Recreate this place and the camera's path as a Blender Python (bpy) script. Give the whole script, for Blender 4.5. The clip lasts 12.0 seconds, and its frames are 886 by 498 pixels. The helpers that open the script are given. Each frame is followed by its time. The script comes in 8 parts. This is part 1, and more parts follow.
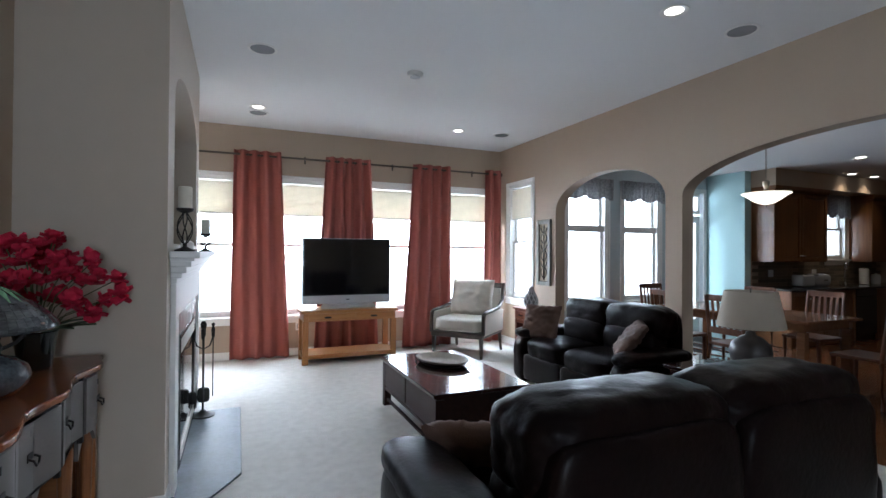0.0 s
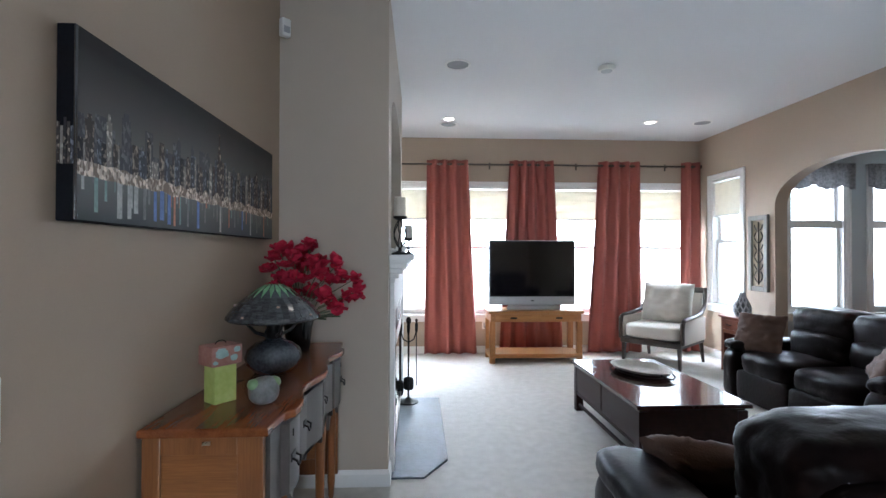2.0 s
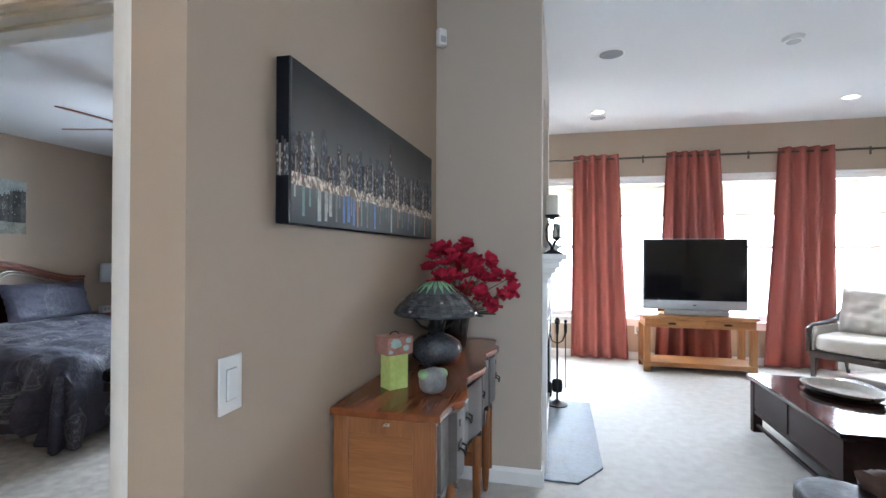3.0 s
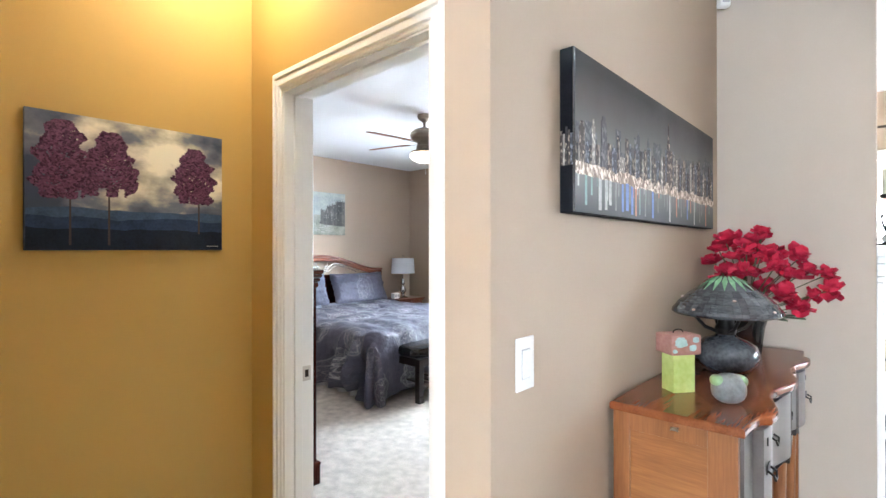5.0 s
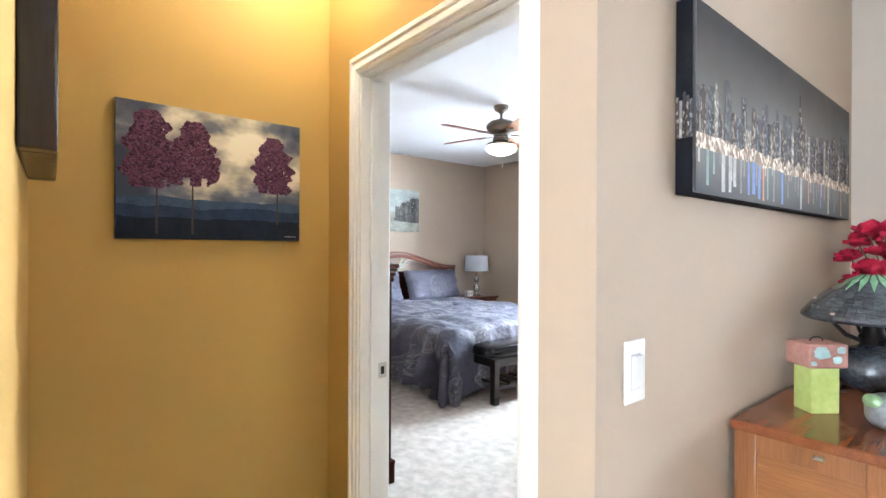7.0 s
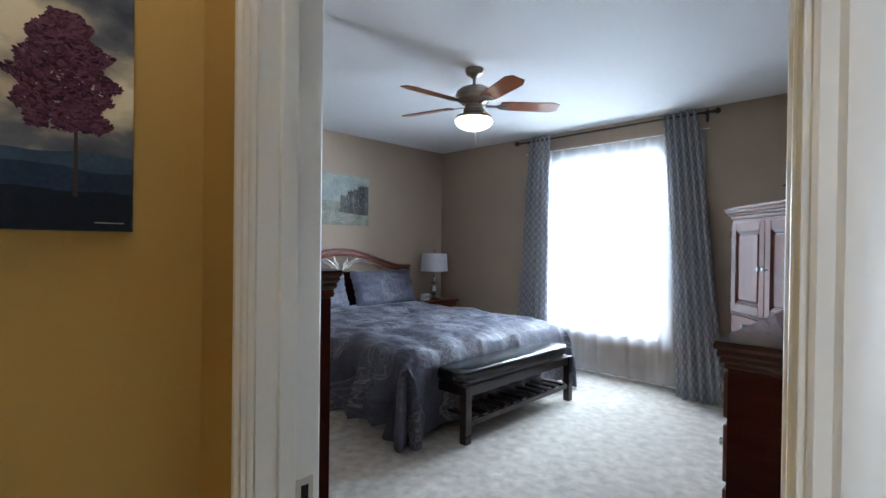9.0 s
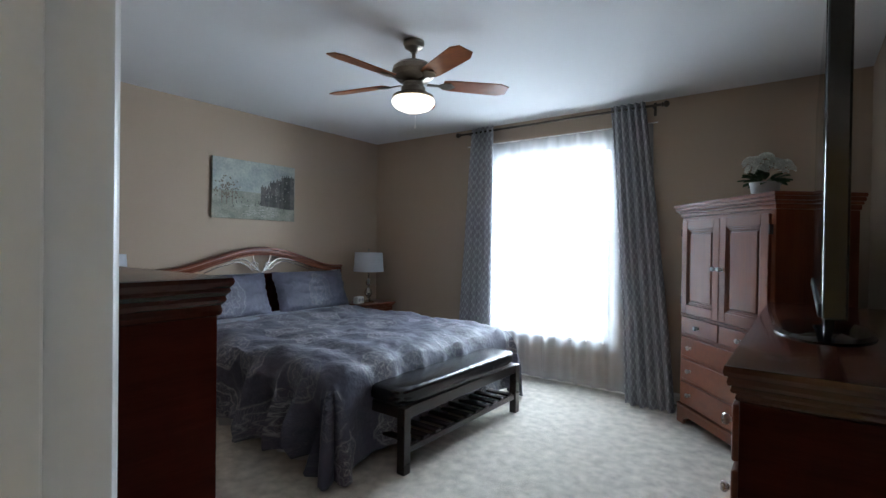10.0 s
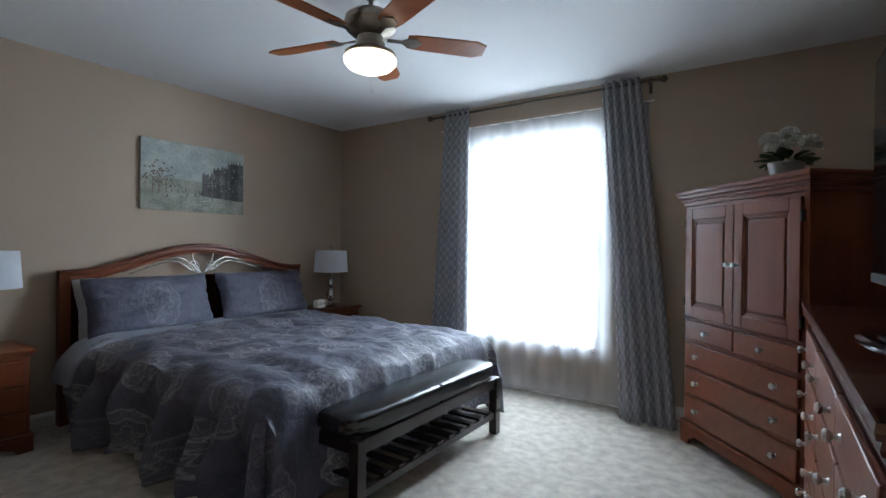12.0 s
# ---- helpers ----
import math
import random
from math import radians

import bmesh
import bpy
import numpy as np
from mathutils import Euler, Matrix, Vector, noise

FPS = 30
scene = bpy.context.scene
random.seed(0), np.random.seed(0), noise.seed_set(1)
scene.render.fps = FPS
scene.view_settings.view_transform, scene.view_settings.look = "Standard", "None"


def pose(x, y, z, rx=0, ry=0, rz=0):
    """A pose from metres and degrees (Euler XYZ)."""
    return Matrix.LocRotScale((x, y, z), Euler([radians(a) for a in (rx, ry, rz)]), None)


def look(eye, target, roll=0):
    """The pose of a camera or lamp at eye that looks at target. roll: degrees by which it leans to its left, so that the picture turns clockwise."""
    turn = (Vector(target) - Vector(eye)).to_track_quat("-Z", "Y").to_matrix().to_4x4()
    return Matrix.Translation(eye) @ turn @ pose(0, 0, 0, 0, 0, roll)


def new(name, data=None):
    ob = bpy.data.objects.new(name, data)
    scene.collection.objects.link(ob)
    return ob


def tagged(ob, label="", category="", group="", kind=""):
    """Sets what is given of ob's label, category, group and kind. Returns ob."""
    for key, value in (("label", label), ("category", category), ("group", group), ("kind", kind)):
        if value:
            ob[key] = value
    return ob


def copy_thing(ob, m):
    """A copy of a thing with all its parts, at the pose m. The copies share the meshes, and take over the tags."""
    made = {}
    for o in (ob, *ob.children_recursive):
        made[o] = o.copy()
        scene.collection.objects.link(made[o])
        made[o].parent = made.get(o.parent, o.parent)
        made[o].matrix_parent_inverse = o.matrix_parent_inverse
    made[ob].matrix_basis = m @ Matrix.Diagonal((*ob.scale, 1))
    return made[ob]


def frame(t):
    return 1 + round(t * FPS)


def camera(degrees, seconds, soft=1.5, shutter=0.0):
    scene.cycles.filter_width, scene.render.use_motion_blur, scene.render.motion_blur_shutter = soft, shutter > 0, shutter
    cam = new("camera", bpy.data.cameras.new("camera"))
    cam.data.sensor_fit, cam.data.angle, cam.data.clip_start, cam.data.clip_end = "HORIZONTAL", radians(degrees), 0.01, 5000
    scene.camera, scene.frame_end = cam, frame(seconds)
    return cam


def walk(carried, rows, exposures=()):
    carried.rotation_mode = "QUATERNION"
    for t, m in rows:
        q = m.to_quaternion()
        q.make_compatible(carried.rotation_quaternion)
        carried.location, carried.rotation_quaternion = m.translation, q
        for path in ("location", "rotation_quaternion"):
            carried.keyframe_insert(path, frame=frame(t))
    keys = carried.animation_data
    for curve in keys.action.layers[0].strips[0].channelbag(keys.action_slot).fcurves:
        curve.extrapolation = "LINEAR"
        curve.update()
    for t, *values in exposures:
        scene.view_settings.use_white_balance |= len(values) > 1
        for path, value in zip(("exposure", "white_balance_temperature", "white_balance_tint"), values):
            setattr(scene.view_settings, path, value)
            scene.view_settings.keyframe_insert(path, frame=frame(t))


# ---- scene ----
cam = camera(85.4, 12.0)
PATH = [
    (0, (0.149, 0.183, 1.427), (0.935, 2.022, 1.443), 0.4),
    (0.5, (0.117, 0.202, 1.423), (0.825, 2.073, 1.44), 0.2),
    (1, (0.076, 0.206, 1.435), (0.632, 2.128, 1.45), 0.2),
    (1.5, (0.038, 0.191, 1.436), (0.389, 2.16, 1.455), 0.1),
    (2, (-0.015, 0.194, 1.434), (0.084, 2.191, 1.452), 0.1),
    (2.5, (-0.053, 0.187, 1.434), (-0.233, 2.179, 1.452), 0.1),
    (3, (-0.102, 0.175, 1.43), (-0.571, 2.119, 1.445), 0.2),
    (3.5, (-0.144, 0.16, 1.424), (-0.89, 2.016, 1.438), -0.0),
    (3.7, (-0.151, 0.147, 1.417), (-0.998, 1.959, 1.434), -0.0),
    (5.3, (-0.2, 0.123, 1.402), (-1.616, 1.536, 1.403), -0.1),
    (5.5, (-0.202, 0.122, 1.399), (-1.655, 1.496, 1.4), -0.1),
    (6, (-0.21, 0.126, 1.394), (-1.728, 1.428, 1.394), -0.1),
    (6.5, (-0.226, 0.137, 1.388), (-1.774, 1.404, 1.383), -0.1),
    (6.7, (-0.255, 0.153, 1.375), (-1.806, 1.416, 1.374), 0.2),
    (8.3, (-0.842, 0.539, 1.39), (-2.359, 1.842, 1.365), 0.7),
    (8.5, (-0.925, 0.594, 1.388), (-2.417, 1.925, 1.364), 0.8),
    (9, (-1.088, 0.724, 1.386), (-2.49, 2.15, 1.371), 0.7),
    (9.3, (-1.208, 0.811, 1.387), (-2.541, 2.301, 1.369), 0.7),
    (9.5, (-1.268, 0.882, 1.385), (-2.56, 2.409, 1.37), 0.7),
    (10, (-1.4, 1.058, 1.385), (-2.602, 2.656, 1.367), 0.8),
    (10.5, (-1.528, 1.216, 1.386), (-2.688, 2.845, 1.368), 0.6),
    (11, (-1.607, 1.366, 1.373), (-2.745, 3.01, 1.361), 0.6),
    (11.5, (-1.656, 1.484, 1.351), (-2.787, 3.133, 1.338), 0.7),
    (12, (-1.694, 1.562, 1.331), (-2.819, 3.215, 1.321), 0.6),
]
walk(cam, [(t, look(eye, target, roll)) for t, eye, target, roll in PATH],
     [(0, -0.8, 5750, 9), (1.5, -0.65, 5750, 9), (2.5, -0.2, 5750, 9), (3.7, 0.60, 5900, 10), (5.5, 1.5, 6100, 11), (6.7, 1.5, 6100, 11), (8.3, 1.1, 5500, 8), (9.0, 0.1, 5700, 8), (9.5, -0.25, 5900, 7), (10.5, -0.35, 5900, 7), (12, -0.45, 5900, 7)])

# ---- world and light ----
world = bpy.data.worlds.new("overcast_sky")
scene.world = world
world.use_nodes = True
wn = world.node_tree
sky = wn.nodes.new("ShaderNodeTexSky")
sky.sky_type, sky.sun_disc, sky.sun_elevation, sky.sun_rotation = "NISHITA", False, radians(40), radians(-150)
wn.links.new(sky.outputs[0], wn.nodes["Background"].inputs[0])
wn.nodes["Background"].inputs[1].default_value = 0.08


def area_lamp(name, m, sx, sy, watts, color):
    d = bpy.data.lights.new(name, "AREA")
    d.shape, d.size, d.size_y, d.energy, d.color = "RECTANGLE", sx, sy, watts, color
    ob = new(name, d)
    ob.matrix_world = m
    return ob


def spot_lamp(name, at, watts, color, degrees=110, size=0.06):
    d = bpy.data.lights.new(name, "SPOT")
    d.energy, d.color, d.spot_size, d.spot_blend, d.shadow_soft_size = watts, color, radians(degrees), 0.8, size
    ob = new(name, d)
    ob.location = at
    return ob


DAY = (0.82, 0.91, 1.0)
WARM = (1.0, 0.66, 0.34)
area_lamp("skylight_living", look((1.7, 8.05, 2.1), (1.7, 5.7, 0.1)), 5.2, 2.4, 3300, DAY)
area_lamp("skylight_side", look((5.05, 6.62, 2.0), (3.0, 6.3, 0.8)), 0.6, 1.8, 150, DAY)
area_lamp("skylight_breakfast", look((5.9, 7.05, 2.0), (6.1, 4.8, 1.4)), 3.4, 2.0, 230, DAY)
area_lamp("skylight_bedroom", look((-3.52, 6.62, 2.3), (-3.45, 4.9, 0.2)), 1.7, 2.1, 640, (0.80, 0.90, 1.0))
area_lamp("groundlight_bedroom", look((-3.52, 6.50, 0.55), (-3.52, 4.4, 1.75)), 1.7, 1.2, 90, (0.80, 0.90, 1.0))
# daylight from behind, through a front window that is added and never seen
area_lamp("skylight_front", look((0.65, -5.6, 1.6), (-0.5, 3.0, 1.7)), 1.0, 1.5, 180, DAY)
for at, w in (((2.88, 2.60, 3.06), 16), ((0.34, 6.10, 3.06), 16), ((0.34, 2.60, 3.06), 12), ((2.87, 6.10, 3.06), 16)):
    spot_lamp("downlight", at, w, (1.0, 0.85, 0.68))
hall = bpy.data.lights.new("hall_light", "POINT")
hall.energy, hall.color, hall.shadow_soft_size = 9.0, (1.0, 0.89, 0.72), 0.08
new("hall_light", hall).location = (-1.82, 0.88, 2.62)
for at in ((8.14, 4.05, 2.76), (9.64, 4.90, 2.76), (10.3, 4.90, 2.76)):
    spot_lamp("kitchen_downlight", at, 20, (1.0, 0.78, 0.55))


# ---- materials ----
def mat(name, color, rough=0.6, metal=0.0, vary=0.12, scale=6.0, fine=120.0, bump=0.1, dist=0.002, stretch=(1, 1, 1), random_hue=0.0, coat=0.0, color2=None, spec=0.5):
    m = bpy.data.materials.new(name)
    m.use_nodes = True
    nt = m.node_tree
    b = nt.nodes["Principled BSDF"]
    tc = nt.nodes.new("ShaderNodeTexCoord")
    mp = nt.nodes.new("ShaderNodeMapping")
    mp.inputs["Scale"].default_value = stretch
    nt.links.new(tc.outputs["Object"], mp.inputs[0])
    n1 = nt.nodes.new("ShaderNodeTexNoise")
    n1.inputs["Scale"].default_value, n1.inputs["Detail"].default_value = scale, 5
    n2 = nt.nodes.new("ShaderNodeTexNoise")
    n2.inputs["Scale"].default_value, n2.inputs["Detail"].default_value = fine, 3
    for n in (n1, n2):
        nt.links.new(mp.outputs[0], n.inputs["Vector"])
    mixf = nt.nodes.new("ShaderNodeMix")
    mixf.inputs[0].default_value = 0.4
    nt.links.new(n1.outputs["Fac"], mixf.inputs[2])
    nt.links.new(n2.outputs["Fac"], mixf.inputs[3])
    ramp = nt.nodes.new("ShaderNodeValToRGB")
    c2 = color2 or tuple(min(1, c * (1 + vary)) for c in color)
    lo = tuple(c * (1 - vary) for c in color) if not color2 else color
    ramp.color_ramp.elements[0].position, ramp.color_ramp.elements[1].position = 0.32, 0.68
    ramp.color_ramp.elements[0].color, ramp.color_ramp.elements[1].color = (*lo, 1), (*c2, 1)
    nt.links.new(mixf.outputs[0], ramp.inputs[0])
    out = ramp.outputs[0]
    if random_hue:
        info = nt.nodes.new("ShaderNodeObjectInfo")
        hsv = nt.nodes.new("ShaderNodeHueSaturation")
        mr = nt.nodes.new("ShaderNodeMapRange")
        mr.inputs[3].default_value, mr.inputs[4].default_value = 1 - random_hue, 1 + random_hue
        nt.links.new(info.outputs["Random"], mr.inputs[0])
        nt.links.new(mr.outputs[0], hsv.inputs["Value"])
        nt.links.new(out, hsv.inputs["Color"])
        out = hsv.outputs[0]
    nt.links.new(out, b.inputs["Base Color"])
    rr = nt.nodes.new("ShaderNodeMapRange")
    rr.inputs[3].default_value, rr.inputs[4].default_value = max(0.02, rough - 0.08), min(1, rough + 0.08)
    nt.links.new(n1.outputs["Fac"], rr.inputs[0])
    nt.links.new(rr.outputs[0], b.inputs["Roughness"])
    b.inputs["Metallic"].default_value = metal
    b.inputs["Coat Weight"].default_value = coat
    b.inputs["Specular IOR Level"].default_value = spec
    if bump:
        bp = nt.nodes.new("ShaderNodeBump")
        bp.inputs["Strength"].default_value, bp.inputs["Distance"].default_value = bump, dist
        nt.links.new(n2.outputs["Fac"], bp.inputs["Height"])
        nt.links.new(bp.outputs[0], b.inputs["Normal"])
    return m


def glow(name, color, strength):
    m = bpy.data.materials.new(name)
    m.use_nodes = True
    b = m.node_tree.nodes["Principled BSDF"]
    b.inputs["Base Color"].default_value = (*color, 1)
    b.inputs["Emission Color"].default_value = (*color, 1)
    b.inputs["Emission Strength"].default_value = strength
    return m


def cloth_thin(name, color, through_share, clear=0.0):
    """A thin cloth that lets light through."""
    m = mat(name, color, 0.9, vary=0.08, scale=9, fine=300, bump=0.15, dist=0.001)
    nt = m.node_tree
    b, out = nt.nodes["Principled BSDF"], nt.nodes["Material Output"]
    tr = nt.nodes.new("ShaderNodeBsdfTranslucent")
    tr.inputs[0].default_value = (*color, 1)
    mx = nt.nodes.new("ShaderNodeMixShader")
    mx.inputs[0].default_value = through_share
    nt.links.new(b.outputs[0], mx.inputs[1])
    nt.links.new(tr.outputs[0], mx.inputs[2])
    last = mx
    if clear:
        tp = nt.nodes.new("ShaderNodeBsdfTransparent")
        last = nt.nodes.new("ShaderNodeMixShader")
        last.inputs[0].default_value = clear
        nt.links.new(mx.outputs[0], last.inputs[1])
        nt.links.new(tp.outputs[0], last.inputs[2])
    nt.links.new(last.outputs[0], out.inputs[0])
    return m


def carpet(name, a, c):
    """Cut-pile carpet with soft brushed patches and a tufted fine relief."""
    m = mat(name, a, 0.95, vary=0.1, scale=13, fine=260, bump=0.9, dist=0.006, color2=c, spec=0.1)
    b = m.node_tree.nodes["Principled BSDF"]
    b.inputs["Sheen Weight"].default_value = 0.25
    return m


def wood(name, a, c, rough=0.35, along="z", coat=0.15, hue=0.0, spec=0.28):
    st = {"x": (0.5, 9, 9), "y": (9, 0.5, 9), "z": (9, 9, 0.5)}[along]
    return mat(name, a, rough, vary=0.2, scale=2.5, fine=22, bump=0.05, dist=0.001, stretch=st, color2=c, coat=coat, random_hue=hue, spec=spec)


M_TAN = mat("tan_wall_paint", (0.40, 0.31, 0.23), 0.8, vary=0.03, scale=1.2, fine=220, bump=0.10, dist=0.001)
M_GREIGE = mat("greige_wall_paint", (0.45, 0.385, 0.315), 0.8, vary=0.03, scale=1.2, fine=220, bump=0.10, dist=0.001)
M_GOLD = mat("gold_wall_paint", (0.44, 0.275, 0.068), 0.75, vary=0.03, scale=1.2, fine=220, bump=0.10, dist=0.001)
M_TEAL = mat("teal_wall_paint", (0.42, 0.60, 0.61), 0.8, vary=0.03, scale=1.2, fine=220, bump=0.10, dist=0.001)
M_PALEWALL = mat("pale_grey_wall_paint", (0.52, 0.56, 0.57), 0.8, vary=0.03, scale=1.2, fine=220, bump=0.10, dist=0.001)
M_CEIL = mat("white_ceiling_paint", (0.74, 0.74, 0.74), 0.9, vary=0.02, scale=1.0, fine=180, bump=0.12, dist=0.001)
M_TRIM = mat("white_gloss_trim", (0.80, 0.79, 0.76), 0.35, vary=0.03, scale=3, fine=60, bump=0.03, dist=0.001)
M_CARPET = carpet("cream_carpet", (0.58, 0.55, 0.50), (0.76, 0.73, 0.68))
M_CARPET2 = carpet("beige_carpet", (0.37, 0.335, 0.28), (0.76, 0.70, 0.605))
M_OAKFLOOR = wood("hardwood_plank", (0.085, 0.026, 0.009), (0.16, 0.055, 0.020), 0.22, "x", 0.3, 0.25)
M_SLATE = mat("grey_slate", (0.10, 0.12, 0.14), 0.42, vary=0.4, scale=5, fine=30, bump=0.5, dist=0.004, spec=0.35)
M_GLASS = bpy.data.materials.new("window_glass")
M_GLASS.use_nodes = True
gb = M_GLASS.node_tree.nodes["Principled BSDF"]
gb.inputs["Transmission Weight"].default_value, gb.inputs["Roughness"].default_value, gb.inputs["IOR"].default_value = 1.0, 0.0, 1.08
M_SKY = glow("overcast_white", (0.93, 0.97, 1.0), 5.0)
M_GAP = mat("dark_joint", (0.02, 0.015, 0.012), 0.9, bump=0)


# ---- building helpers ----
class Geo:
    """Gathers shapes into one bmesh."""

    def __init__(self):
        self.bm = bmesh.new()

    def box(self, x0, x1, y0, y1, z0, z1, bevel=0.0, m=None, seg=2):
        b = bmesh.new()
        bmesh.ops.create_cube(b, size=1)
        for v in b.verts:
            v.co = Vector(((x0 + x1) / 2 + v.co.x * (x1 - x0), (y0 + y1) / 2 + v.co.y * (y1 - y0), (z0 + z1) / 2 + v.co.z * (z1 - z0)))
        if bevel:
            bmesh.ops.bevel(b, geom=list(b.edges), offset=bevel, segments=seg, affect="EDGES", profile=0.5)
        return self.add(b, m)

    def add(self, b, m=None):
        if m is not None:
            bmesh.ops.transform(b, matrix=m, verts=b.verts)
        me = bpy.data.meshes.new("tmp")
        b.to_mesh(me)
        b.free()
        self.bm.from_mesh(me)
        bpy.data.meshes.remove(me)
        return self

    def lathe(self, profile, at=(0, 0, 0), n=28, m=None):
        """A turned shape from (radius, height) pairs."""
        b = bmesh.new()
        rings = []
        for r, z in profile:
            rings.append([b.verts.new((at[0] + r * math.cos(2 * math.pi * k / n), at[1] + r * math.sin(2 * math.pi * k / n), at[2] + z)) for k in range(n)])
        for lo, hi in zip(rings, rings[1:]):
            for k in range(n):
                b.faces.new((lo[k], lo[(k + 1) % n], hi[(k + 1) % n], hi[k]))
        if profile[0][0] > 1e-4:
            b.faces.new(rings[0][::-1])
        if profile[-1][0] > 1e-4:
            b.faces.new(rings[-1])
        bmesh.ops.remove_doubles(b, verts=b.verts, dist=1e-5)
        return self.add(b, m)

    def tube(self, points, r, n=18, m=None, taper=None):
        """A round bar along a line of points."""
        b = bmesh.new()
        pts = [Vector(p) for p in points]
        rings = []
        for i, p in enumerate(pts):
            d = (pts[min(i + 1, len(pts) - 1)] - pts[max(i - 1, 0)]).normalized()
            q = d.to_track_quat("Z", "Y")
            rr = r if taper is None else r + (taper - r) * i / (len(pts) - 1)
            rings.append([b.verts.new(p + q @ Vector((rr * math.cos(2 * math.pi * k / n), rr * math.sin(2 * math.pi * k / n), 0))) for k in range(n)])
        for lo, hi in zip(rings, rings[1:]):
            for k in range(n):
                b.faces.new((lo[k], lo[(k + 1) % n], hi[(k + 1) % n], hi[k]))
        b.faces.new(rings[0][::-1])
        b.faces.new(rings[-1])
        return self.add(b, m)

    def prism(self, outline, z0, z1, bevel=0.0, m=None):
        """An outline of (x, y) pairs, raised from z0 to z1."""
        b = bmesh.new()
        lo = [b.verts.new((x, y, z0)) for x, y in outline]
        hi = [b.verts.new((x, y, z1)) for x, y in outline]
        n = len(outline)
        b.faces.new(lo[::-1])
        b.faces.new(hi)
        for k in range(n):
            b.faces.new((lo[k], lo[(k + 1) % n], hi[(k + 1) % n], hi[k]))
        bmesh.ops.recalc_face_normals(b, faces=b.faces)
        if bevel:
            bmesh.ops.bevel(b, geom=[e for e in b.edges if abs(e.verts[0].co.z - e.verts[1].co.z) < 1e-6], offset=bevel, segments=2, affect="EDGES", profile=0.5)
        return self.add(b, m)

    def cushion(self, at, size, p=4.0, cuts=11, wrinkle=0.0, freq=5.0, seed=0.0, m=None, sag=0.0):
        """A padded block: a cube rounded to a superellipsoid, with creases."""
        b = bmesh.new()
        bmesh.ops.create_cube(b, size=2)
        bmesh.ops.subdivide_edges(b, edges=list(b.edges), cuts=cuts, use_grid_fill=True)
        for v in b.verts:
            c = v.co
            k = (abs(c.x) ** p + abs(c.y) ** p + abs(c.z) ** p) ** (1 / p)
            d = c / k
            w = 1.0
            if wrinkle:
                q = Vector((d.x * size[0], d.y * size[1], d.z * size[2])) * freq + Vector((seed, seed * 1.7, seed * 0.3))
                w += wrinkle * (noise.noise(q) + 0.5 * noise.noise(q * 2.7))
            v.co = Vector((at[0] + d.x * w * size[0] / 2, at[1] + d.y * w * size[1] / 2, at[2] + d.z * w * size[2] / 2 - sag * (1 - min(1, abs(d.x))) * (d.z > 0)))
        return self.add(b, m)

    def sheet(self, fn, nu, nv, thick=0.0, m=None):
        """A surface fn(u, v) with u, v in 0..1."""
        b = bmesh.new()
        g = [[b.verts.new(fn(i / nu, j / nv)) for j in range(nv + 1)] for i in range(nu + 1)]
        for i in range(nu):
            for j in range(nv):
                b.faces.new((g[i][j], g[i + 1][j], g[i + 1][j + 1], g[i][j + 1]))
        if thick:
            bmesh.ops.recalc_face_normals(b, faces=b.faces)
            bmesh.ops.solidify(b, geom=list(b.faces), thickness=thick)
        return self.add(b, m)


def part(name, geo, material, parent=None, label="", smooth=22):
    """Links what geo holds as one mesh object, under parent where one is given."""
    bmesh.ops.recalc_face_normals(geo.bm, faces=geo.bm.faces)
    me = bpy.data.meshes.new(name)
    geo.bm.to_mesh(me)
    geo.bm.free()
    if smooth:
        me.polygons.foreach_set("use_smooth", [True] * len(me.polygons))
        me.set_sharp_from_angle(angle=radians(smooth))
    me.materials.append(material)
    ob = new(name, me)
    if parent is not None:
        ob.parent = parent
    if label:
        ob["label"] = label
    return ob


def thing(name, label, category, m=None, group=""):
    ob = new(name)
    ob.empty_display_size = 0.1
    if m is not None:
        ob.matrix_world = m
    return tagged(ob, label, category, group)


def structure(name, geo, material, label, category):
    return tagged(part(name, geo, material, smooth=20), label, category, kind="structure")


def wall_along(axis, c0, c1, a0, a1, z0, z1, holes=()):
    """A wall of thickness c0..c1 that runs along axis from a0 to a1, with holes (a0, a1, z0, z1) through it."""
    g = Geo()

    def put(p0, p1, q0, q1):
        if p1 - p0 > 1e-4 and q1 - q0 > 1e-4:
            g.box(p0, p1, c0, c1, q0, q1) if axis == "x" else g.box(c0, c1, p0, p1, q0, q1)

    at = a0
    for h0, h1, b0, b1 in sorted(holes):
        put(at, h0, z0, z1)
        put(h0, h1, z0, b0)
        put(h0, h1, b1, z1)
        at = h1
    put(at, a1, z0, z1)
    return g


# ---- the large structure ----
LC, BC, KC, HC = 3.10, 2.72, 2.80, 2.75  # ceiling heights: living room, bedroom, kitchen, hall
XW, XE, YN = -0.875, 4.12, 7.10  # living room: west, east and north wall faces
BW, BN, BS = -6.02, 5.70, 1.229  # bedroom: west, north and south wall faces
DL, DR, DH, DY = -1.935, -1.141, 2.03, 1.112  # bedroom doorway: sides, height, hall face

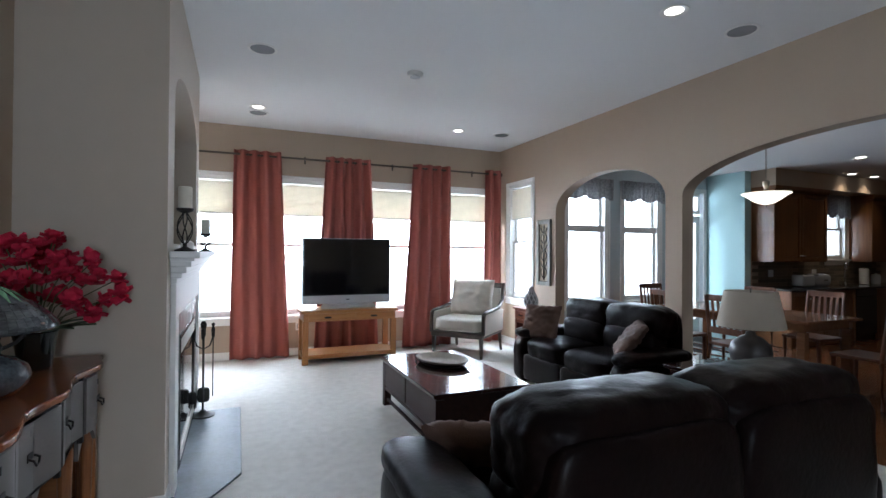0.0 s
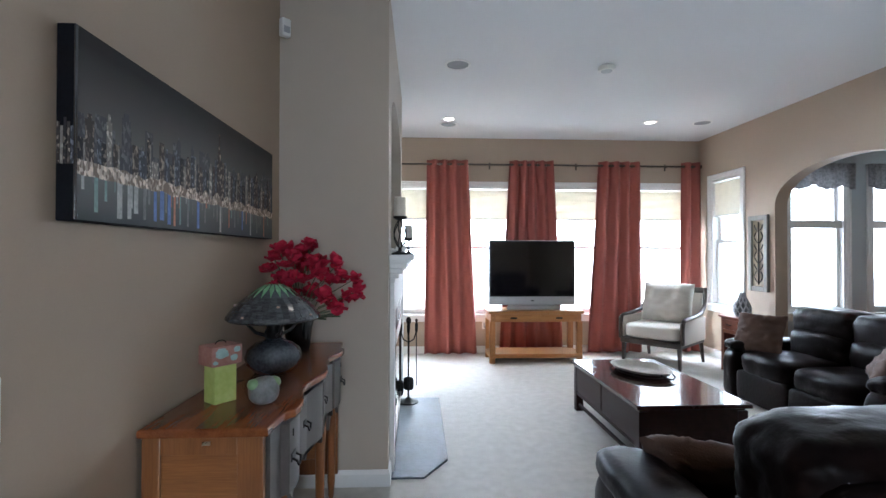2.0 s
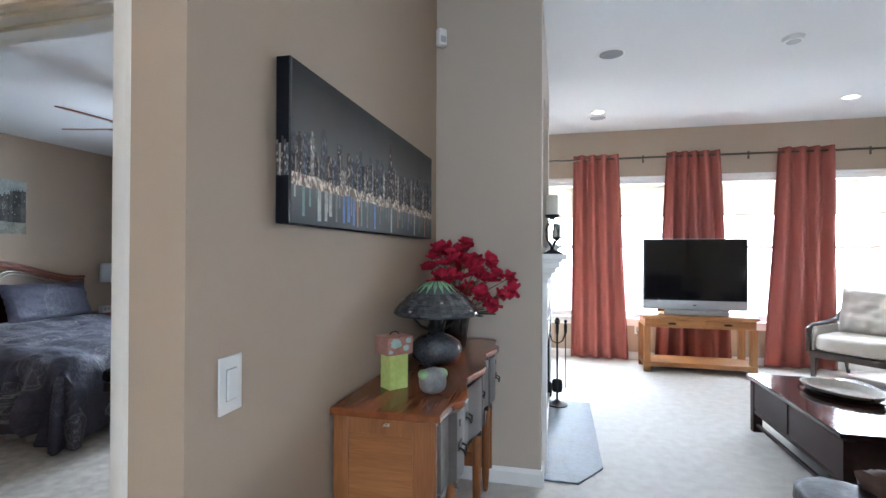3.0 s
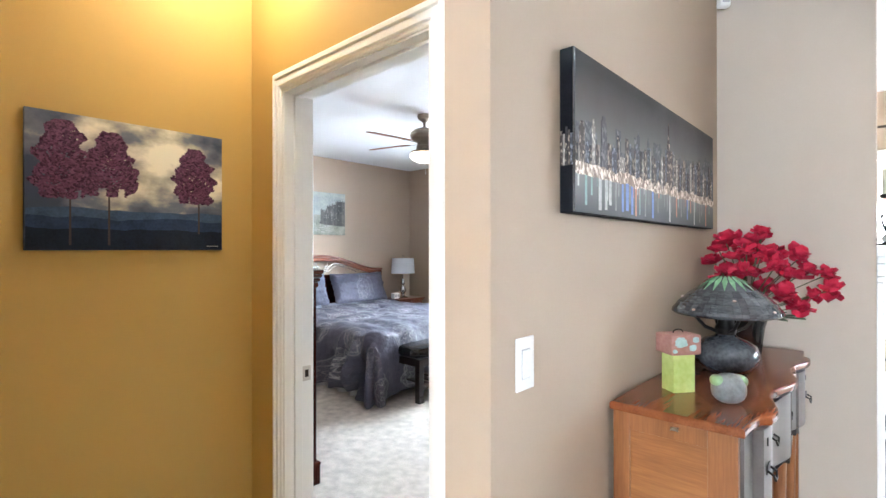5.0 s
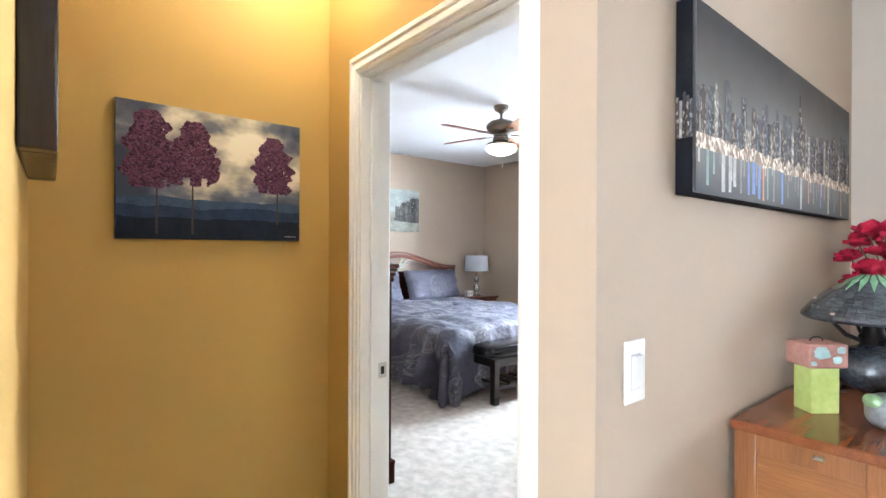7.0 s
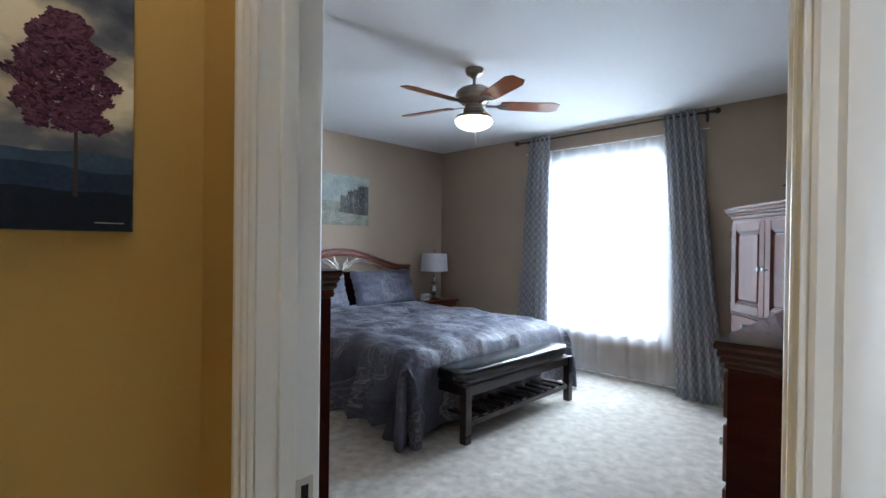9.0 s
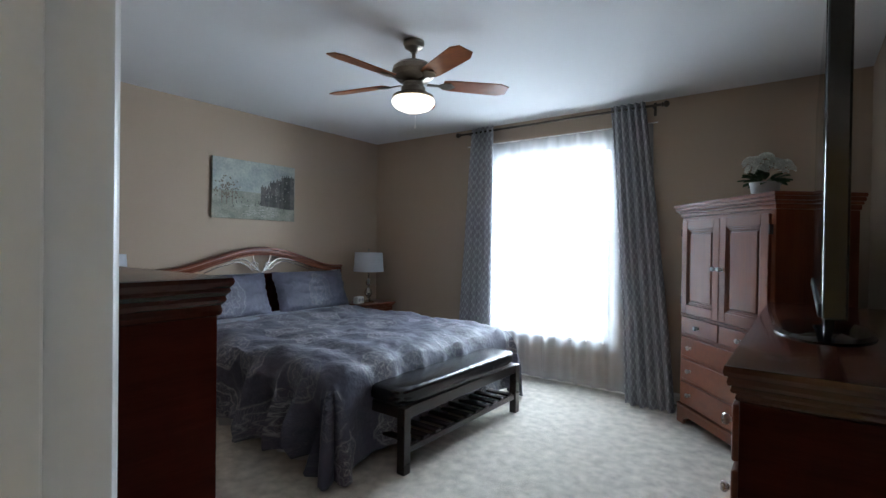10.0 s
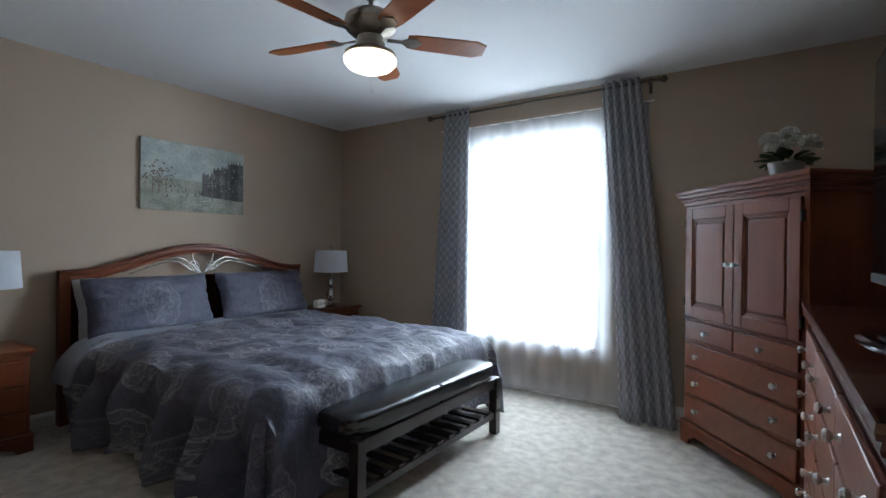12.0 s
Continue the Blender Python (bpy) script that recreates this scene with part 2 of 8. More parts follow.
WIN_X = [-0.31, 0.98, 2.27, 3.55]
living_holes = [(max(-0.72, c - 0.46), c + 0.46, 0.56, 2.40) for c in WIN_X]
structure("floor_living", Geo().box(-2.4, XE + 0.08, -5.2, YN + 0.1, -0.12, 0.0), M_CARPET, "cream cut-pile carpet with brushed patches", "floor")
structure("floor_bedroom", Geo().box(BW - 0.1, -0.95, 1.18, BN + 0.1, -0.12, 0.004), M_CARPET2, "beige cut-pile bedroom carpet with vacuum marks", "floor")
structure("ceiling_living", Geo().box(-1.00, XE + 0.15, -5.2, YN + 0.2, LC, LC + 0.15), M_CEIL, "white painted plaster ceiling", "ceiling")
structure("ceiling_bedroom", Geo().box(BW - 0.12, -0.95, 1.18, BN + 0.17, BC, BC + 0.15), M_CEIL, "white painted bedroom ceiling", "ceiling")
structure("ceiling_hall", Geo().box(-2.3, XW, 0.05, 1.18, HC, HC + 0.12), M_CEIL, "white painted hall ceiling", "ceiling")
structure("wall_north_living", wall_along("x", YN, YN + 0.2, -1.02, XE + 0.15, 0, LC, living_holes), M_TAN, "tan painted wall with four tall windows", "wall")
structure("wall_city", wall_along("y", -1.02, XW, 1.04, YN, 0, LC), M_TAN, "tan painted wall beside the bedroom door", "wall")
structure("wall_bedroom_south", wall_along("x", DY, BS, BW - 0.12, -1.02, 0, LC, [(DL - 0.02, DR + 0.02, 0, DH + 0.02)]), M_TAN, "tan painted wall with a doorway", "wall")
structure("wall_hall_gold", wall_along("x", DY - 0.006, DY, -2.205, DR + 0.02, 0, HC, [(DL - 0.02, DR + 0.02, 0, DH + 0.02)]), M_GOLD, "gold painted wall round the bedroom door", "wall")
structure("wall_hall_end", wall_along("y", -2.33, -2.205, 0.04, DY, 0, HC), M_GOLD, "gold painted hall end wall", "wall")
structure("wall_hall_south", wall_along("x", 0.04, 0.145, -2.205, -0.98, 0, HC), M_GOLD, "gold painted hall side wall", "wall")
g = Geo()
g.box(-0.98, XW, -5.2, 0.145, 0, LC, 0.02, seg=4)
structure("wall_west_living", g, M_TAN, "tan painted wall with a rounded corner", "wall")
structure("wall_hall_header", wall_along("y", -0.98, XW, 0.145, 1.04, HC, LC), M_TAN, "tan painted header over the hall", "wall")
structure("wall_south_living", wall_along("x", -5.2, -5.05, XW, 12.02, 0, LC, [(0.1, 1.1, 0.75, 2.35)]), M_TAN, "tan painted wall behind the room", "wall")
structure("wall_bedroom_west", wall_along("y", BW - 0.12, BW, BS, BN, 0, BC), M_TAN, "tan painted wall behind the bed", "wall")
structure("wall_bedroom_north", wall_along("x", BN, BN + 0.17, BW - 0.12, -1.02, 0, BC, [(-4.17, -2.86, 0.48, 2.40)]), M_TAN, "tan painted wall with a wide window", "wall")


def arch_wall(c0, c1, a0, a1, z1, arches):
    """A wall along y with openings to the floor, each (y0, y1, spring height, top height)."""
    g = Geo()
    at = a0
    for y0, y1, zs, zt in arches:
        g.box(c0, c1, at, y0, 0, z1)
        n = 36

        def top(y):
            return zs + (zt - zs) * math.sqrt(max(0.0, 1 - ((y - (y0 + y1) / 2) / ((y1 - y0) / 2)) ** 2))

        b = bmesh.new()
        rows = []
        for k in range(n + 1):
            y = (y0 + y1) / 2 - (y1 - y0) / 2 * math.cos(math.pi * k / n)
            rows.append([b.verts.new(p) for p in ((c0, y, top(y)), (c1, y, top(y)), (c1, y, z1), (c0, y, z1))])
        for p, q in zip(rows, rows[1:]):
            for k in range(4):
                b.faces.new((p[k], p[(k + 1) % 4], q[(k + 1) % 4], q[k]))
        g.add(b)
        at = y1
    g.box(c0, c1, at, a1, 0, z1)
    return g


east = arch_wall(XE, XE + 0.15, -5.05, 6.10, LC, [(0.68, 3.56, 2.00, 2.38), (3.76, 5.58, 2.00, 2.41)])
structure("wall_east_living", east, M_TAN, "tan painted wall with two arched openings", "wall")
structure("wall_east_window", wall_along("y", XE, XE + 0.15, 6.10, YN, 0, LC, [(6.16, 6.80, 0.74, 2.47)]), M_TAN, "tan painted wall with a narrow window", "wall")

# chimney breast with an arched niche and a firebox
CX, CY0, CY1 = -0.205, 3.185, 5.36
FY0, FY1, FZ = 3.62, 4.94, 0.86
NY0, NY1, NZ0, NZS, NZT = 3.46, 5.10, 1.47, 2.35, 2.62
g = Geo()
g.box(XW, CX - 0.32, CY0, CY1, 0, LC)
g.box(CX - 0.32, CX, CY0, FY0 - 0.12, 0, NZ0)
g.box(CX - 0.32, CX, FY1 + 0.12, CY1, 0, NZ0)
g.box(CX - 0.32, CX, FY0 - 0.12, FY1 + 0.12, FZ + 0.16, NZ0)
g.box(CX - 0.32, CX, CY0, NY0, NZ0, LC)
g.box(CX - 0.32, CX, NY1, CY1, NZ0, LC)
b = bmesh.new()
rows = []
for k in range(25):
    y = (NY0 + NY1) / 2 - (NY1 - NY0) / 2 * math.cos(math.pi * k / 24)
    zt = NZS + (NZT - NZS) * math.sqrt(max(0.0, 1 - ((y - (NY0 + NY1) / 2) / ((NY1 - NY0) / 2)) ** 2))
    rows.append([b.verts.new(p) for p in ((CX - 0.32, y, zt), (CX, y, zt), (CX, y, LC), (CX - 0.32, y, LC))])
for p, q in zip(rows, rows[1:]):
    for k in range(4):
        b.faces.new((p[k], p[(k + 1) % 4], q[(k + 1) % 4], q[k]))
g.add(b)
structure("chimney_breast", g, M_GREIGE, "greige painted chimney breast with an arched niche", "wall")

# breakfast room and kitchen beyond the arches
KX, KN, KE, KY = 8.08, 6.14, 11.9, 5.45
structure("wall_north_breakfast", wall_along("x", KN, KN + 0.15, XE + 0.15, KX + 0.12, 0, LC, [(4.74, 5.50, 0.68, 2.52), (5.85, 6.61, 0.68, 2.52), (6.96, 7.66, 0.0, 2.50)]), M_PALEWALL, "pale grey painted wall with windows", "wall")
structure("wall_teal", wall_along("y", 7.75, 7.90, KY, KN, 0, KC), M_TEAL, "pale teal painted wall", "wall")
structure("wall_kitchen_north", wall_along("x", KY, KY + 0.15, 7.90, KE + 0.12, 0, LC, [(9.95, 10.55, 1.36, 2.46)]), M_TAN, "tan painted kitchen wall with a small window", "wall")
structure("wall_kitchen_east", wall_along("y", KE, KE + 0.12, -5.05, KY, 0, LC), M_TAN, "tan painted kitchen end wall", "wall")
structure("soffit", Geo().box(7.90, KE, KY - 0.40, KY, 2.53, KC), M_TAN, "tan painted soffit over the wall cabinets", "soffit")
structure("ceiling_kitchen", Geo().box(XE + 0.15, KE, -5.05, KN, KC, KC + 0.12), M_CEIL, "white painted kitchen ceiling", "ceiling")
structure("subfloor_kitchen", Geo().box(XE + 0.08, KE + 0.1, -5.2, KN + 0.1, -0.12, -0.012), M_GAP, "dark gaps under the plank floor", "floor")

# outdoors
structure("ground", Geo().box(-60, 60, 7.6, 80, -0.6, -0.5), mat("pale_ground", (0.45, 0.47, 0.45), 0.9), "pale overexposed garden ground", "ground")
g = Geo()
g.box(-30, 40, 11.0, 11.1, -3, 16)
structure("backdrop", g, M_SKY, "white overcast sky seen through the windows", "backdrop")

# trim
BASE = [(0, 0), (0.016, 0), (0.016, 0.075), (0.010, 0.088), (0.006, 0.10), (0, 0.10)]


def baseboard(name, x0, y0, x1, y1):
    """A moulded skirting from one floor point to another; it stands out to the left of that way."""
    d = Vector((x1 - x0, y1 - y0, 0))
    m = Matrix.Translation((x0, y0, 0)) @ Matrix.Rotation(math.atan2(d.y, d.x), 4, "Z") @ Matrix(((0, 0, 1, 0), (1, 0, 0, 0), (0, 1, 0, 0), (0, 0, 0, 1)))
    structure(name, Geo().prism(BASE, 0, d.length, m=m), M_TRIM, "white moulded baseboard", "baseboard")


baseboard("baseboard_north", XE, YN, XW, YN)
baseboard("baseboard_city", XW, 3.185, XW, 1.04)
baseboard("baseboard_chimney_side", CX, CY0, XW, CY0)
baseboard("baseboard_chimney_front", CX, FY0 - 0.30, CX, CY0 - 0.016)
baseboard("baseboard_east", XE, 5.58, XE, YN)
baseboard("baseboard_bedroom_north", -1.00, BN, BW, BN)
baseboard("baseboard_bedroom_west", BW, BN, BW, BS)
baseboard("baseboard_bedroom_east", -1.02, BS, -1.02, BN)
baseboard("baseboard_hall_end", -2.205, DY, -2.205, 0.145)
baseboard("baseboard_hall_south", -2.205, 0.145, -1.02, 0.145)
baseboard("baseboard_west", XW, 0.125, XW, -5.05)

CASE = [(0, 0), (0.072, 0), (0.072, 0.012), (0.064, 0.020), (0.050, 0.020), (0.045, 0.013), (0.032, 0.017), (0.018, 0.017), (0.013, 0.010), (0.004, 0.010), (0, 0.006)]


def casing(parent, x0, x1, z0, z1, y, face, bottom=False, w=1.0, w_left=None):
    """A mitred, moulded casing round an opening in a wall along x; face -1 looks to -y."""
    corners = [(x0, z0), (x0, z1), (x1, z1), (x1, z0)]
    out = [(-1, 0), (-1, 1), (1, 1), (1, 0)]
    if bottom:
        corners = [(x0, z0), (x0, z1), (x1, z1), (x1, z0), (x0, z0)]
        out = [(-1, -1), (-1, 1), (1, 1), (1, -1), (-1, -1)]
    b = bmesh.new()
    rings = [[b.verts.new((c[0] + o[0] * p * ((w_left or w) if o[0] < 0 else w), y + face * q, c[1] + o[1] * p * w)) for p, q in CASE] for c, o in zip(corners, out)]
    for lo, hi in zip(rings, rings[1:]):
        for k in range(len(CASE)):
            b.faces.new((lo[k], lo[(k + 1) % len(CASE)], hi[(k + 1) % len(CASE)], hi[k]))
    if not bottom:
        b.faces.new(rings[0])
        b.faces.new(rings[-1])
    return part("casing", Geo().add(b), M_TRIM, parent)


def pane(parent, x0, x1, z0, z1, y, name="pane"):
    ob = part(name, Geo().box(x0, x1, y - 0.003, y + 0.003, z0, z1), M_GLASS, parent, smooth=0)
    ob.visible_shadow = False
    return ob


M_SHADE = cloth_thin("cellular_shade_cloth", (0.88, 0.84, 0.75), 0.17)


def window(name, x0, x1, z0, z1, y, label, shade=0.0, rail=0.5, sill=True, m=None, cased=True):
    """A sash window in a wall along x whose room face is at y; the room lies at smaller y."""
    w = tagged(thing(name, label, "window", m), kind="structure")
    if cased:
        casing(w, x0, x1, z0, z1, y, -1, bottom=not sill)
    if sill:
        part("window_sill", Geo().box(x0 - 0.12, x1 + 0.12, y - 0.05, y + 0.06, z0 - 0.03, z0, 0.006), M_TRIM, w)
        part("apron", Geo().box(x0 - 0.08, x1 + 0.08, y - 0.014, y, z0 - 0.11, z0 - 0.03, 0.004), M_TRIM, w)
    g = Geo()
    zm = z0 + (z1 - z0) * rail
    d0, d1 = y + 0.06, y + 0.13
    g.box(x0, x0 + 0.03, d0 - 0.06, d1 + 0.03, z0, z1)
    g.box(x1 - 0.03, x1, d0 - 0.06, d1 + 0.03, z0, z1)
    g.box(x0 + 0.03, x1 - 0.03, d0 - 0.06, d1 + 0.03, z1 - 0.03, z1)
    g.box(x0 + 0.03, x1 - 0.03, d0 - 0.0, d1 + 0.03, z0, z0 + 0.03)
    part("window_frame", g, M_TRIM, w)
    for nm, za, zb, off in (("lower_sash", z0 + 0.03, zm + 0.02, 0.0), ("upper_sash", zm - 0.02, z1 - 0.03, 0.035)):
        g = Geo()
        a, c, e = x0 + 0.03, x1 - 0.03, 0.045
        g.box(a, a + e, d0 + off, d0 + off + 0.03, za, zb, 0.004)
        g.box(c - e, c, d0 + off, d0 + off + 0.03, za, zb, 0.004)
        g.box(a + e, c - e, d0 + off, d0 + off + 0.03, zb - e * 0.8, zb, 0.004)
        g.box(a + e, c - e, d0 + off, d0 + off + 0.03, za, za + e, 0.004)
        s = part(nm, g, M_TRIM, w)
        pane(s, a + e, c - e, za + e, zb - e * 0.8, d0 + off + 0.015)
    if shade:
        g = Geo()
        n = max(4, int(shade / 0.02))

        def pleat(u, v):
            return (x0 + 0.035 + u * (x1 - x0 - 0.07), d0 - 0.025 + 0.006 * math.cos(v * n * 2 * math.pi), z1 - 0.05 - v * (shade - 0.07))

        g.sheet(pleat, 1, n * 4, 0.002)
        sh = part("shade", g, M_SHADE, w, "white cellular shade pulled part way down")
        part("shade_rail", Geo().box(x0 + 0.035, x1 - 0.035, d0 - 0.04, d0 - 0.01, z1 - shade, z1 - shade + 0.022, 0.004), M_TRIM, sh)
    return w


for k, c in enumerate(WIN_X):
    window(f"window_{k + 1}", max(-0.72, c - 0.46), c + 0.46, 0.56, 2.40, YN, "tall white double-hung window with a half-drawn shade", 0.48, 0.52)
turn = Matrix.Translation((XE, 0, 0)) @ Matrix.Rotation(radians(-90), 4, "Z")
window("window_5", -6.80, -6.16, 0.74, 2.47, 0, "narrow white double-hung side window with a half-drawn shade", 0.52, 0.5, m=turn)
window("window_6", 4.74, 5.50, 0.68, 2.52, KN, "white breakfast window with a transom light", 0, 0.62)
window("window_7", 5.85, 6.61, 0.68, 2.52, KN, "white breakfast window with a transom light", 0, 0.62)
window("window_8", -4.17, -2.86, 0.48, 2.40, BN, "wide white bedroom window behind sheer curtains", 0, 0.5)
# window_10 is added out of view, as the opening for skylight_front
window("window_10", -1.1, -0.1, 0.75, 2.35, 0, "unseen front window added behind the room to let in daylight", 0, 0.5, m=Matrix.Translation((0, -5.05, 0)) @ Matrix.Rotation(radians(180), 4, "Z"))
window("window_9", 9.95, 10.55, 1.36, 2.46, KY, "small white kitchen window over the sink", 0, 0.5)

for x0, x1 in ((4.74, 5.50), (5.85, 6.61)):
    structure("transom_bar", Geo().box(x0, x1, KN + 0.02, KN + 0.10, 1.77, 1.87, 0.006), M_TRIM, "white transom bar across the breakfast window", "trim")

# glazed door of the breakfast room
d = tagged(thing("door_2", "white glazed garden door with a transom light", "door"), kind="structure")
casing(d, 6.96, 7.66, 0, 2.50, KN, -1)
g = Geo()
for x0, x1, z0, z1 in ((6.98, 7.08, 0.02, 2.10), (7.54, 7.64, 0.02, 2.10), (7.08, 7.54, 0.02, 0.30), (7.08, 7.54, 1.98, 2.10), (6.98, 7.64, 2.14, 2.20), (6.98, 7.64, 2.44, 2.50), (6.98, 7.03, 2.20, 2.44), (7.59, 7.64, 2.20, 2.44)):
    g.box(x0, x1, KN + 0.05, KN + 0.095, z0, z1, 0.004)
part("door_leaf", g, M_TRIM, d)
pane(d, 7.08, 7.54, 0.30, 1.98, KN + 0.07)
pane(d, 7.03, 7.59, 2.20, 2.44, KN + 0.07)

# bedroom doorway: lining, stops and casings
M_BRASS = mat("brushed_nickel", (0.55, 0.52, 0.47), 0.35, 1.0, vary=0.1, scale=20, bump=0.05)
d = tagged(thing("door_frame", "white moulded door frame of the open bedroom door", "door frame"), kind="structure")
g = Geo()
g.box(DL - 0.02, DL, DY - 0.005, BS + 0.005, 0, DH + 0.02)
g.box(DR, DR + 0.02, DY - 0.005, BS + 0.005, 0, DH + 0.02)
g.box(DL, DR, DY - 0.005, BS + 0.005, DH, DH + 0.02)
part("jamb", g, M_TRIM, d)
g = Geo()
g.box(DL, DL + 0.012, DY + 0.035, DY + 0.07, 0, DH - 0.012, 0.003)
g.box(DR - 0.012, DR, DY + 0.035, DY + 0.07, 0, DH - 0.012, 0.003)
g.box(DL, DR, DY + 0.035, DY + 0.07, DH - 0.012, DH, 0.003)
part("door_stop", g, M_TRIM, d)
casing(d, DL - 0.006, DR + 0.006, 0, DH + 0.006, DY - 0.006, -1, w_left=0.75)
casing(d, DL - 0.006, DR + 0.006, 0, DH + 0.006, BS + 0.005, 1)
g = Geo()
g.box(DL, DL + 0.003, DY + 0.074, DY + 0.112, 0.87, 0.93, 0.001)
sp = part("strike_plate", g, M_BRASS, d, "brushed nickel strike plate")
part("latch_hole", Geo().box(DL + 0.0032, DL + 0.0036, DY + 0.085, DY + 0.101, 0.885, 0.915), M_GAP, sp)


def panel_door(name, label, m, width=0.84, height=2.01, handle=True):
    """A six-panel leaf with its hinge edge on the pose's z axis, running along x."""
    d = tagged(thing(name, label, "door", m), kind="structure")
    g = Geo()
    t, st = 0.018, 0.11
    zs = [0.0, 0.22, 0.90, 1.02, 1.62, 1.74, height - 0.12, height]
    g.box(0.003, width, -t * 0.55, t * 0.55, 0.012, height)
    for x0, x1 in ((0.003, st), (width / 2 - 0.05, width / 2 + 0.05), (width - st, width)):
        g.box(x0, x1, -t, t, 0.012, height, 0.003)
    for z0, z1 in ((0.012, zs[1]), (zs[2], zs[3]), (zs[4], zs[5]), (zs[6], height)):
        g.box(0.003, width, -t + 0.0005, t - 0.0005, z0, z1, 0.003)
    part("door_leaf", g, M_TRIM, d)
    for x0, x1 in ((st, width / 2 - 0.05), (width / 2 + 0.05, width - st)):
        for z0, z1 in ((zs[1], zs[2]), (zs[3], zs[4]), (zs[5], zs[6])):
            part("panel", Geo().box(x0 + 0.03, x1 - 0.03, -t * 0.9, t * 0.9, z0 + 0.03, z1 - 0.03, 0.007), M_TRIM, d)
    if handle:
        for s in (-1, 1):
            g = Geo()
            g.lathe([(0.028, 0), (0.028, 0.005), (0.011, 0.010), (0.010, 0.024), (0.021, 0.032), (0.024, 0.044), (0.016, 0.053), (0, 0.055)], n=20, m=Matrix.Translation((width - 0.065, s * t, 0.90)) @ Matrix.Rotation(radians(-90 * s), 4, "X"))
            part("door_handle", g, M_BRASS, d, "round nickel door knob")
    return d


panel_door("door_1", "white six-panel bedroom door standing wide open", Matrix.Translation((DR - 0.012, BS + 0.012, 0)) @ Matrix.Rotation(radians(92.5), 4, "Z"), 0.80)
panel_door("door_3", "white six-panel bathroom door standing open", Matrix.Translation((-4.62, BS + 0.012, 0)) @ Matrix.Rotation(radians(89), 4, "Z"), 0.74)



# ---- bedroom ----
M_CHERRY = wood("cherry_wood", (0.105, 0.026, 0.010), (0.165, 0.046, 0.018), 0.34, "y", 0.03, spec=0.28)
M_CHERRYV = wood("cherry_wood_upright", (0.105, 0.026, 0.010), (0.165, 0.046, 0.018), 0.34, "z", 0.03, spec=0.28)
# cherry taken near black: shade on bodies and recessed panels is in the colour
M_CHERRYSHADE = wood("shaded_cherry_wood", (0.028, 0.0036, 0.0018), (0.046, 0.008, 0.0042), 0.42, "y", 0.0, spec=0.04)
M_CHERRYTOP = wood("polished_dark_cherry", (0.030, 0.0065, 0.0035), (0.060, 0.015, 0.008), 0.20, "y", 0.25, spec=0.4)
M_ESPRESSO = wood("espresso_wood", (0.012, 0.007, 0.006), (0.026, 0.016, 0.013), 0.3, "y", 0.3)
M_BLACKLEATHER = mat("black_bonded_leather", (0.008, 0.008, 0.009), 0.24, vary=0.2, scale=8, fine=140, bump=0.18, dist=0.002, spec=0.6)
M_KNOB = mat("pewter_knob", (0.50, 0.49, 0.47), 0.28, 1.0, vary=0.15, scale=30, bump=0.05)
M_LAMPSHADE = cloth_thin("white_linen_shade", (0.72, 0.74, 0.78), 0.35)
M_SILVER = mat("mercury_silver", (0.55, 0.53, 0.50), 0.22, 1.0, vary=0.2, scale=12, bump=0.1)
M_BLACKPL = mat("black_plastic", (0.010, 0.010, 0.011), 0.22, vary=0.1, scale=4, bump=0.02)
M_SCREEN = mat("dark_glass_screen", (0.004, 0.004, 0.005), 0.06, vary=0.05, scale=2, bump=0, spec=0.6)
M_GREYPL = mat("silver_plastic", (0.42, 0.43, 0.45), 0.35, 0.3, vary=0.05, scale=6, bump=0.02)
M_WHITEPL = mat("white_plastic", (0.78, 0.77, 0.74), 0.4, vary=0.03, scale=6, bump=0.02)


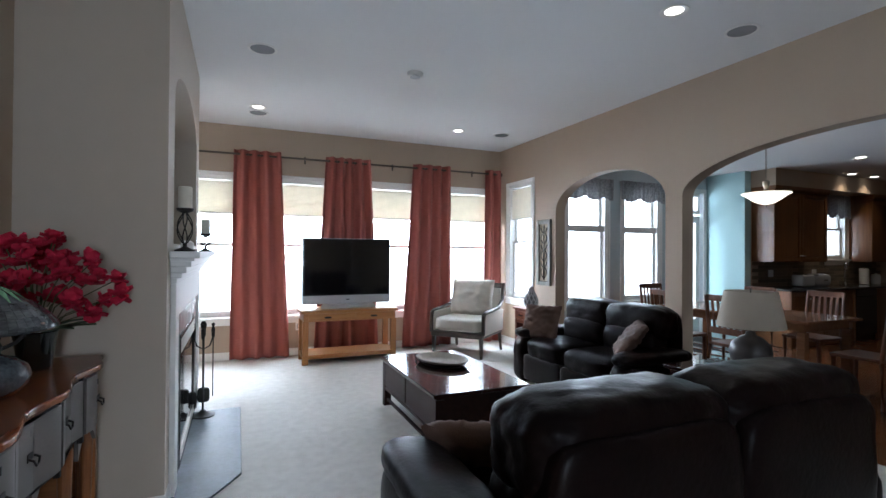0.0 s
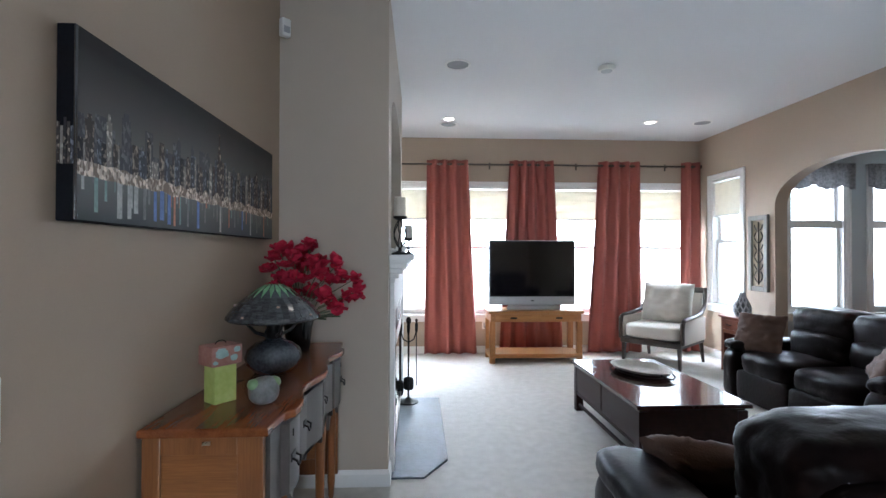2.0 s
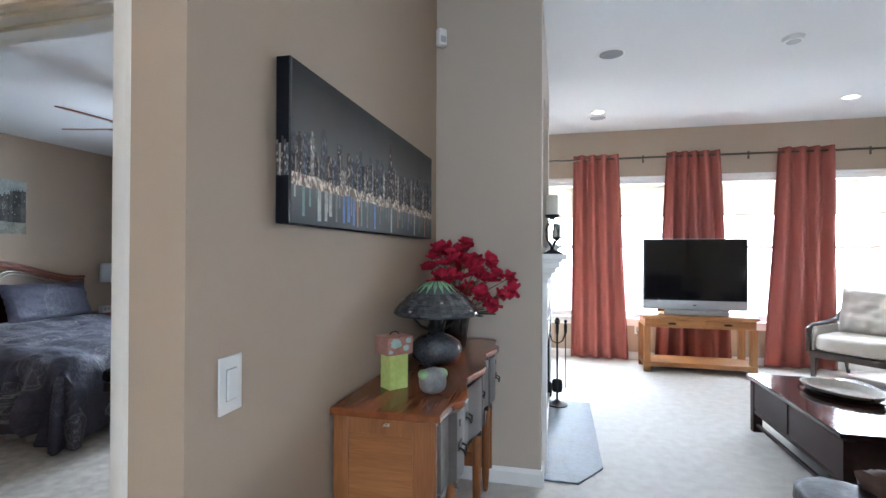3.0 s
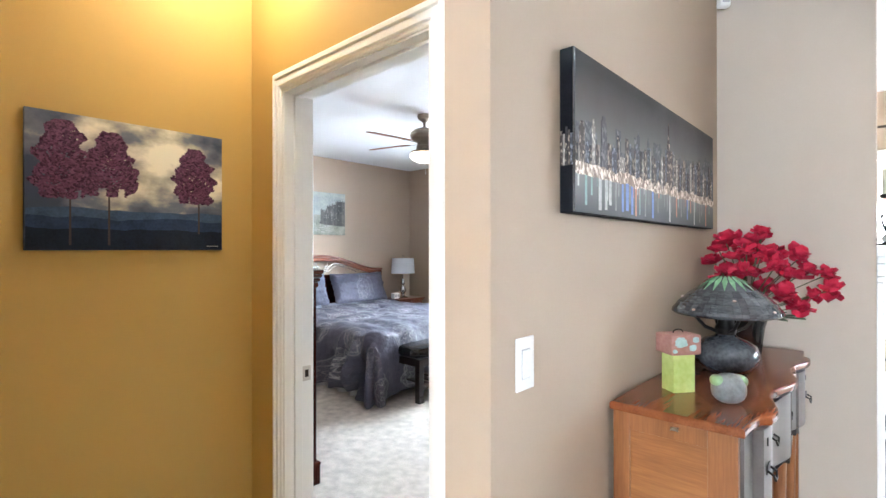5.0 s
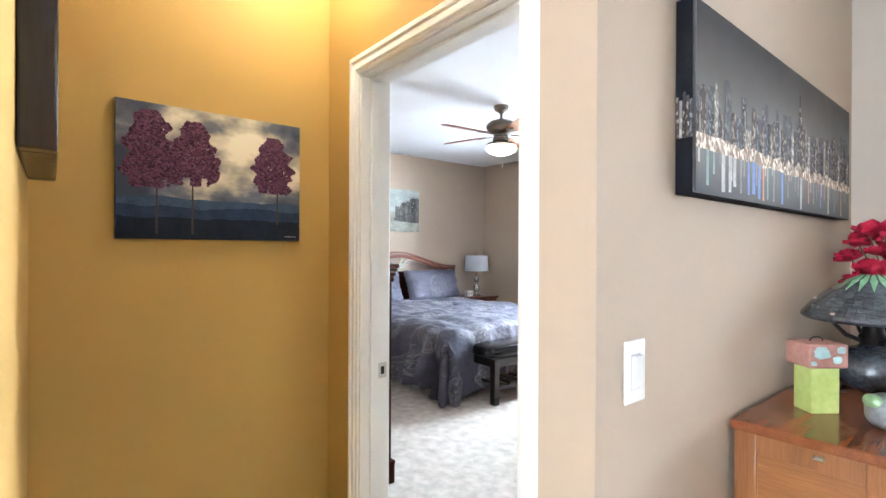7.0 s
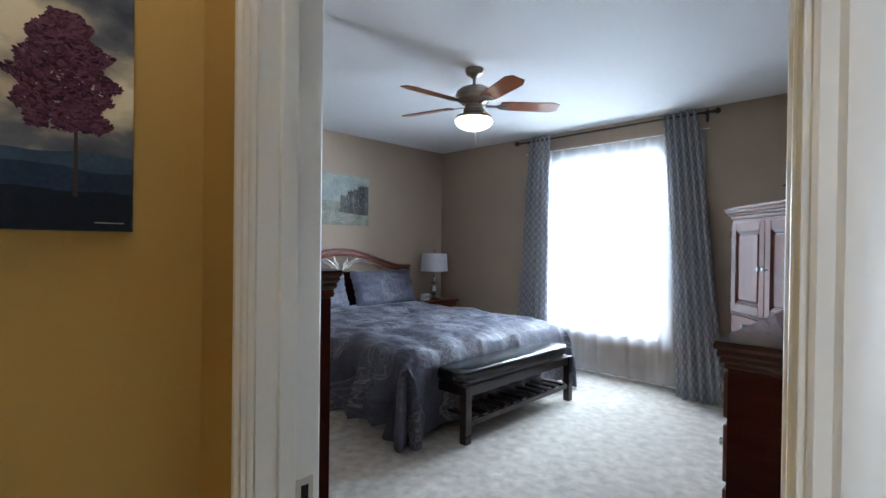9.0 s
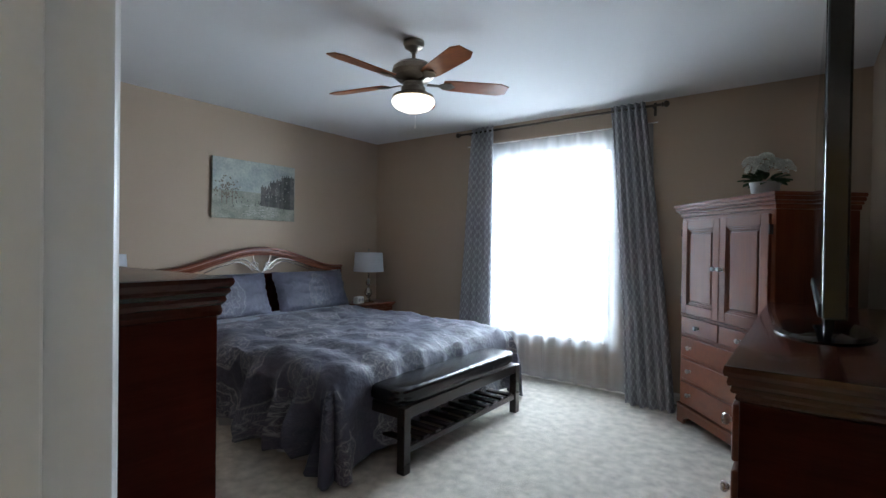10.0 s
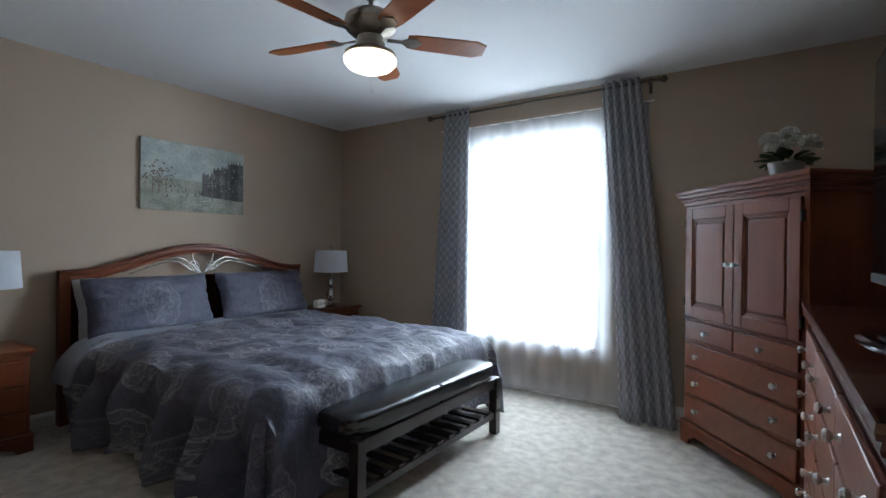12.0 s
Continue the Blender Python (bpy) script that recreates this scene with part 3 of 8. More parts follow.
def comforter_material(name, sham):
    """Slate-blue cloth with pale embroidered medallions; on shams one medallion in the middle."""
    m = mat(name, (0.062, 0.062, 0.092), 0.58, vary=0.30, scale=5, fine=26, bump=0.6, dist=0.014)
    nt = m.node_tree
    b = nt.nodes["Principled BSDF"]

    def op(kind, p, q=0.0, c=None):
        nd = nt.nodes.new("ShaderNodeMath")
        nd.operation = kind
        for i, v in enumerate((p, q, c)):
            if v is None:
                continue
            if isinstance(v, (int, float)):
                nd.inputs[i].default_value = v
            else:
                nt.links.new(v, nd.inputs[i])
        return nd.outputs[0]

    def line(p, centre, half):
        """1 where p lies within half of centre, with soft edges."""
        return op("SUBTRACT", 1.0, op("MINIMUM", op("DIVIDE", op("ABSOLUTE", op("SUBTRACT", p, centre)), half), 1.0))

    sp = nt.nodes.new("ShaderNodeSeparateXYZ")
    if sham:
        tc = nt.nodes.new("ShaderNodeTexCoord")
        nt.links.new(tc.outputs["Object"], sp.inputs[0])
        dx = op("MULTIPLY", op("SUBTRACT", op("WRAP", sp.outputs[1], 3.93, 2.91), 3.42), 2.5)
        dy = op("MULTIPLY", op("SUBTRACT", sp.outputs[2], 0.86), 1.9)
        here = 0.3
        flat = tc.outputs["Object"]
    else:
        uv = nt.nodes.new("ShaderNodeUVMap")
        grow = nt.nodes.new("ShaderNodeVectorMath")
        grow.operation = "SCALE"
        grow.inputs["Scale"].default_value = 2.5
        nt.links.new(uv.outputs[0], grow.inputs[0])
        cell = nt.nodes.new("ShaderNodeTexVoronoi")
        cell.voronoi_dimensions = "2D"
        cell.inputs["Scale"].default_value, cell.inputs["Randomness"].default_value = 1.0, 0.55
        nt.links.new(grow.outputs[0], cell.inputs["Vector"])
        away = nt.nodes.new("ShaderNodeVectorMath")
        away.operation = "SUBTRACT"
        nt.links.new(grow.outputs[0], away.inputs[0])
        nt.links.new(cell.outputs["Position"], away.inputs[1])
        nt.links.new(away.outputs[0], sp.inputs[0])
        dx, dy = sp.outputs[0], sp.outputs[1]
        pick = nt.nodes.new("ShaderNodeSeparateColor")
        nt.links.new(cell.outputs["Color"], pick.inputs[0])
        here = op("MULTIPLY_ADD", pick.outputs[0], 0.9, 0.15)
        flat = uv.outputs[0]
    soft = nt.nodes.new("ShaderNodeTexNoise")
    soft.inputs["Scale"].default_value, soft.inputs["Detail"].default_value = 9.0, 3.0
    nt.links.new(flat, soft.inputs["Vector"])
    r = op("SQRT", op("ADD", op("MULTIPLY", dx, dx), op("MULTIPLY", dy, dy)))
    r = op("ADD", r, op("MULTIPLY", op("SUBTRACT", soft.outputs["Fac"], 0.5), 0.34))
    a = op("ARCTAN2", dy, dx)
    rim = op("MULTIPLY_ADD", op("COSINE", a), 0.05, 0.34)
    scallop = op("MULTIPLY_ADD", op("COSINE", op("MULTIPLY", a, 9.0)), 0.028, 0.24)
    rose = op("MULTIPLY_ADD", op("COSINE", op("MULTIPLY", a, 5.0)), 0.045, 0.10)
    sums = op("ADD", op("ADD", line(op("SUBTRACT", r, rim), 0.0, 0.026), line(op("SUBTRACT", r, scallop), 0.0, 0.026)), line(op("SUBTRACT", r, rose), 0.0, 0.026))
    inside = op("LESS_THAN", op("SUBTRACT", r, rim), 0.0)
    curl = nt.nodes.new("ShaderNodeTexNoise")
    curl.inputs["Scale"].default_value, curl.inputs["Detail"].default_value, curl.inputs["Distortion"].default_value = 11.0, 1.0, 1.6
    nt.links.new(flat, curl.inputs["Vector"])
    vine = line(op("PINGPONG", op("MULTIPLY", curl.outputs["Fac"], 6.0), 0.5), 0.25, 0.10)
    field = op("MULTIPLY", vine, op("MULTIPLY_ADD", inside, 0.55, 0.16))
    fill = op("MULTIPLY", inside, op("MULTIPLY", soft.outputs["Fac"], 0.16))
    thread = op("MULTIPLY", op("ADD", op("ADD", op("MULTIPLY", sums, 0.8), fill), field), op("MULTIPLY", here, op("MULTIPLY_ADD", soft.outputs["Fac"], 1.1, 0.1)))
    amount = op("MINIMUM", op("MULTIPLY", thread, 1.35), 0.9)
    mx = nt.nodes.new("ShaderNodeMix")
    mx.data_type = "RGBA"
    nt.links.new(amount, mx.inputs[0])
    nt.links.new(b.inputs["Base Color"].links[0].from_socket, mx.inputs[6])
    mx.inputs[7].default_value = (0.34, 0.33, 0.33, 1)
    nt.links.new(mx.outputs[2], b.inputs["Base Color"])
    b.inputs["Sheen Weight"].default_value = 0.05
    return m


M_COMFORT = comforter_material("slate_blue_comforter", False)
M_SHAM = comforter_material("slate_blue_sham", True)
M_SHEETS = mat("grey_sheet", (0.28, 0.30, 0.35), 0.85, vary=0.1, scale=7, fine=220, bump=0.25, dist=0.002)
M_PALESHEET = mat("pale_sheet", (0.42, 0.41, 0.41), 0.85, vary=0.08, scale=7, fine=220, bump=0.25, dist=0.002)

# bed: x from the headboard at -5.95 to the foot at -3.72, y 2.93 to 4.95
bed = thing("bed", "king bed with an arched cherry headboard and slate-blue comforter", "bed", pose(0, 0, 0.004))
HBX = -5.94
Y0, Y1 = 2.86, 4.99


def arch_z(s):
    """The crest of the headboard over s in -1..1."""
    return 1.115 + 0.205 * (0.5 + 0.5 * math.cos(math.pi * max(-1, min(1, s / 0.92)))) ** 0.85


g = Geo()
n = 40
b = bmesh.new()
rings = []
for k in range(n + 1):
    s = -1 + 2 * k / n
    y, z = (Y0 + Y1) / 2 + s * (Y1 - Y0) / 2, arch_z(s)
    rings.append([b.verts.new((HBX + dx, y, z + dz)) for dx, dz in ((-0.02, -0.075), (0.035, -0.075), (0.04, -0.055), (0.03, -0.04), (0.03, -0.025), (0.055, -0.012), (0.055, 0.0), (0.03, 0.012), (-0.02, 0.012))])
for p, q in zip(rings, rings[1:]):
    for k in range(len(p)):
        b.faces.new((p[k], p[(k + 1) % len(p)], q[(k + 1) % len(p)], q[k]))
b.faces.new(rings[0])
b.faces.new(rings[-1])
hb = part("headboard", Geo().add(b), M_CHERRY, bed, "arched cherry headboard rail")
part("headboard_panel", Geo().box(HBX - 0.015, HBX + 0.025, Y0 + 0.03, Y1 - 0.03, 0.30, 1.055, 0.006), M_CHERRYSHADE, hb)
for y in (Y0 + 0.035, Y1 - 0.035):
    part("headboard_post", Geo().box(HBX - 0.025, HBX + 0.04, y - 0.035, y + 0.035, 0, 1.10, 0.006), M_CHERRYV, hb)


def scroll(turns, r0, cx, cz, flip):
    pts = []
    for k in range(41):
        a = turns * 2 * math.pi * k / 40
        r = r0 * (1 - 0.72 * k / 40)
        pts.append((HBX + 0.012, cx + flip * (r0 - r * math.cos(a)) - flip * r0, cz + r * math.sin(a)))
    return pts


g = Geo()
YM = (Y0 + Y1) / 2
for f in (-1, 1):
    g.tube(scroll(1.3, 0.055, YM + f * 0.075, 1.125, -f), 0.006)
    g.tube([(HBX + 0.012, YM + f * (0.015 + 0.085 * math.sin(k / 10 * math.pi * 0.5)), 1.07 + 0.19 * k / 10) for k in range(11)], 0.007)
    g.tube([(HBX + 0.012, YM + f * (0.03 + 0.62 * k / 14), 1.075 + 0.15 * math.sin(min(1.0, k / 5) * math.pi / 2) - 0.125 * (k / 14) ** 2) for k in range(15)], 0.008)
    g.tube([(HBX + 0.012, YM + f * (0.10 + 0.50 * k / 14), 1.09 + 0.10 * math.sin(min(1.0, k / 5) * math.pi / 2) - 0.11 * (k / 14) ** 2) for k in range(15)], 0.006)
part("scrollwork", g, M_SILVER, hb, "brushed metal scrollwork in the headboard arch")
part("box_spring", Geo().box(-5.90, -3.80, 2.98, 4.90, 0.14, 0.36, 0.03), M_PALESHEET, bed, "pale cloth box spring")
part("mattress", Geo().box(-5.90, -3.76, 2.96, 4.92, 0.36, 0.60, 0.06, seg=4), M_PALESHEET, bed)
for x in (-5.7, -4.0):
    for y in (3.05, 4.83):
        part("leg", Geo().box(x - 0.03, x + 0.03, y - 0.03, y + 0.03, 0, 0.14), M_ESPRESSO, bed)


HALF, LONG, DROP = 1.02, 2.02, 0.56


def drape(u, v):
    """The comforter over the bed: u runs from the near side to the far side, v from head to foot."""
    top = 0.655
    s = (u - 0.5) * 2 * (HALF + DROP)  # signed arc length from the middle
    l = v * (LONG + DROP)  # arc length from the head end
    x, y, z = -5.62 + min(l, LONG), max(-HALF, min(HALF, s)), top
    oy, ox = max(0, abs(s) - HALF), max(0, l - LONG)
    sg = 1 if s > 0 else -1
    quilt = abs(math.sin(l * 5.0 + 0.6 * noise.noise((s * 2, l, 4)))) * abs(math.sin(s * 4.4 + 0.5 * noise.noise((l * 2, s, 8))))
    z += 0.024 * noise.noise((l * 2.0, s * 2.0, 0)) + 0.026 * noise.noise((l * 5, s * 6, 3)) + 0.010 * noise.noise((l * 14, s * 12, 6)) - 0.016 * (1 - quilt) ** 3
    z -= 0.05 * min(1, max(0, (abs(s) - HALF + 0.18) / 0.18)) ** 2 + 0.05 * min(1, max(0, (l - LONG + 0.18) / 0.18)) ** 2
    if oy > 0 and ox > 0:
        r, a = math.hypot(oy, ox), math.atan2(oy, ox)
        out = 0.05 * min(1, r / 0.12) + 0.10 * r + 0.06 * math.sin(a * 7 + 1) * min(1, r / 0.3)
        z -= max(0, min(r, DROP + 0.10) - 0.03)
        return (x + out * math.cos(a), 3.94 + y + sg * out * math.sin(a), max(0.012, z))
    if oy > 0:
        wave = math.sin(l * 10.5 + 1.5 * math.sin(l * 3.3) + 0.8 * oy)
        fold = 1.3 * (1 - abs(wave)) ** 1.6 - 0.5 + 0.9 * noise.noise((l * 4.5, oy * 1.8, 7)) + 0.35 * noise.noise((l * 13, oy * 4, 4))
        y += sg * (0.045 * min(1, oy / 0.12) + 0.06 * oy + 0.125 * fold * min(1, oy / 0.32))
        x += 0.07 * noise.noise((l * 3, oy * 2, 5)) * oy
    if ox > 0:
        wave = math.sin(s * 9.0 + 1.4 * math.sin(s * 3.1))
        fold = 1.2 * (1 - abs(wave)) ** 1.6 - 0.5 + 0.8 * noise.noise((s * 5, ox * 1.5, 9))
        x += 0.04 * min(1, ox / 0.12) + 0.03 * ox + 0.045 * fold * min(1, ox / 0.35)
    uneven = 0.97 + 0.16 * noise.noise((l * 1.9, s * 1.3, 11)) + 0.06 * math.sin(l * 7 + s * 5)
    z -= max(0, max(oy, ox) - 0.03) * uneven
    return (x, 3.94 + y, max(0.012, z))


def comforter(nu, nv):
    """The draped cloth with its flat lengths, in metres, as texture coordinates."""
    g = Geo()
    uv = g.bm.loops.layers.uv.new("UVMap")
    grid = [[g.bm.verts.new(drape(i / nu, j / nv)) for j in range(nv + 1)] for i in range(nu + 1)]
    for i in range(nu):
        for j in range(nv):
            ij = ((i, j), (i + 1, j), (i + 1, j + 1), (i, j + 1))
            fc = g.bm.faces.new([grid[p][q] for p, q in ij])
            for lp, (p, q) in zip(fc.loops, ij):
                lp[uv].uv = (p / nu * 2 * (HALF + DROP), q / nv * (LONG + DROP))
    ob = part("comforter", g, M_COMFORT, bed, "slate-blue comforter with pale paisley embroidery", 60)
    pad = ob.modifiers.new("padding", "SOLIDIFY")
    pad.thickness, pad.offset = 0.018, -1


comforter(150, 130)


def turned_sheet(u, v):
    s = (u - 0.5) * 2 * 1.30
    oy = max(0, abs(s) - 1.045)
    sg = 1 if s > 0 else -1
    z = 0.672 + 0.014 * noise.noise((v * 3, s * 3, 5)) - 0.05 * min(1, max(0, (abs(s) - 0.86) / 0.18)) ** 2 - oy * 1.0
    return (-5.74 + v * 0.30 + 0.03 * noise.noise((s * 2, 0, 2)) - 0.35 * oy, 3.94 + max(-1.045, min(1.045, s)) + sg * (0.06 * min(1, oy / 0.1) + 0.2 * oy), z)


part("folded_sheet", Geo().sheet(turned_sheet, 60, 8, 0.02), M_SHEETS, bed, "grey sheet folded back over the comforter", 60)


def ruffle(u, v):
    """The bed skirt round the near side and the foot."""
    l = u * 4.0
    w = 0.018 * math.sin(l * 34) + 0.015 * noise.noise((l * 4, 0, 3))
    z = 0.34 * (1 - v)
    k = 1 + 0.5 * v
    if l < 2.05:
        return (-5.85 + l, 2.955 - w * k, z + 0.006)
    return (-3.79 + w * k, 2.955 + (l - 2.05), z + 0.006)


part("bed_skirt", Geo().sheet(ruffle, 260, 4, 0.004), M_PALESHEET, bed, "pale pleated bed skirt", 60)


def pillow(name, at, size, lean, turn, material, label, seed, group="pillows on the bed"):
    g = Geo()
    b = bmesh.new()
    nn = 22
    for side in (1, -1):
        grid = []
        for i in range(nn + 1):
            row = []
            for j in range(nn + 1):
                p, q = -1 + 2 * i / nn, -1 + 2 * j / nn
                puff = (max(0, 1 - abs(p) ** 2.4) * max(0, 1 - abs(q) ** 2.4)) ** 0.42
                edge = 1 - 0.05 * (1 - abs(q)) * abs(p) ** 3 - 0.05 * (1 - abs(p)) * abs(q) ** 3
                wob = 0.22 * noise.noise((p * 2.2 + seed, q * 2.2, seed)) * puff
                row.append(b.verts.new((p * size[0] / 2 * edge, q * size[1] / 2 * edge, side * size[2] / 2 * puff * (1 + wob) + 0.022 * noise.noise((p * 5, q * 5, seed)) + 0.010 * noise.noise((p * 11, q * 9, seed + 4)))))
            grid.append(row)
        for i in range(nn):
            for j in range(nn):
                b.faces.new((grid[i][j], grid[i + 1][j], grid[i + 1][j + 1], grid[i][j + 1]))
    bmesh.ops.remove_doubles(b, verts=b.verts, dist=0.002)
    g.add(b, Matrix.Translation(at) @ Matrix.Rotation(radians(turn), 4, "Z") @ Matrix.Rotation(radians(lean), 4, "X"))
    return tagged(part(name, g, material, smooth=60), label, "pillow", group=group)


for k, y in enumerate((3.42, 4.44)):
    pillow("pillow", (-5.74, y, 0.86), (0.94, 0.46, 0.20), 68, 90, M_SHAM, "slate-blue embroidered sham pillow leaning on the headboard", k * 3.1)
for k, y in enumerate((3.36, 4.50)):
    pillow("pillow", (-5.83, y, 0.83), (0.86, 0.50, 0.12), 72, 90, M_PALESHEET, "pale pillow behind the blue sham", 8 + k * 2.3)

# bench at the foot of the bed
bench = thing("bench", "espresso wood bench with a tufted black leather seat", "bench", pose(-3.52, 3.915, 0.004, 0, 0, 0))
LX, LY = 0.215, 0.69
part("seat", Geo().cushion((0, 0, 0.455), (0.47, 1.44, 0.115), 7, 15, 0.015, 9, 2.0), M_BLACKLEATHER, bench, "black leather padded seat", 50)
part("seam", Geo().box(-0.232, 0.232, -0.002, 0.002, 0.40, 0.512, 0.001), M_GAP, bench)
for sx in (-1, 1):
    for sy in (-1, 1):
        part("leg", Geo().box(sx * LX - 0.03, sx * LX + 0.03, sy * LY - 0.03, sy * LY + 0.03, 0, 0.40, 0.005), M_ESPRESSO, bench)
    part("apron_rail", Geo().box(sx * LX - 0.018, sx * LX + 0.018, -LY + 0.03, LY - 0.03, 0.33, 0.40, 0.004), M_ESPRESSO, bench)
    part("shelf_rail", Geo().box(sx * LX - 0.015, sx * LX + 0.015, -LY + 0.03, LY - 0.03, 0.115, 0.155, 0.004), M_ESPRESSO, bench)
for sy in (-1, 1):
    part("end_rail", Geo().box(-LX + 0.03, LX - 0.03, sy * LY - 0.018, sy * LY + 0.018, 0.33, 0.40, 0.004), M_ESPRESSO, bench)
for k in range(11):
    y = -0.60 + k * 0.12
    part("slat", Geo().box(-LX - 0.01, LX + 0.01, y - 0.028, y + 0.028, 0.155, 0.172, 0.004), M_ESPRESSO, bench)


def knob(parent, x, y, z, m=None, r=0.017):
    """A turned knob that stands out to -y."""
    mm = Matrix.Translation((x, y, z)) @ Matrix.Rotation(radians(90), 4, "X")
    g = Geo().lathe([(r * 0.7, 0), (r * 0.45, 0.006), (r * 0.4, 0.014), (r * 0.9, 0.020), (r, 0.028), (r * 0.75, 0.035), (0, 0.037)], n=16, m=mm)
    return part("knob", g, M_KNOB, parent, "pewter knob")


def drawer(parent, x0, x1, z0, z1, y, knobs, material=M_CHERRY):
    """A drawer front that stands a little proud of y, towards -y."""
    g = Geo().box(x0 + 0.004, x1 - 0.004, y - 0.020, y + 0.0, z0 + 0.004, z1 - 0.004, 0.007)
    d = part("drawer", g, material, parent)
    for kx in knobs:
        knob(d, kx, y - 0.020, (z0 + z1) / 2)
    return d


def cornice(w, d, z, steps):
    """Stepped crown mouldings over a case w wide and d deep, whose front is at y = -d."""
    line = [(0.0, 0.0)]
    for out, z0, z1 in steps:
        line += [(out, z0 + 0.003), (out + 0.003, (z0 + z1) / 2), (out, z1)]
    line.append((line[-1][0] - 0.006, line[-1][1] + 0.002))
    b = bmesh.new()
    rings = [[b.verts.new(p) for p in ((-w / 2 - o, 0, z + h), (-w / 2 - o, -d - o, z + h), (w / 2 + o, -d - o, z + h), (w / 2 + o, 0, z + h))] for o, h in line]
    for p, q in zip(rings, rings[1:]):
        for k in range(4):
            b.faces.new((p[k], p[(k + 1) % 4], q[(k + 1) % 4], q[k]))
    b.faces.new(rings[0])
    b.faces.new(rings[-1])
    return Geo().add(b)


CROWN = ((0.008, 0.0, 0.03), (0.022, 0.03, 0.05), (0.036, 0.05, 0.075), (0.046, 0.075, 0.10))


def bracket_base(w, d, h):
    """A plinth with cut-out bracket feet along the front and both sides."""
    def outline(l):
        e = 0.13
        return [(-l / 2, 0), (-l / 2 + e * 0.62, 0), (-l / 2 + e * 0.72, h * 0.28), (-l / 2 + e, h * 0.45), (-l / 2 + e * 1.25, h * 0.55), (l / 2 - e * 1.25, h * 0.55), (l / 2 - e, h * 0.45), (l / 2 - e * 0.72, h * 0.28), (l / 2 - e * 0.62, 0), (l / 2, 0), (l / 2, h), (-l / 2, h)]
    g = Geo()
    g.prism(outline(w + 0.03), 0, 0.024, m=Matrix.Translation((0, -d - 0.015 + 0.024, 0)) @ Matrix.Rotation(radians(90), 4, "X"))
    for s in (-1, 1):
        g.prism(outline(d - 0.012), 0, 0.024, m=Matrix.Translation((s * (w / 2 + 0.003) - 0.012, -d / 2 + 0.006, 0)) @ Matrix.Rotation(radians(90), 4, "Z") @ Matrix.Rotation(radians(90), 4, "X"))
    g.box(-w / 2 - 0.02, w / 2 + 0.02, -d - 0.02, 0, h, h + 0.022, 0.007)
    return g


# armoire set across the corner
AW, AD = 1.00, 0.52
arm = thing("armoire", "cherry wood armoire with two panelled doors over drawers", "armoire", pose(-1.855, 4.885, 0.004, 0, 0, -50.2) @ pose(0, AD, 0))
part("body", Geo().box(-AW / 2, AW / 2, -AD, 0, 0.13, 1.62, 0.004), M_CHERRYV, arm)
part("crown", cornice(AW, AD, 1.62, CROWN), M_CHERRY, arm, "stepped cherry crown moulding")
part("base", bracket_base(AW, AD, 0.13), M_CHERRY, arm, "cherry plinth with bracket feet")
part("waist_moulding", Geo().box(-AW / 2 - 0.006, AW / 2 + 0.006, -AD - 0.010, 0, 0.852, 0.866, 0.005), M_CHERRY, arm)
for s in (-1, 1):
    x0, x1 = (-AW / 2 + 0.03, -0.002) if s < 0 else (0.002, AW / 2 - 0.03)
    g = Geo()
    z0, z1, y0, y1, e = 0.875, 1.595, -AD - 0.022, -AD, 0.070
    g.box(x0, x0 + e, y0, y1, z0, z1, 0.004)
    g.box(x1 - e, x1, y0, y1, z0, z1, 0.004)
    g.box(x0 + e, x1 - e, y0, y1, z0, z0 + e, 0.004)
    g.box(x0 + e, x1 - e, y0, y1, z1 - e, z1, 0.004)
    dr = part("door", g, M_CHERRYV, arm)
    g = Geo()
    for q, t in ((0.0, 0.006), (0.012, 0.012)):
        a0, a1, c0, c1 = x0 + e + q, x1 - e - q, z0 + e + q, z1 - e - q
        g.box(a0, a0 + 0.012, y0 + t, y1, c0, c1, 0.003)
        g.box(a1 - 0.012, a1, y0 + t, y1, c0, c1, 0.003)
        g.box(a0 + 0.012, a1 - 0.012, y0 + t, y1, c0, c0 + 0.012, 0.003)
        g.box(a0 + 0.012, a1 - 0.012, y0 + t, y1, c1 - 0.012, c1, 0.003)
    part("panel_moulding", g, M_CHERRY, dr)
    part("panel", Geo().box(x0 + e + 0.030, x1 - e - 0.030, y0 + 0.008, y1, z0 + e + 0.030, z1 - e - 0.030, 0.008), M_CHERRYV, dr)
    knob(dr, x1 - 0.03 if s < 0 else x0 + 0.03, y0, 1.235)
    for z in (0.97, 1.50):
        part("hinge", Geo().box(x0 - 0.012 if s < 0 else x1, x0 if s < 0 else x1 + 0.012, y0 - 0.002, y1, z - 0.03, z + 0.03, 0.002), M_GAP, dr)
xa, xb = -AW / 2 + 0.03, AW / 2 - 0.03
drawer(arm, xa, 0, 0.715, 0.850, -AD, (-0.235,))
drawer(arm, 0, xb, 0.715, 0.850, -AD, (0.235,))
drawer(arm, xa, xb, 0.535, 0.695, -AD, (-0.33, 0.33))
drawer(arm, xa, xb, 0.355, 0.520, -AD, (-0.33, 0.33))
drawer(arm, xa, xb, 0.165, 0.340, -AD, (-0.33, 0.33))

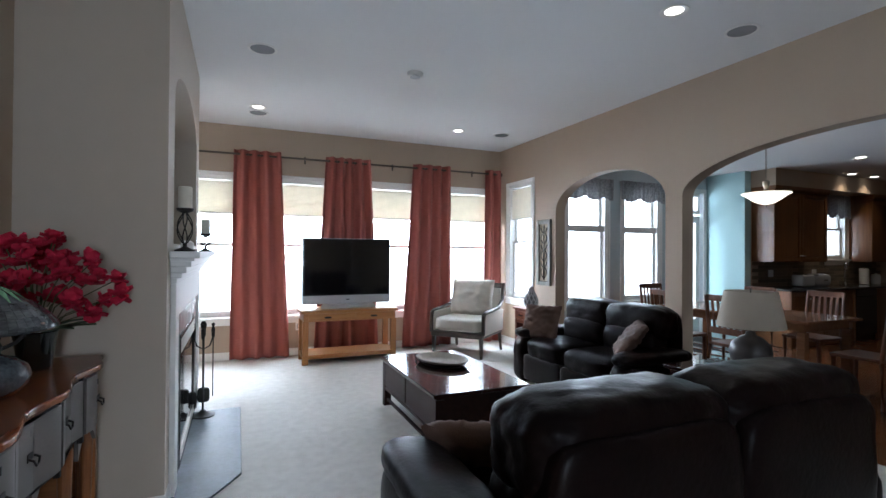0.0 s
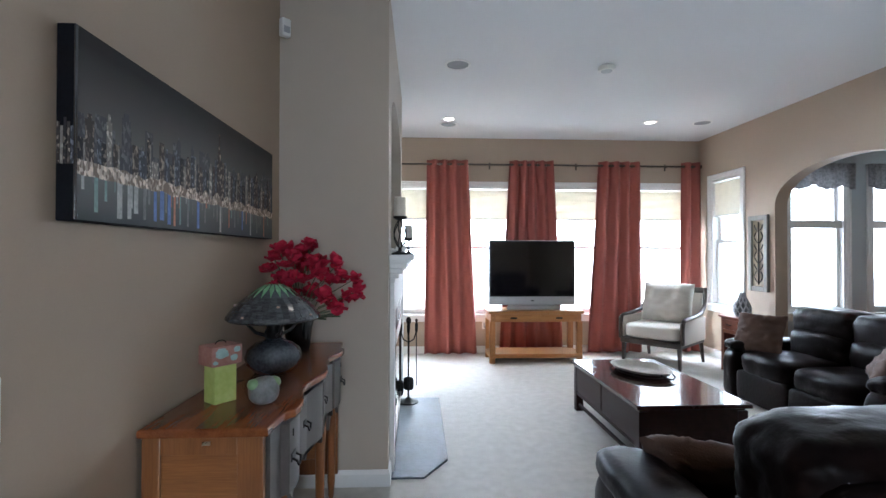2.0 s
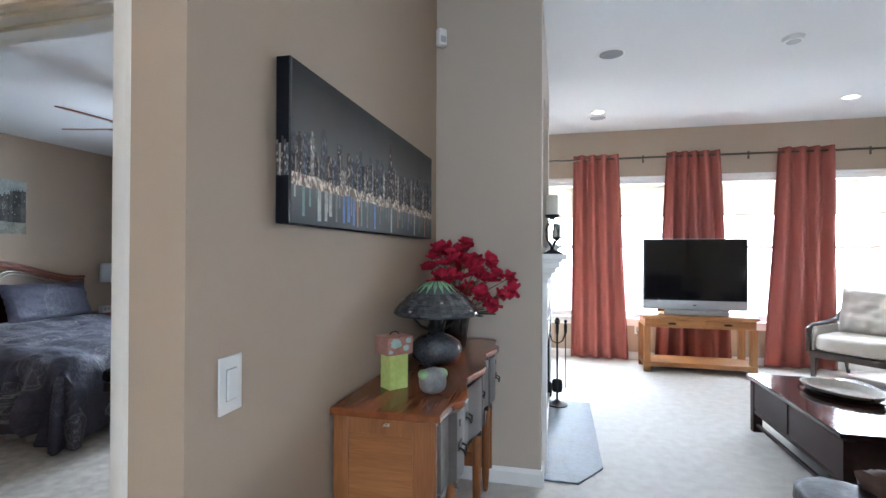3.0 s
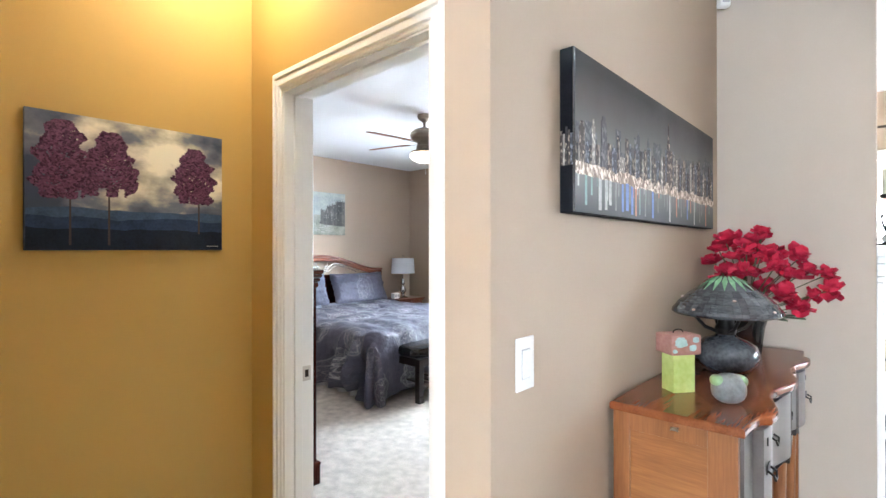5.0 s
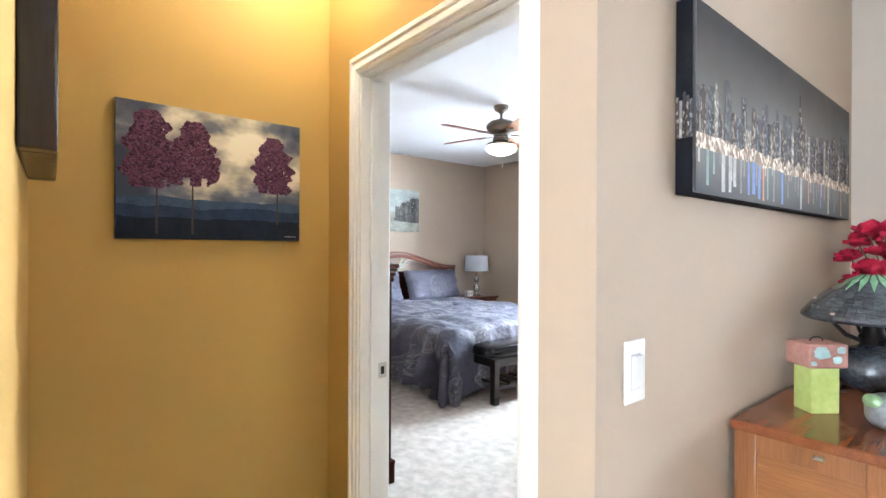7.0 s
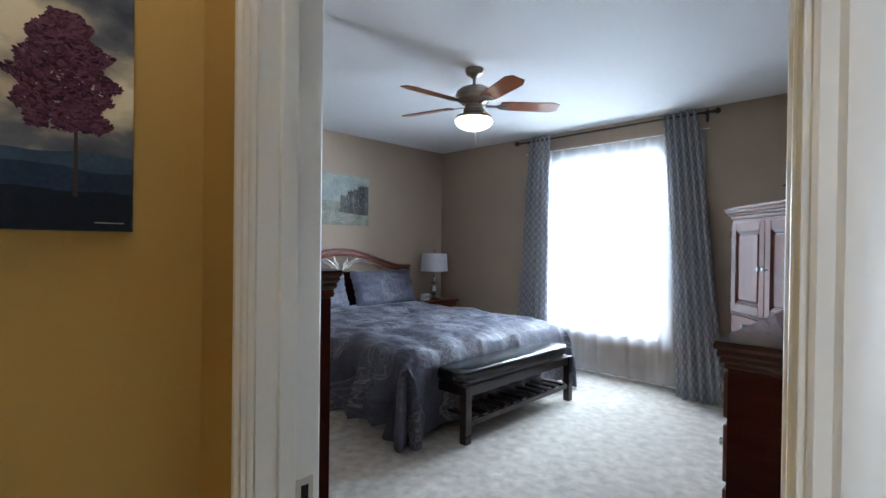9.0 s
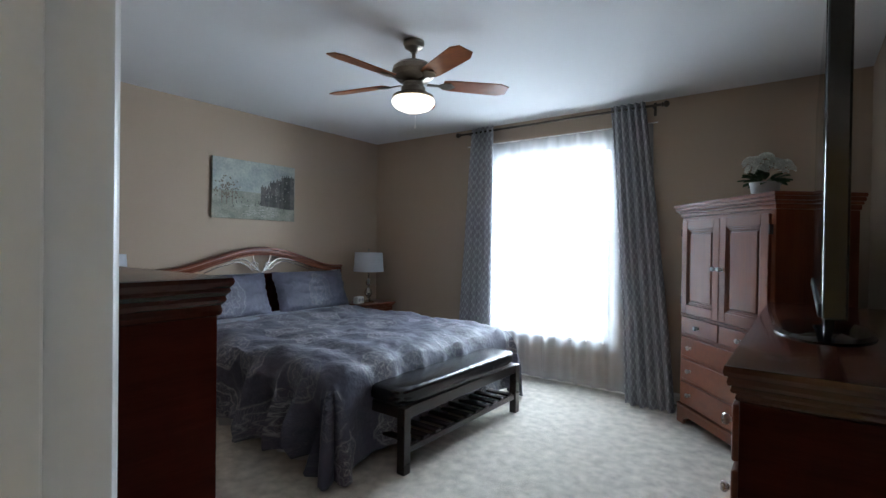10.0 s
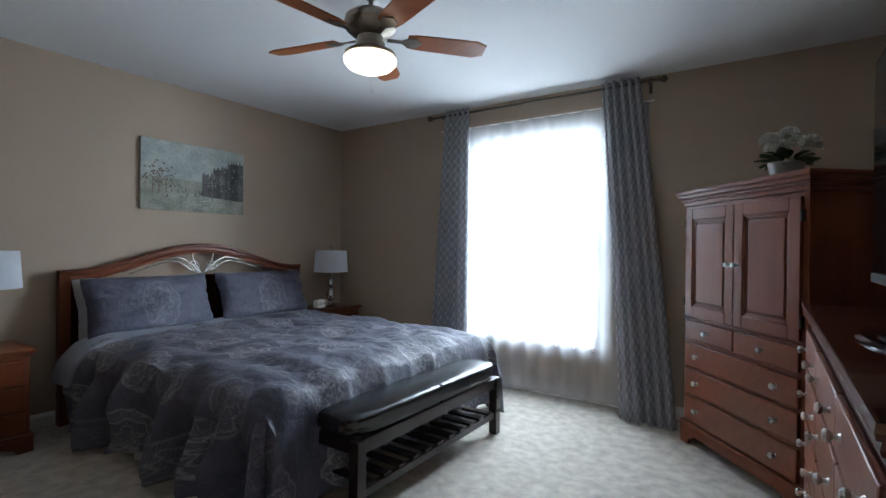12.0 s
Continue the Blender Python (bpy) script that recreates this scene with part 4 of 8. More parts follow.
# white flowers on the armoire
M_PETALW = mat("white_petal", (0.66, 0.66, 0.60), 0.7, vary=0.12, scale=14, fine=60, bump=0.1)
M_LEAF = mat("green_leaf", (0.045, 0.085, 0.035), 0.5, vary=0.35, scale=14, fine=60, bump=0.2)
M_TIN = mat("grey_zinc", (0.42, 0.42, 0.41), 0.45, 0.6, vary=0.15, scale=10, bump=0.1)


def petal(g, at, direction, length, width, curl=0.25, roll=0.0):
    q = Vector(direction).normalized().to_track_quat("Y", "Z").to_matrix().to_4x4()
    m = Matrix.Translation(at) @ q @ Matrix.Rotation(roll, 4, "Y")

    def f(u, v):
        w = math.sin(math.pi * min(1, 0.08 + v * 0.92)) ** 0.6
        return ((u - 0.5) * width * w, v * length, curl * length * v * v - 0.25 * width * (1 - (2 * u - 1) ** 2))

    g.sheet(f, 2, 3, m=m)


rnd = random.Random(5)
fl = thing("potted_flowers", "white hydrangea flowers in a round zinc pot", "flowers", pose(-1.62, 4.98, 1.7245))
part("pot", Geo().lathe([(0.060, 0), (0.075, 0.01), (0.088, 0.09), (0.092, 0.10), (0.092, 0.112), (0.080, 0.112), (0.076, 0.10), (0, 0.095)]), M_TIN, fl, "round grey zinc pot")
for k in range(9):
    a = k * 2.4
    r = 0.0 if k == 0 else (0.085 if k < 5 else 0.125)
    c = Vector((r * math.cos(a), r * math.sin(a), 0.205 + (0.035 if k < 5 else -0.015) + rnd.uniform(-0.015, 0.02)))
    g = Geo()
    for j in range(26):
        d = Vector((rnd.gauss(0, 1), rnd.gauss(0, 1), abs(rnd.gauss(0, 1)) + 0.1)).normalized()
        s = c + d * 0.044
        e = d.orthogonal().normalized()
        for t in range(4):
            petal(g, s, (Matrix.Rotation(t * math.pi / 2 + j, 3, d) @ e) + d * 0.4, 0.020, 0.020)
    part("flower_head", g, M_PETALW, fl, "round white flower head", 60)
g = Geo()
for k in range(34):
    a, t = rnd.uniform(0, 6.28), rnd.uniform(0.1, 0.9)
    petal(g, (0.05 * math.cos(a), 0.05 * math.sin(a), 0.10 + 0.05 * t), (math.cos(a), math.sin(a), t), rnd.uniform(0.07, 0.11), rnd.uniform(0.04, 0.06), -0.3)
part("leaves", g, M_LEAF, fl, "dark green leaves", 60)

# dresser along the east wall, with its front to the bed
DW, DD, DHT = 1.86, 0.50, 0.98
drs = thing("dresser", "long cherry wood dresser with many knobbed drawers", "dresser", pose(-1.03, 3.465, 0.004, 0, 0, -90))
part("body", Geo().box(-DW / 2, DW / 2, -DD, 0, 0.10, DHT, 0.004), M_CHERRYSHADE, drs)
part("base", bracket_base(DW, DD, 0.10), M_CHERRY, drs)
part("top", cornice(DW, DD, DHT, ((0.006, 0.0, 0.02), (0.016, 0.02, 0.04), (0.024, 0.04, 0.065), (0.032, 0.065, 0.095))), M_CHERRYTOP, drs, "polished dark cherry top with a stepped edge")
cols = (-DW / 2 + 0.03, -0.31, 0.31, DW / 2 - 0.03)
for k in range(3):
    a, c = cols[k], cols[k + 1]
    for z0, z1 in ((0.80, 0.965), (0.58, 0.785), (0.36, 0.565), (0.14, 0.345)):
        drawer(drs, a, c, z0, z1, -DD, (a + 0.12, c - 0.12))

# television on the dresser
tv = thing("television", "wide black flat-screen television on a pedestal", "television", pose(-1.34, 3.33, 1.079, 0, 0, -90))
part("bezel", Geo().box(-0.73, 0.73, -0.022, 0.03, 0.13, 0.985, 0.006), M_BLACKPL, tv)
part("screen", Geo().box(-0.705, 0.705, -0.0245, -0.021, 0.175, 0.960), M_SCREEN, tv, "glossy dark screen")
part("speaker_bar", Geo().box(-0.70, 0.70, -0.030, -0.018, 0.133, 0.168, 0.004), M_GAP, tv, "black speaker strip under the screen")
part("neck", Geo().box(-0.09, 0.09, 0.0, 0.03, 0.02, 0.20, 0.006), M_BLACKPL, tv)
g = Geo()
g.lathe([(0.30, 0), (0.305, 0.008), (0.28, 0.018), (0.10, 0.028), (0, 0.03)], n=40, m=Matrix.Diagonal((1, 0.5, 1, 1)))
part("stand", g, M_SCREEN, tv, "glossy oval foot")

# tall chest beside the door
ch = thing("chest_of_drawers", "tall cherry chest of drawers, near black with shade in its colour", "chest", pose(-3.172, 1.247, 0.004, 0, 0, 180))
CW, CD = 0.95, 0.50
part("body", Geo().box(-CW / 2, CW / 2, -CD, 0, 0.11, 1.175, 0.004), M_CHERRYSHADE, ch)
part("base", bracket_base(CW, CD, 0.11), M_CHERRYSHADE, ch)
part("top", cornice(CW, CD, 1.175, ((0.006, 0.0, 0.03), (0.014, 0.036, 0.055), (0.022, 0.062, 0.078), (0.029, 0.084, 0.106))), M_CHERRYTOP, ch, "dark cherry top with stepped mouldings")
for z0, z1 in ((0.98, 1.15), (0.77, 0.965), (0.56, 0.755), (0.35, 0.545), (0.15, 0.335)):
    drawer(ch, -CW / 2 + 0.03, CW / 2 - 0.03, z0, z1, -CD, (-0.27, 0.27), M_CHERRYSHADE)


def nightstand(y, label):
    t = thing("nightstand", label, "nightstand", pose(-5.99, y, 0.004, 0, 0, 90), group="nightstands by the bed")
    part("body", Geo().box(-0.25, 0.25, -0.42, 0, 0.09, 0.60, 0.004), M_CHERRYV, t)
    part("base", bracket_base(0.50, 0.42, 0.09), M_CHERRY, t)
    part("top", cornice(0.50, 0.42, 0.60, ((0.006, 0.0, 0.015), (0.018, 0.015, 0.03), (0.026, 0.03, 0.05))), M_CHERRY, t)
    for z0, z1 in ((0.43, 0.585), (0.27, 0.42), (0.115, 0.26)):
        drawer(t, -0.225, 0.225, z0, z1, -0.42, (0.0,))
    return t


nightstand(5.30, "cherry wood nightstand with three drawers, far from the door")
nightstand(2.36, "cherry wood nightstand with three drawers, by the bathroom door")


def table_lamp(y, label):
    t = thing("table_lamp", label, "lamp", pose(-5.72, y, 0.655), group="bedside lamps")
    part("base", Geo().lathe([(0.075, 0), (0.078, 0.012), (0.05, 0.022), (0.025, 0.035), (0.018, 0.055), (0.03, 0.075), (0.048, 0.10), (0.052, 0.125), (0.04, 0.16), (0.018, 0.185), (0.015, 0.20), (0.034, 0.225), (0.038, 0.245), (0.028, 0.275), (0.012, 0.30), (0.012, 0.36)]), M_SILVER, t, "turned mercury-silver lamp base")
    g = Geo()
    g.lathe([(0.185, 0.385), (0.170, 0.62)], n=40)
    bmesh.ops.delete(g.bm, geom=[f for f in g.bm.faces if len(f.verts) > 4], context="FACES")
    bmesh.ops.solidify(g.bm, geom=list(g.bm.faces), thickness=0.003)
    part("shade", g, M_LAMPSHADE, t, "white drum shade")
    g = Geo()
    g.tube([(0, 0, 0.36), (0, 0, 0.64)], 0.004)
    for k in range(3):
        a = k * 2.094
        g.tube([(0, 0, 0.61), (0.168 * math.cos(a), 0.168 * math.sin(a), 0.615)], 0.002, 6)
    g.lathe([(0.006, 0.64), (0.012, 0.65), (0.008, 0.665), (0, 0.67)], n=12)
    part("harp", g, M_SILVER, t)
    return t


table_lamp(5.27, "silver table lamp with a white drum shade")
table_lamp(2.42, "silver table lamp with a white drum shade, unlit")
clk = thing("alarm_clock", "small white alarm clock on the nightstand", "clock", pose(-5.72, 5.11, 0.655, 0, 0, 100))
part("case", Geo().box(-0.065, 0.065, -0.035, 0.035, 0, 0.085, 0.012), M_WHITEPL, clk)
for k, x in enumerate((-0.03, 0.03)):
    part("dial", Geo().lathe([(0.022, 0), (0.022, 0.002), (0, 0.002)], m=Matrix.Translation((x, -0.0352, 0.045)) @ Matrix.Rotation(radians(90), 4, "X"), n=20), M_GREYPL, clk)

# picture over the bed
M_TOWN = mat("town_canvas_ground", (0.13, 0.14, 0.11), 0.7, vary=0.45, scale=9, fine=60, bump=0.4, dist=0.002, color2=(0.36, 0.36, 0.29))
M_TOWNSKY = mat("town_canvas_sky", (0.20, 0.24, 0.24), 0.7, scale=7, fine=50, bump=0.4, dist=0.002, color2=(0.44, 0.45, 0.40))
M_TOWNDARK = mat("town_canvas_dark", (0.020, 0.022, 0.021), 0.7, vary=0.3, scale=14, fine=60, bump=0.3, color2=(0.11, 0.10, 0.088), random_hue=0.5)
M_TOWNRED = mat("town_canvas_warm", (0.07, 0.055, 0.04), 0.7, vary=0.4, scale=30, fine=60, bump=0.3, color2=(0.20, 0.15, 0.10))
M_TOWNPALE = mat("town_canvas_pale", (0.38, 0.37, 0.32), 0.7, vary=0.2, scale=30, fine=60, bump=0.3)
pic = thing("wall_picture", "unframed oil painting of a misty town street", "picture", pose(BW, 3.90, 1.92, 0, 0, 90))
PW, PH = 0.94, 0.60
part("canvas", Geo().box(-PW / 2, PW / 2, -0.030, -0.001, -PH / 2, PH / 2, 0.003), M_TOWN, pic)
f = -0.0305
rnd = random.Random(12)


def daub(g, x0, x1, z0, z1, t=0.0008, lift=0.0):
    g.box(x0, x1, f - t - lift, f - lift, z0, z1)


g = Geo()
daub(g, -PW / 2 + 0.002, PW / 2 - 0.002, -0.02, PH / 2 - 0.002)
part("sky", g, M_TOWNSKY, pic)
x, k = 0.05, 0
while x < 0.45:
    w = rnd.uniform(0.025, 0.06)
    hh = 0.01 + 0.20 * (x + w - 0.03) / 0.43 + rnd.uniform(-0.03, 0.03)
    g = Geo()
    daub(g, x, min(0.465, x + w), -0.15 - 0.06 * x, hh, 0.0008, 0.001 + 0.0003 * (k % 3))
    daub(g, x + w * 0.2, min(0.464, x + w * 0.5), hh, hh + 0.02, 0.0008, 0.001)
    part("house", g, M_TOWNDARK, pic, smooth=0)
    x, k = x + w * 0.9, k + 1
g = Geo()
for k in range(34):
    x = rnd.uniform(0.10, 0.45)
    z = rnd.uniform(-0.10, 0.02 + 0.14 * (x - 0.03) / 0.43)
    daub(g, x, x + 0.006, z, z + 0.011, 0.0006, 0.0022)
tagged(part("house_windows", g, M_TOWNPALE, pic), kind="stuff")
g = Geo()
for k in range(90):
    x, z = -0.33 + rnd.gauss(0, 0.075), -0.02 + rnd.gauss(0, 0.055)
    if -0.46 < x < -0.1:
        daub(g, x, x + 0.014, z, z + 0.012, 0.0006, 0.001 + 0.0004 * (k % 4))
for x in (-0.38, -0.33, -0.27):
    daub(g, x, x + 0.006, -0.16, -0.02, 0.0006, 0.003)
tagged(part("trees", g, M_TOWNRED, pic), kind="stuff")
g = Geo()
for k in range(26):
    x, z = rnd.uniform(-0.3, 0.36), rnd.uniform(-0.19, -0.12)
    daub(g, x, x + 0.007, z, z + rnd.uniform(0.018, 0.035), 0.0006, 0.0025)
tagged(part("street_strokes", g, M_TOWNDARK, pic), kind="stuff")
g = Geo()
for k in range(50):
    x, z = rnd.uniform(-0.2, 0.2), rnd.uniform(-0.28, -0.14)
    w = rnd.uniform(0.02, 0.08)
    daub(g, x, x + w, z, z + 0.005, 0.0006, 0.001)
tagged(part("street_light", g, M_TOWNPALE, pic), kind="stuff")

# ceiling fan
FAN = thing("ceiling_fan", "five-blade ceiling fan with a lit glass bowl", "fan", pose(-3.475, 3.467, BC - 0.0005))
M_BRONZE = mat("antique_pewter", (0.27, 0.235, 0.19), 0.32, 1.0, vary=0.2, scale=10, bump=0.05)
M_BLADE = wood("fan_blade_walnut", (0.22, 0.062, 0.020), (0.36, 0.12, 0.040), 0.35, "x", 0.15)
part("canopy", Geo().lathe([(0.0, 0), (0.068, -0.001), (0.070, -0.02), (0.060, -0.045), (0.030, -0.062), (0.020, -0.075), (0, -0.076)]), M_BRONZE, FAN)
part("downrod", Geo().tube([(0, 0, -0.07), (0, 0, -0.14)], 0.012), M_BRONZE, FAN)
part("motor_housing", Geo().lathe([(0, -0.12), (0.035, -0.125), (0.05, -0.135), (0.105, -0.15), (0.135, -0.175), (0.142, -0.205), (0.130, -0.235), (0.10, -0.262), (0.07, -0.275), (0.068, -0.30), (0.078, -0.305), (0.080, -0.335), (0.055, -0.35), (0, -0.352)], n=44), M_BRONZE, FAN, "rounded pewter motor housing")
for k in range(5):
    a = radians(48.7 + 72 * k)
    m = Matrix.Rotation(a, 4, "Z") @ Matrix.Translation((0, 0, -0.272)) @ Matrix.Rotation(radians(-12), 4, "X")
    bl = part("blade", Geo().prism([(0.20, -0.052), (0.26, -0.062), (0.585, -0.072), (0.645, -0.045), (0.645, 0.045), (0.585, 0.072), (0.26, 0.062), (0.20, 0.052)], -0.004, 0.004, 0.0015, m), M_BLADE, FAN, "dark walnut fan blade")
    g = Geo().prism([(0.09, -0.014), (0.17, -0.012), (0.20, -0.036), (0.245, -0.040), (0.265, -0.018), (0.28, 0.0), (0.265, 0.018), (0.245, 0.040), (0.20, 0.036), (0.17, 0.012), (0.09, 0.014)], -0.011, -0.0045, 0.002, m)
    part("blade_iron", g, M_BRONZE, bl)
part("light_ring", Geo().lathe([(0.05, -0.35), (0.115, -0.355), (0.135, -0.362), (0.138, -0.378), (0.118, -0.384), (0, -0.384)], n=40), M_BRONZE, FAN)
M_BOWL = glow("lit_frosted_glass", (1.0, 0.88, 0.70), 3.4)
part("glass_bowl", Geo().lathe([(0.132, -0.380), (0.142, -0.392), (0.138, -0.412), (0.115, -0.437), (0.07, -0.456), (0.02, -0.463), (0, -0.464)], n=40), M_BOWL, FAN, "lit frosted glass bowl", 60)
g = Geo()
g.tube([(0.045, -0.03, -0.36), (0.045, -0.03, -0.56)], 0.0022, 6)
g.lathe([(0, -0.59), (0.006, -0.58), (0.005, -0.56), (0, -0.555)], (0.045, -0.03, 0), 10)
part("pull_chain", g, M_WHITEPL, FAN)

# curtains of the bedroom window
M_RODB = mat("bronze_rod", (0.09, 0.075, 0.06), 0.4, 0.8, vary=0.1, scale=20, bump=0.03)


def lattice_cloth():
    """Blue-grey curtain cloth with a pale trellis print."""
    m = mat("trellis_curtain_cloth", (0.42, 0.415, 0.44), 0.8, vary=0.1, scale=8, fine=260, bump=0.2, dist=0.001)
    nt = m.node_tree
    b = nt.nodes["Principled BSDF"]
    uv = nt.nodes.new("ShaderNodeUVMap")
    sep = nt.nodes.new("ShaderNodeSeparateXYZ")
    nt.links.new(uv.outputs[0], sep.inputs[0])

    def op(kind, a, c):
        nd = nt.nodes.new("ShaderNodeMath")
        nd.operation = kind
        for i, s in enumerate((a, c)):
            if s is None:
                continue
            if isinstance(s, (int, float)):
                nd.inputs[i].default_value = s
            else:
                nt.links.new(s, nd.inputs[i])
        return nd.outputs[0]

    a = op("MULTIPLY", sep.outputs[0], 2 * math.pi / 0.066)
    c = op("MULTIPLY", sep.outputs[1], 2 * math.pi / 0.092)
    v = op("ABSOLUTE", op("ADD", op("COSINE", a, None), op("COSINE", c, None)), None)
    near = op("LESS_THAN", v, 0.30)
    mx = nt.nodes.new("ShaderNodeMix")
    mx.data_type = "RGBA"
    nt.links.new(near, mx.inputs[0])
    nt.links.new(b.inputs["Base Color"].links[0].from_socket, mx.inputs[6])
    mx.inputs[7].default_value = (0.66, 0.67, 0.68, 1)
    nt.links.new(mx.outputs[2], b.inputs["Base Color"])
    tr = nt.nodes.new("ShaderNodeBsdfTranslucent")
    nt.links.new(mx.outputs[2], tr.inputs[0])
    ms = nt.nodes.new("ShaderNodeMixShader")
    ms.inputs[0].default_value = 0.45
    nt.links.new(b.outputs[0], ms.inputs[1])
    nt.links.new(tr.outputs[0], ms.inputs[2])
    nt.links.new(ms.outputs[0], nt.nodes["Material Output"].inputs[0])
    return m


def curtain(name, label, xt0, xt1, xb0, xb1, y, ztop, zbot, material, folds, depth, seed=0.0, cloth=1.0, group="", parent=None, pull=0.0, thick=0.003, nu=None):
    """A hanging cloth with folds; it runs from xt0..xt1 at the top to xb0..xb1 at the bottom."""
    nu, nv = nu or folds * 12, 34
    g = Geo()
    b = bmesh.new()
    uv = b.loops.layers.uv.new("UVMap")
    grid = []
    for i in range(nu + 1):
        u = i / nu
        row = []
        for j in range(nv + 1):
            v = j / nv
            x = (xt0 + u * (xt1 - xt0)) * (1 - v) + (xb0 + u * (xb1 - xb0)) * v
            x += 0.012 * v * noise.noise((u * 4, v * 2, seed))
            ph = 2 * math.pi * folds * u + 1.1 * noise.noise((u * 2.6, 0.4 * v, seed + 21)) + 0.5 * v * noise.noise((u * 3, v * 1.5, seed + 3))
            d = depth * (0.85 + 0.5 * v * noise.noise((u * folds * 0.7, v * 1.2, seed + 9)))
            yy = y + d * math.sin(ph) - pull * v * v + 0.02 * v * noise.noise((u * 2, v * 3, seed + 5))
            row.append(b.verts.new((x, yy, ztop + (zbot - ztop) * v + 0.006 * noise.noise((u * 9, v, seed)) * v)))
        grid.append(row)
    for i in range(nu):
        for j in range(nv):
            fc = b.faces.new((grid[i][j], grid[i + 1][j], grid[i + 1][j + 1], grid[i][j + 1]))
            for lp, (p, q) in zip(fc.loops, ((i, j), (i + 1, j), (i + 1, j + 1), (i, j + 1))):
                lp[uv].uv = (p / nu * cloth, q / nv * (ztop - zbot))
    g.bm.free()
    g.bm = b
    ob = part(name, g, material, parent, smooth=60)
    if thick:
        sm = ob.modifiers.new("cloth", "SOLIDIFY")
        sm.thickness = thick
    if parent is None:
        tagged(ob, label, "curtain", group)
    return ob


M_TRELLIS = lattice_cloth()
M_SHEER = cloth_thin("white_sheer", (0.92, 0.93, 0.95), 0.72, 0.60)
curtain("curtain", "blue-grey trellis curtain gathered beside the bedroom window", -4.41, -4.12, -4.58, -4.12, 5.57, 2.685, 0.02, M_TRELLIS, 5, 0.035, 1.0, 0.95, "bedroom curtains")
curtain("curtain", "blue-grey trellis curtain pooling on the bedroom carpet", -2.86, -2.56, -2.64, -2.24, 5.57, 2.685, 0.012, M_TRELLIS, 5, 0.038, 6.0, 0.95, "bedroom curtains", pull=0.16)
curtain("sheer_curtain", "white sheer curtain glowing with daylight", -4.25, -2.50, -4.25, -2.46, 5.635, 2.50, 0.03, M_SHEER, 11, 0.024, 3.0, 2.6, "bedroom curtains", thick=0, nu=300)
rod = thing("curtain_rod", "thin bronze double curtain rod on brackets", "curtain rod")
part("rod", Geo().tube([(-4.56, 5.57, 2.640), (-2.42, 5.57, 2.640)], 0.011), M_RODB, rod)
part("sheer_rod", Geo().tube([(-4.50, 5.635, 2.505), (-2.46, 5.635, 2.505)], 0.006), M_WHITEPL, rod)
for x, s in ((-4.56, -1), (-2.42, 1)):
    part("finial", Geo().lathe([(0.011, 0), (0.02, 0.006), (0.012, 0.014), (0.026, 0.03), (0.028, 0.045), (0.016, 0.062), (0, 0.066)], n=16, m=Matrix.Translation((x, 5.57, 2.64)) @ Matrix.Rotation(radians(90 * s), 4, "Y")), M_RODB, rod)
for x in (-4.47, -2.50):
    g = Geo().box(x - 0.012, x + 0.012, BN - 0.006, BN - 0.0005, 2.58, 2.70, 0.002)
    g.tube([(x, BN - 0.005, 2.64), (x, 5.57, 2.64)], 0.006)
    part("bracket", g, M_RODB, rod)
part("wand", Geo().tube([(-3.52, 5.60, 0.62), (-3.52, 5.60, 0.10)], 0.004, 8), M_GREYPL, rod)
g = Geo().box(-1.98, -1.90, BN - 0.008, BN - 0.001, 0.36, 0.48, 0.002)
tagged(part("wall_outlet", g, M_WHITEPL), "white outlet plate behind the curtain", "outlet")


# ---- hall and city wall ----
sw = thing("light_switch", "white rocker light switch in a white plate", "switch", pose(XW, 1.182, 1.112, 0, 0, 90))
part("plate", Geo().box(-0.041, 0.041, -0.007, -0.0005, -0.068, 0.068, 0.003), M_WHITEPL, sw)
part("rocker_gap", Geo().box(-0.0195, 0.0195, -0.0076, -0.006, -0.0385, 0.0385), M_GREYPL, sw)
part("rocker", Geo().box(-0.017, 0.017, -0.013, -0.006, -0.036, 0.036, 0.002, Matrix.Rotation(radians(3), 4, "X")), M_WHITEPL, sw)
sw = thing("light_switch", "white light switch plate on the hall side wall", "switch", pose(-0.955, 0.145, 1.19, 0, 0, 180))
part("plate", Geo().box(-0.036, 0.036, -0.007, -0.0005, -0.057, 0.057, 0.003), M_WHITEPL, sw)
part("rocker", Geo().box(-0.016, 0.016, -0.011, -0.006, -0.032, 0.032, 0.002), M_WHITEPL, sw)
M_FRAMEDK = wood("dark_picture_frame", (0.018, 0.012, 0.010), (0.04, 0.026, 0.02), 0.35, "z", 0.2)
fr = thing("framed_picture", "tall picture in a dark wooden frame", "picture", pose(-1.78, 0.145, 1.92, 0, 0, 180))
g = Geo()
for x0, x1, z0, z1 in ((-0.28, -0.23, -0.36, 0.36), (0.23, 0.28, -0.36, 0.36), (-0.23, 0.23, 0.31, 0.36), (-0.23, 0.23, -0.36, -0.31)):
    g.box(x0, x1, -0.062, -0.001, z0, z1, 0.006)
part("frame", g, M_FRAMEDK, fr)
part("print", Geo().box(-0.23, 0.23, -0.015, -0.002, -0.31, 0.31), M_TOWN, fr)
det = thing("motion_sensor", "small white motion sensor high on the wall", "sensor", pose(XW + 0.028, 3.155, 2.80, 0, 0, 45))
part("case", Geo().box(-0.03, 0.03, -0.045, 0.0, -0.055, 0.055, 0.010), M_WHITEPL, det)
part("lens", Geo().box(-0.02, 0.02, -0.047, -0.044, -0.035, 0.005, 0.001), M_GREYPL, det)


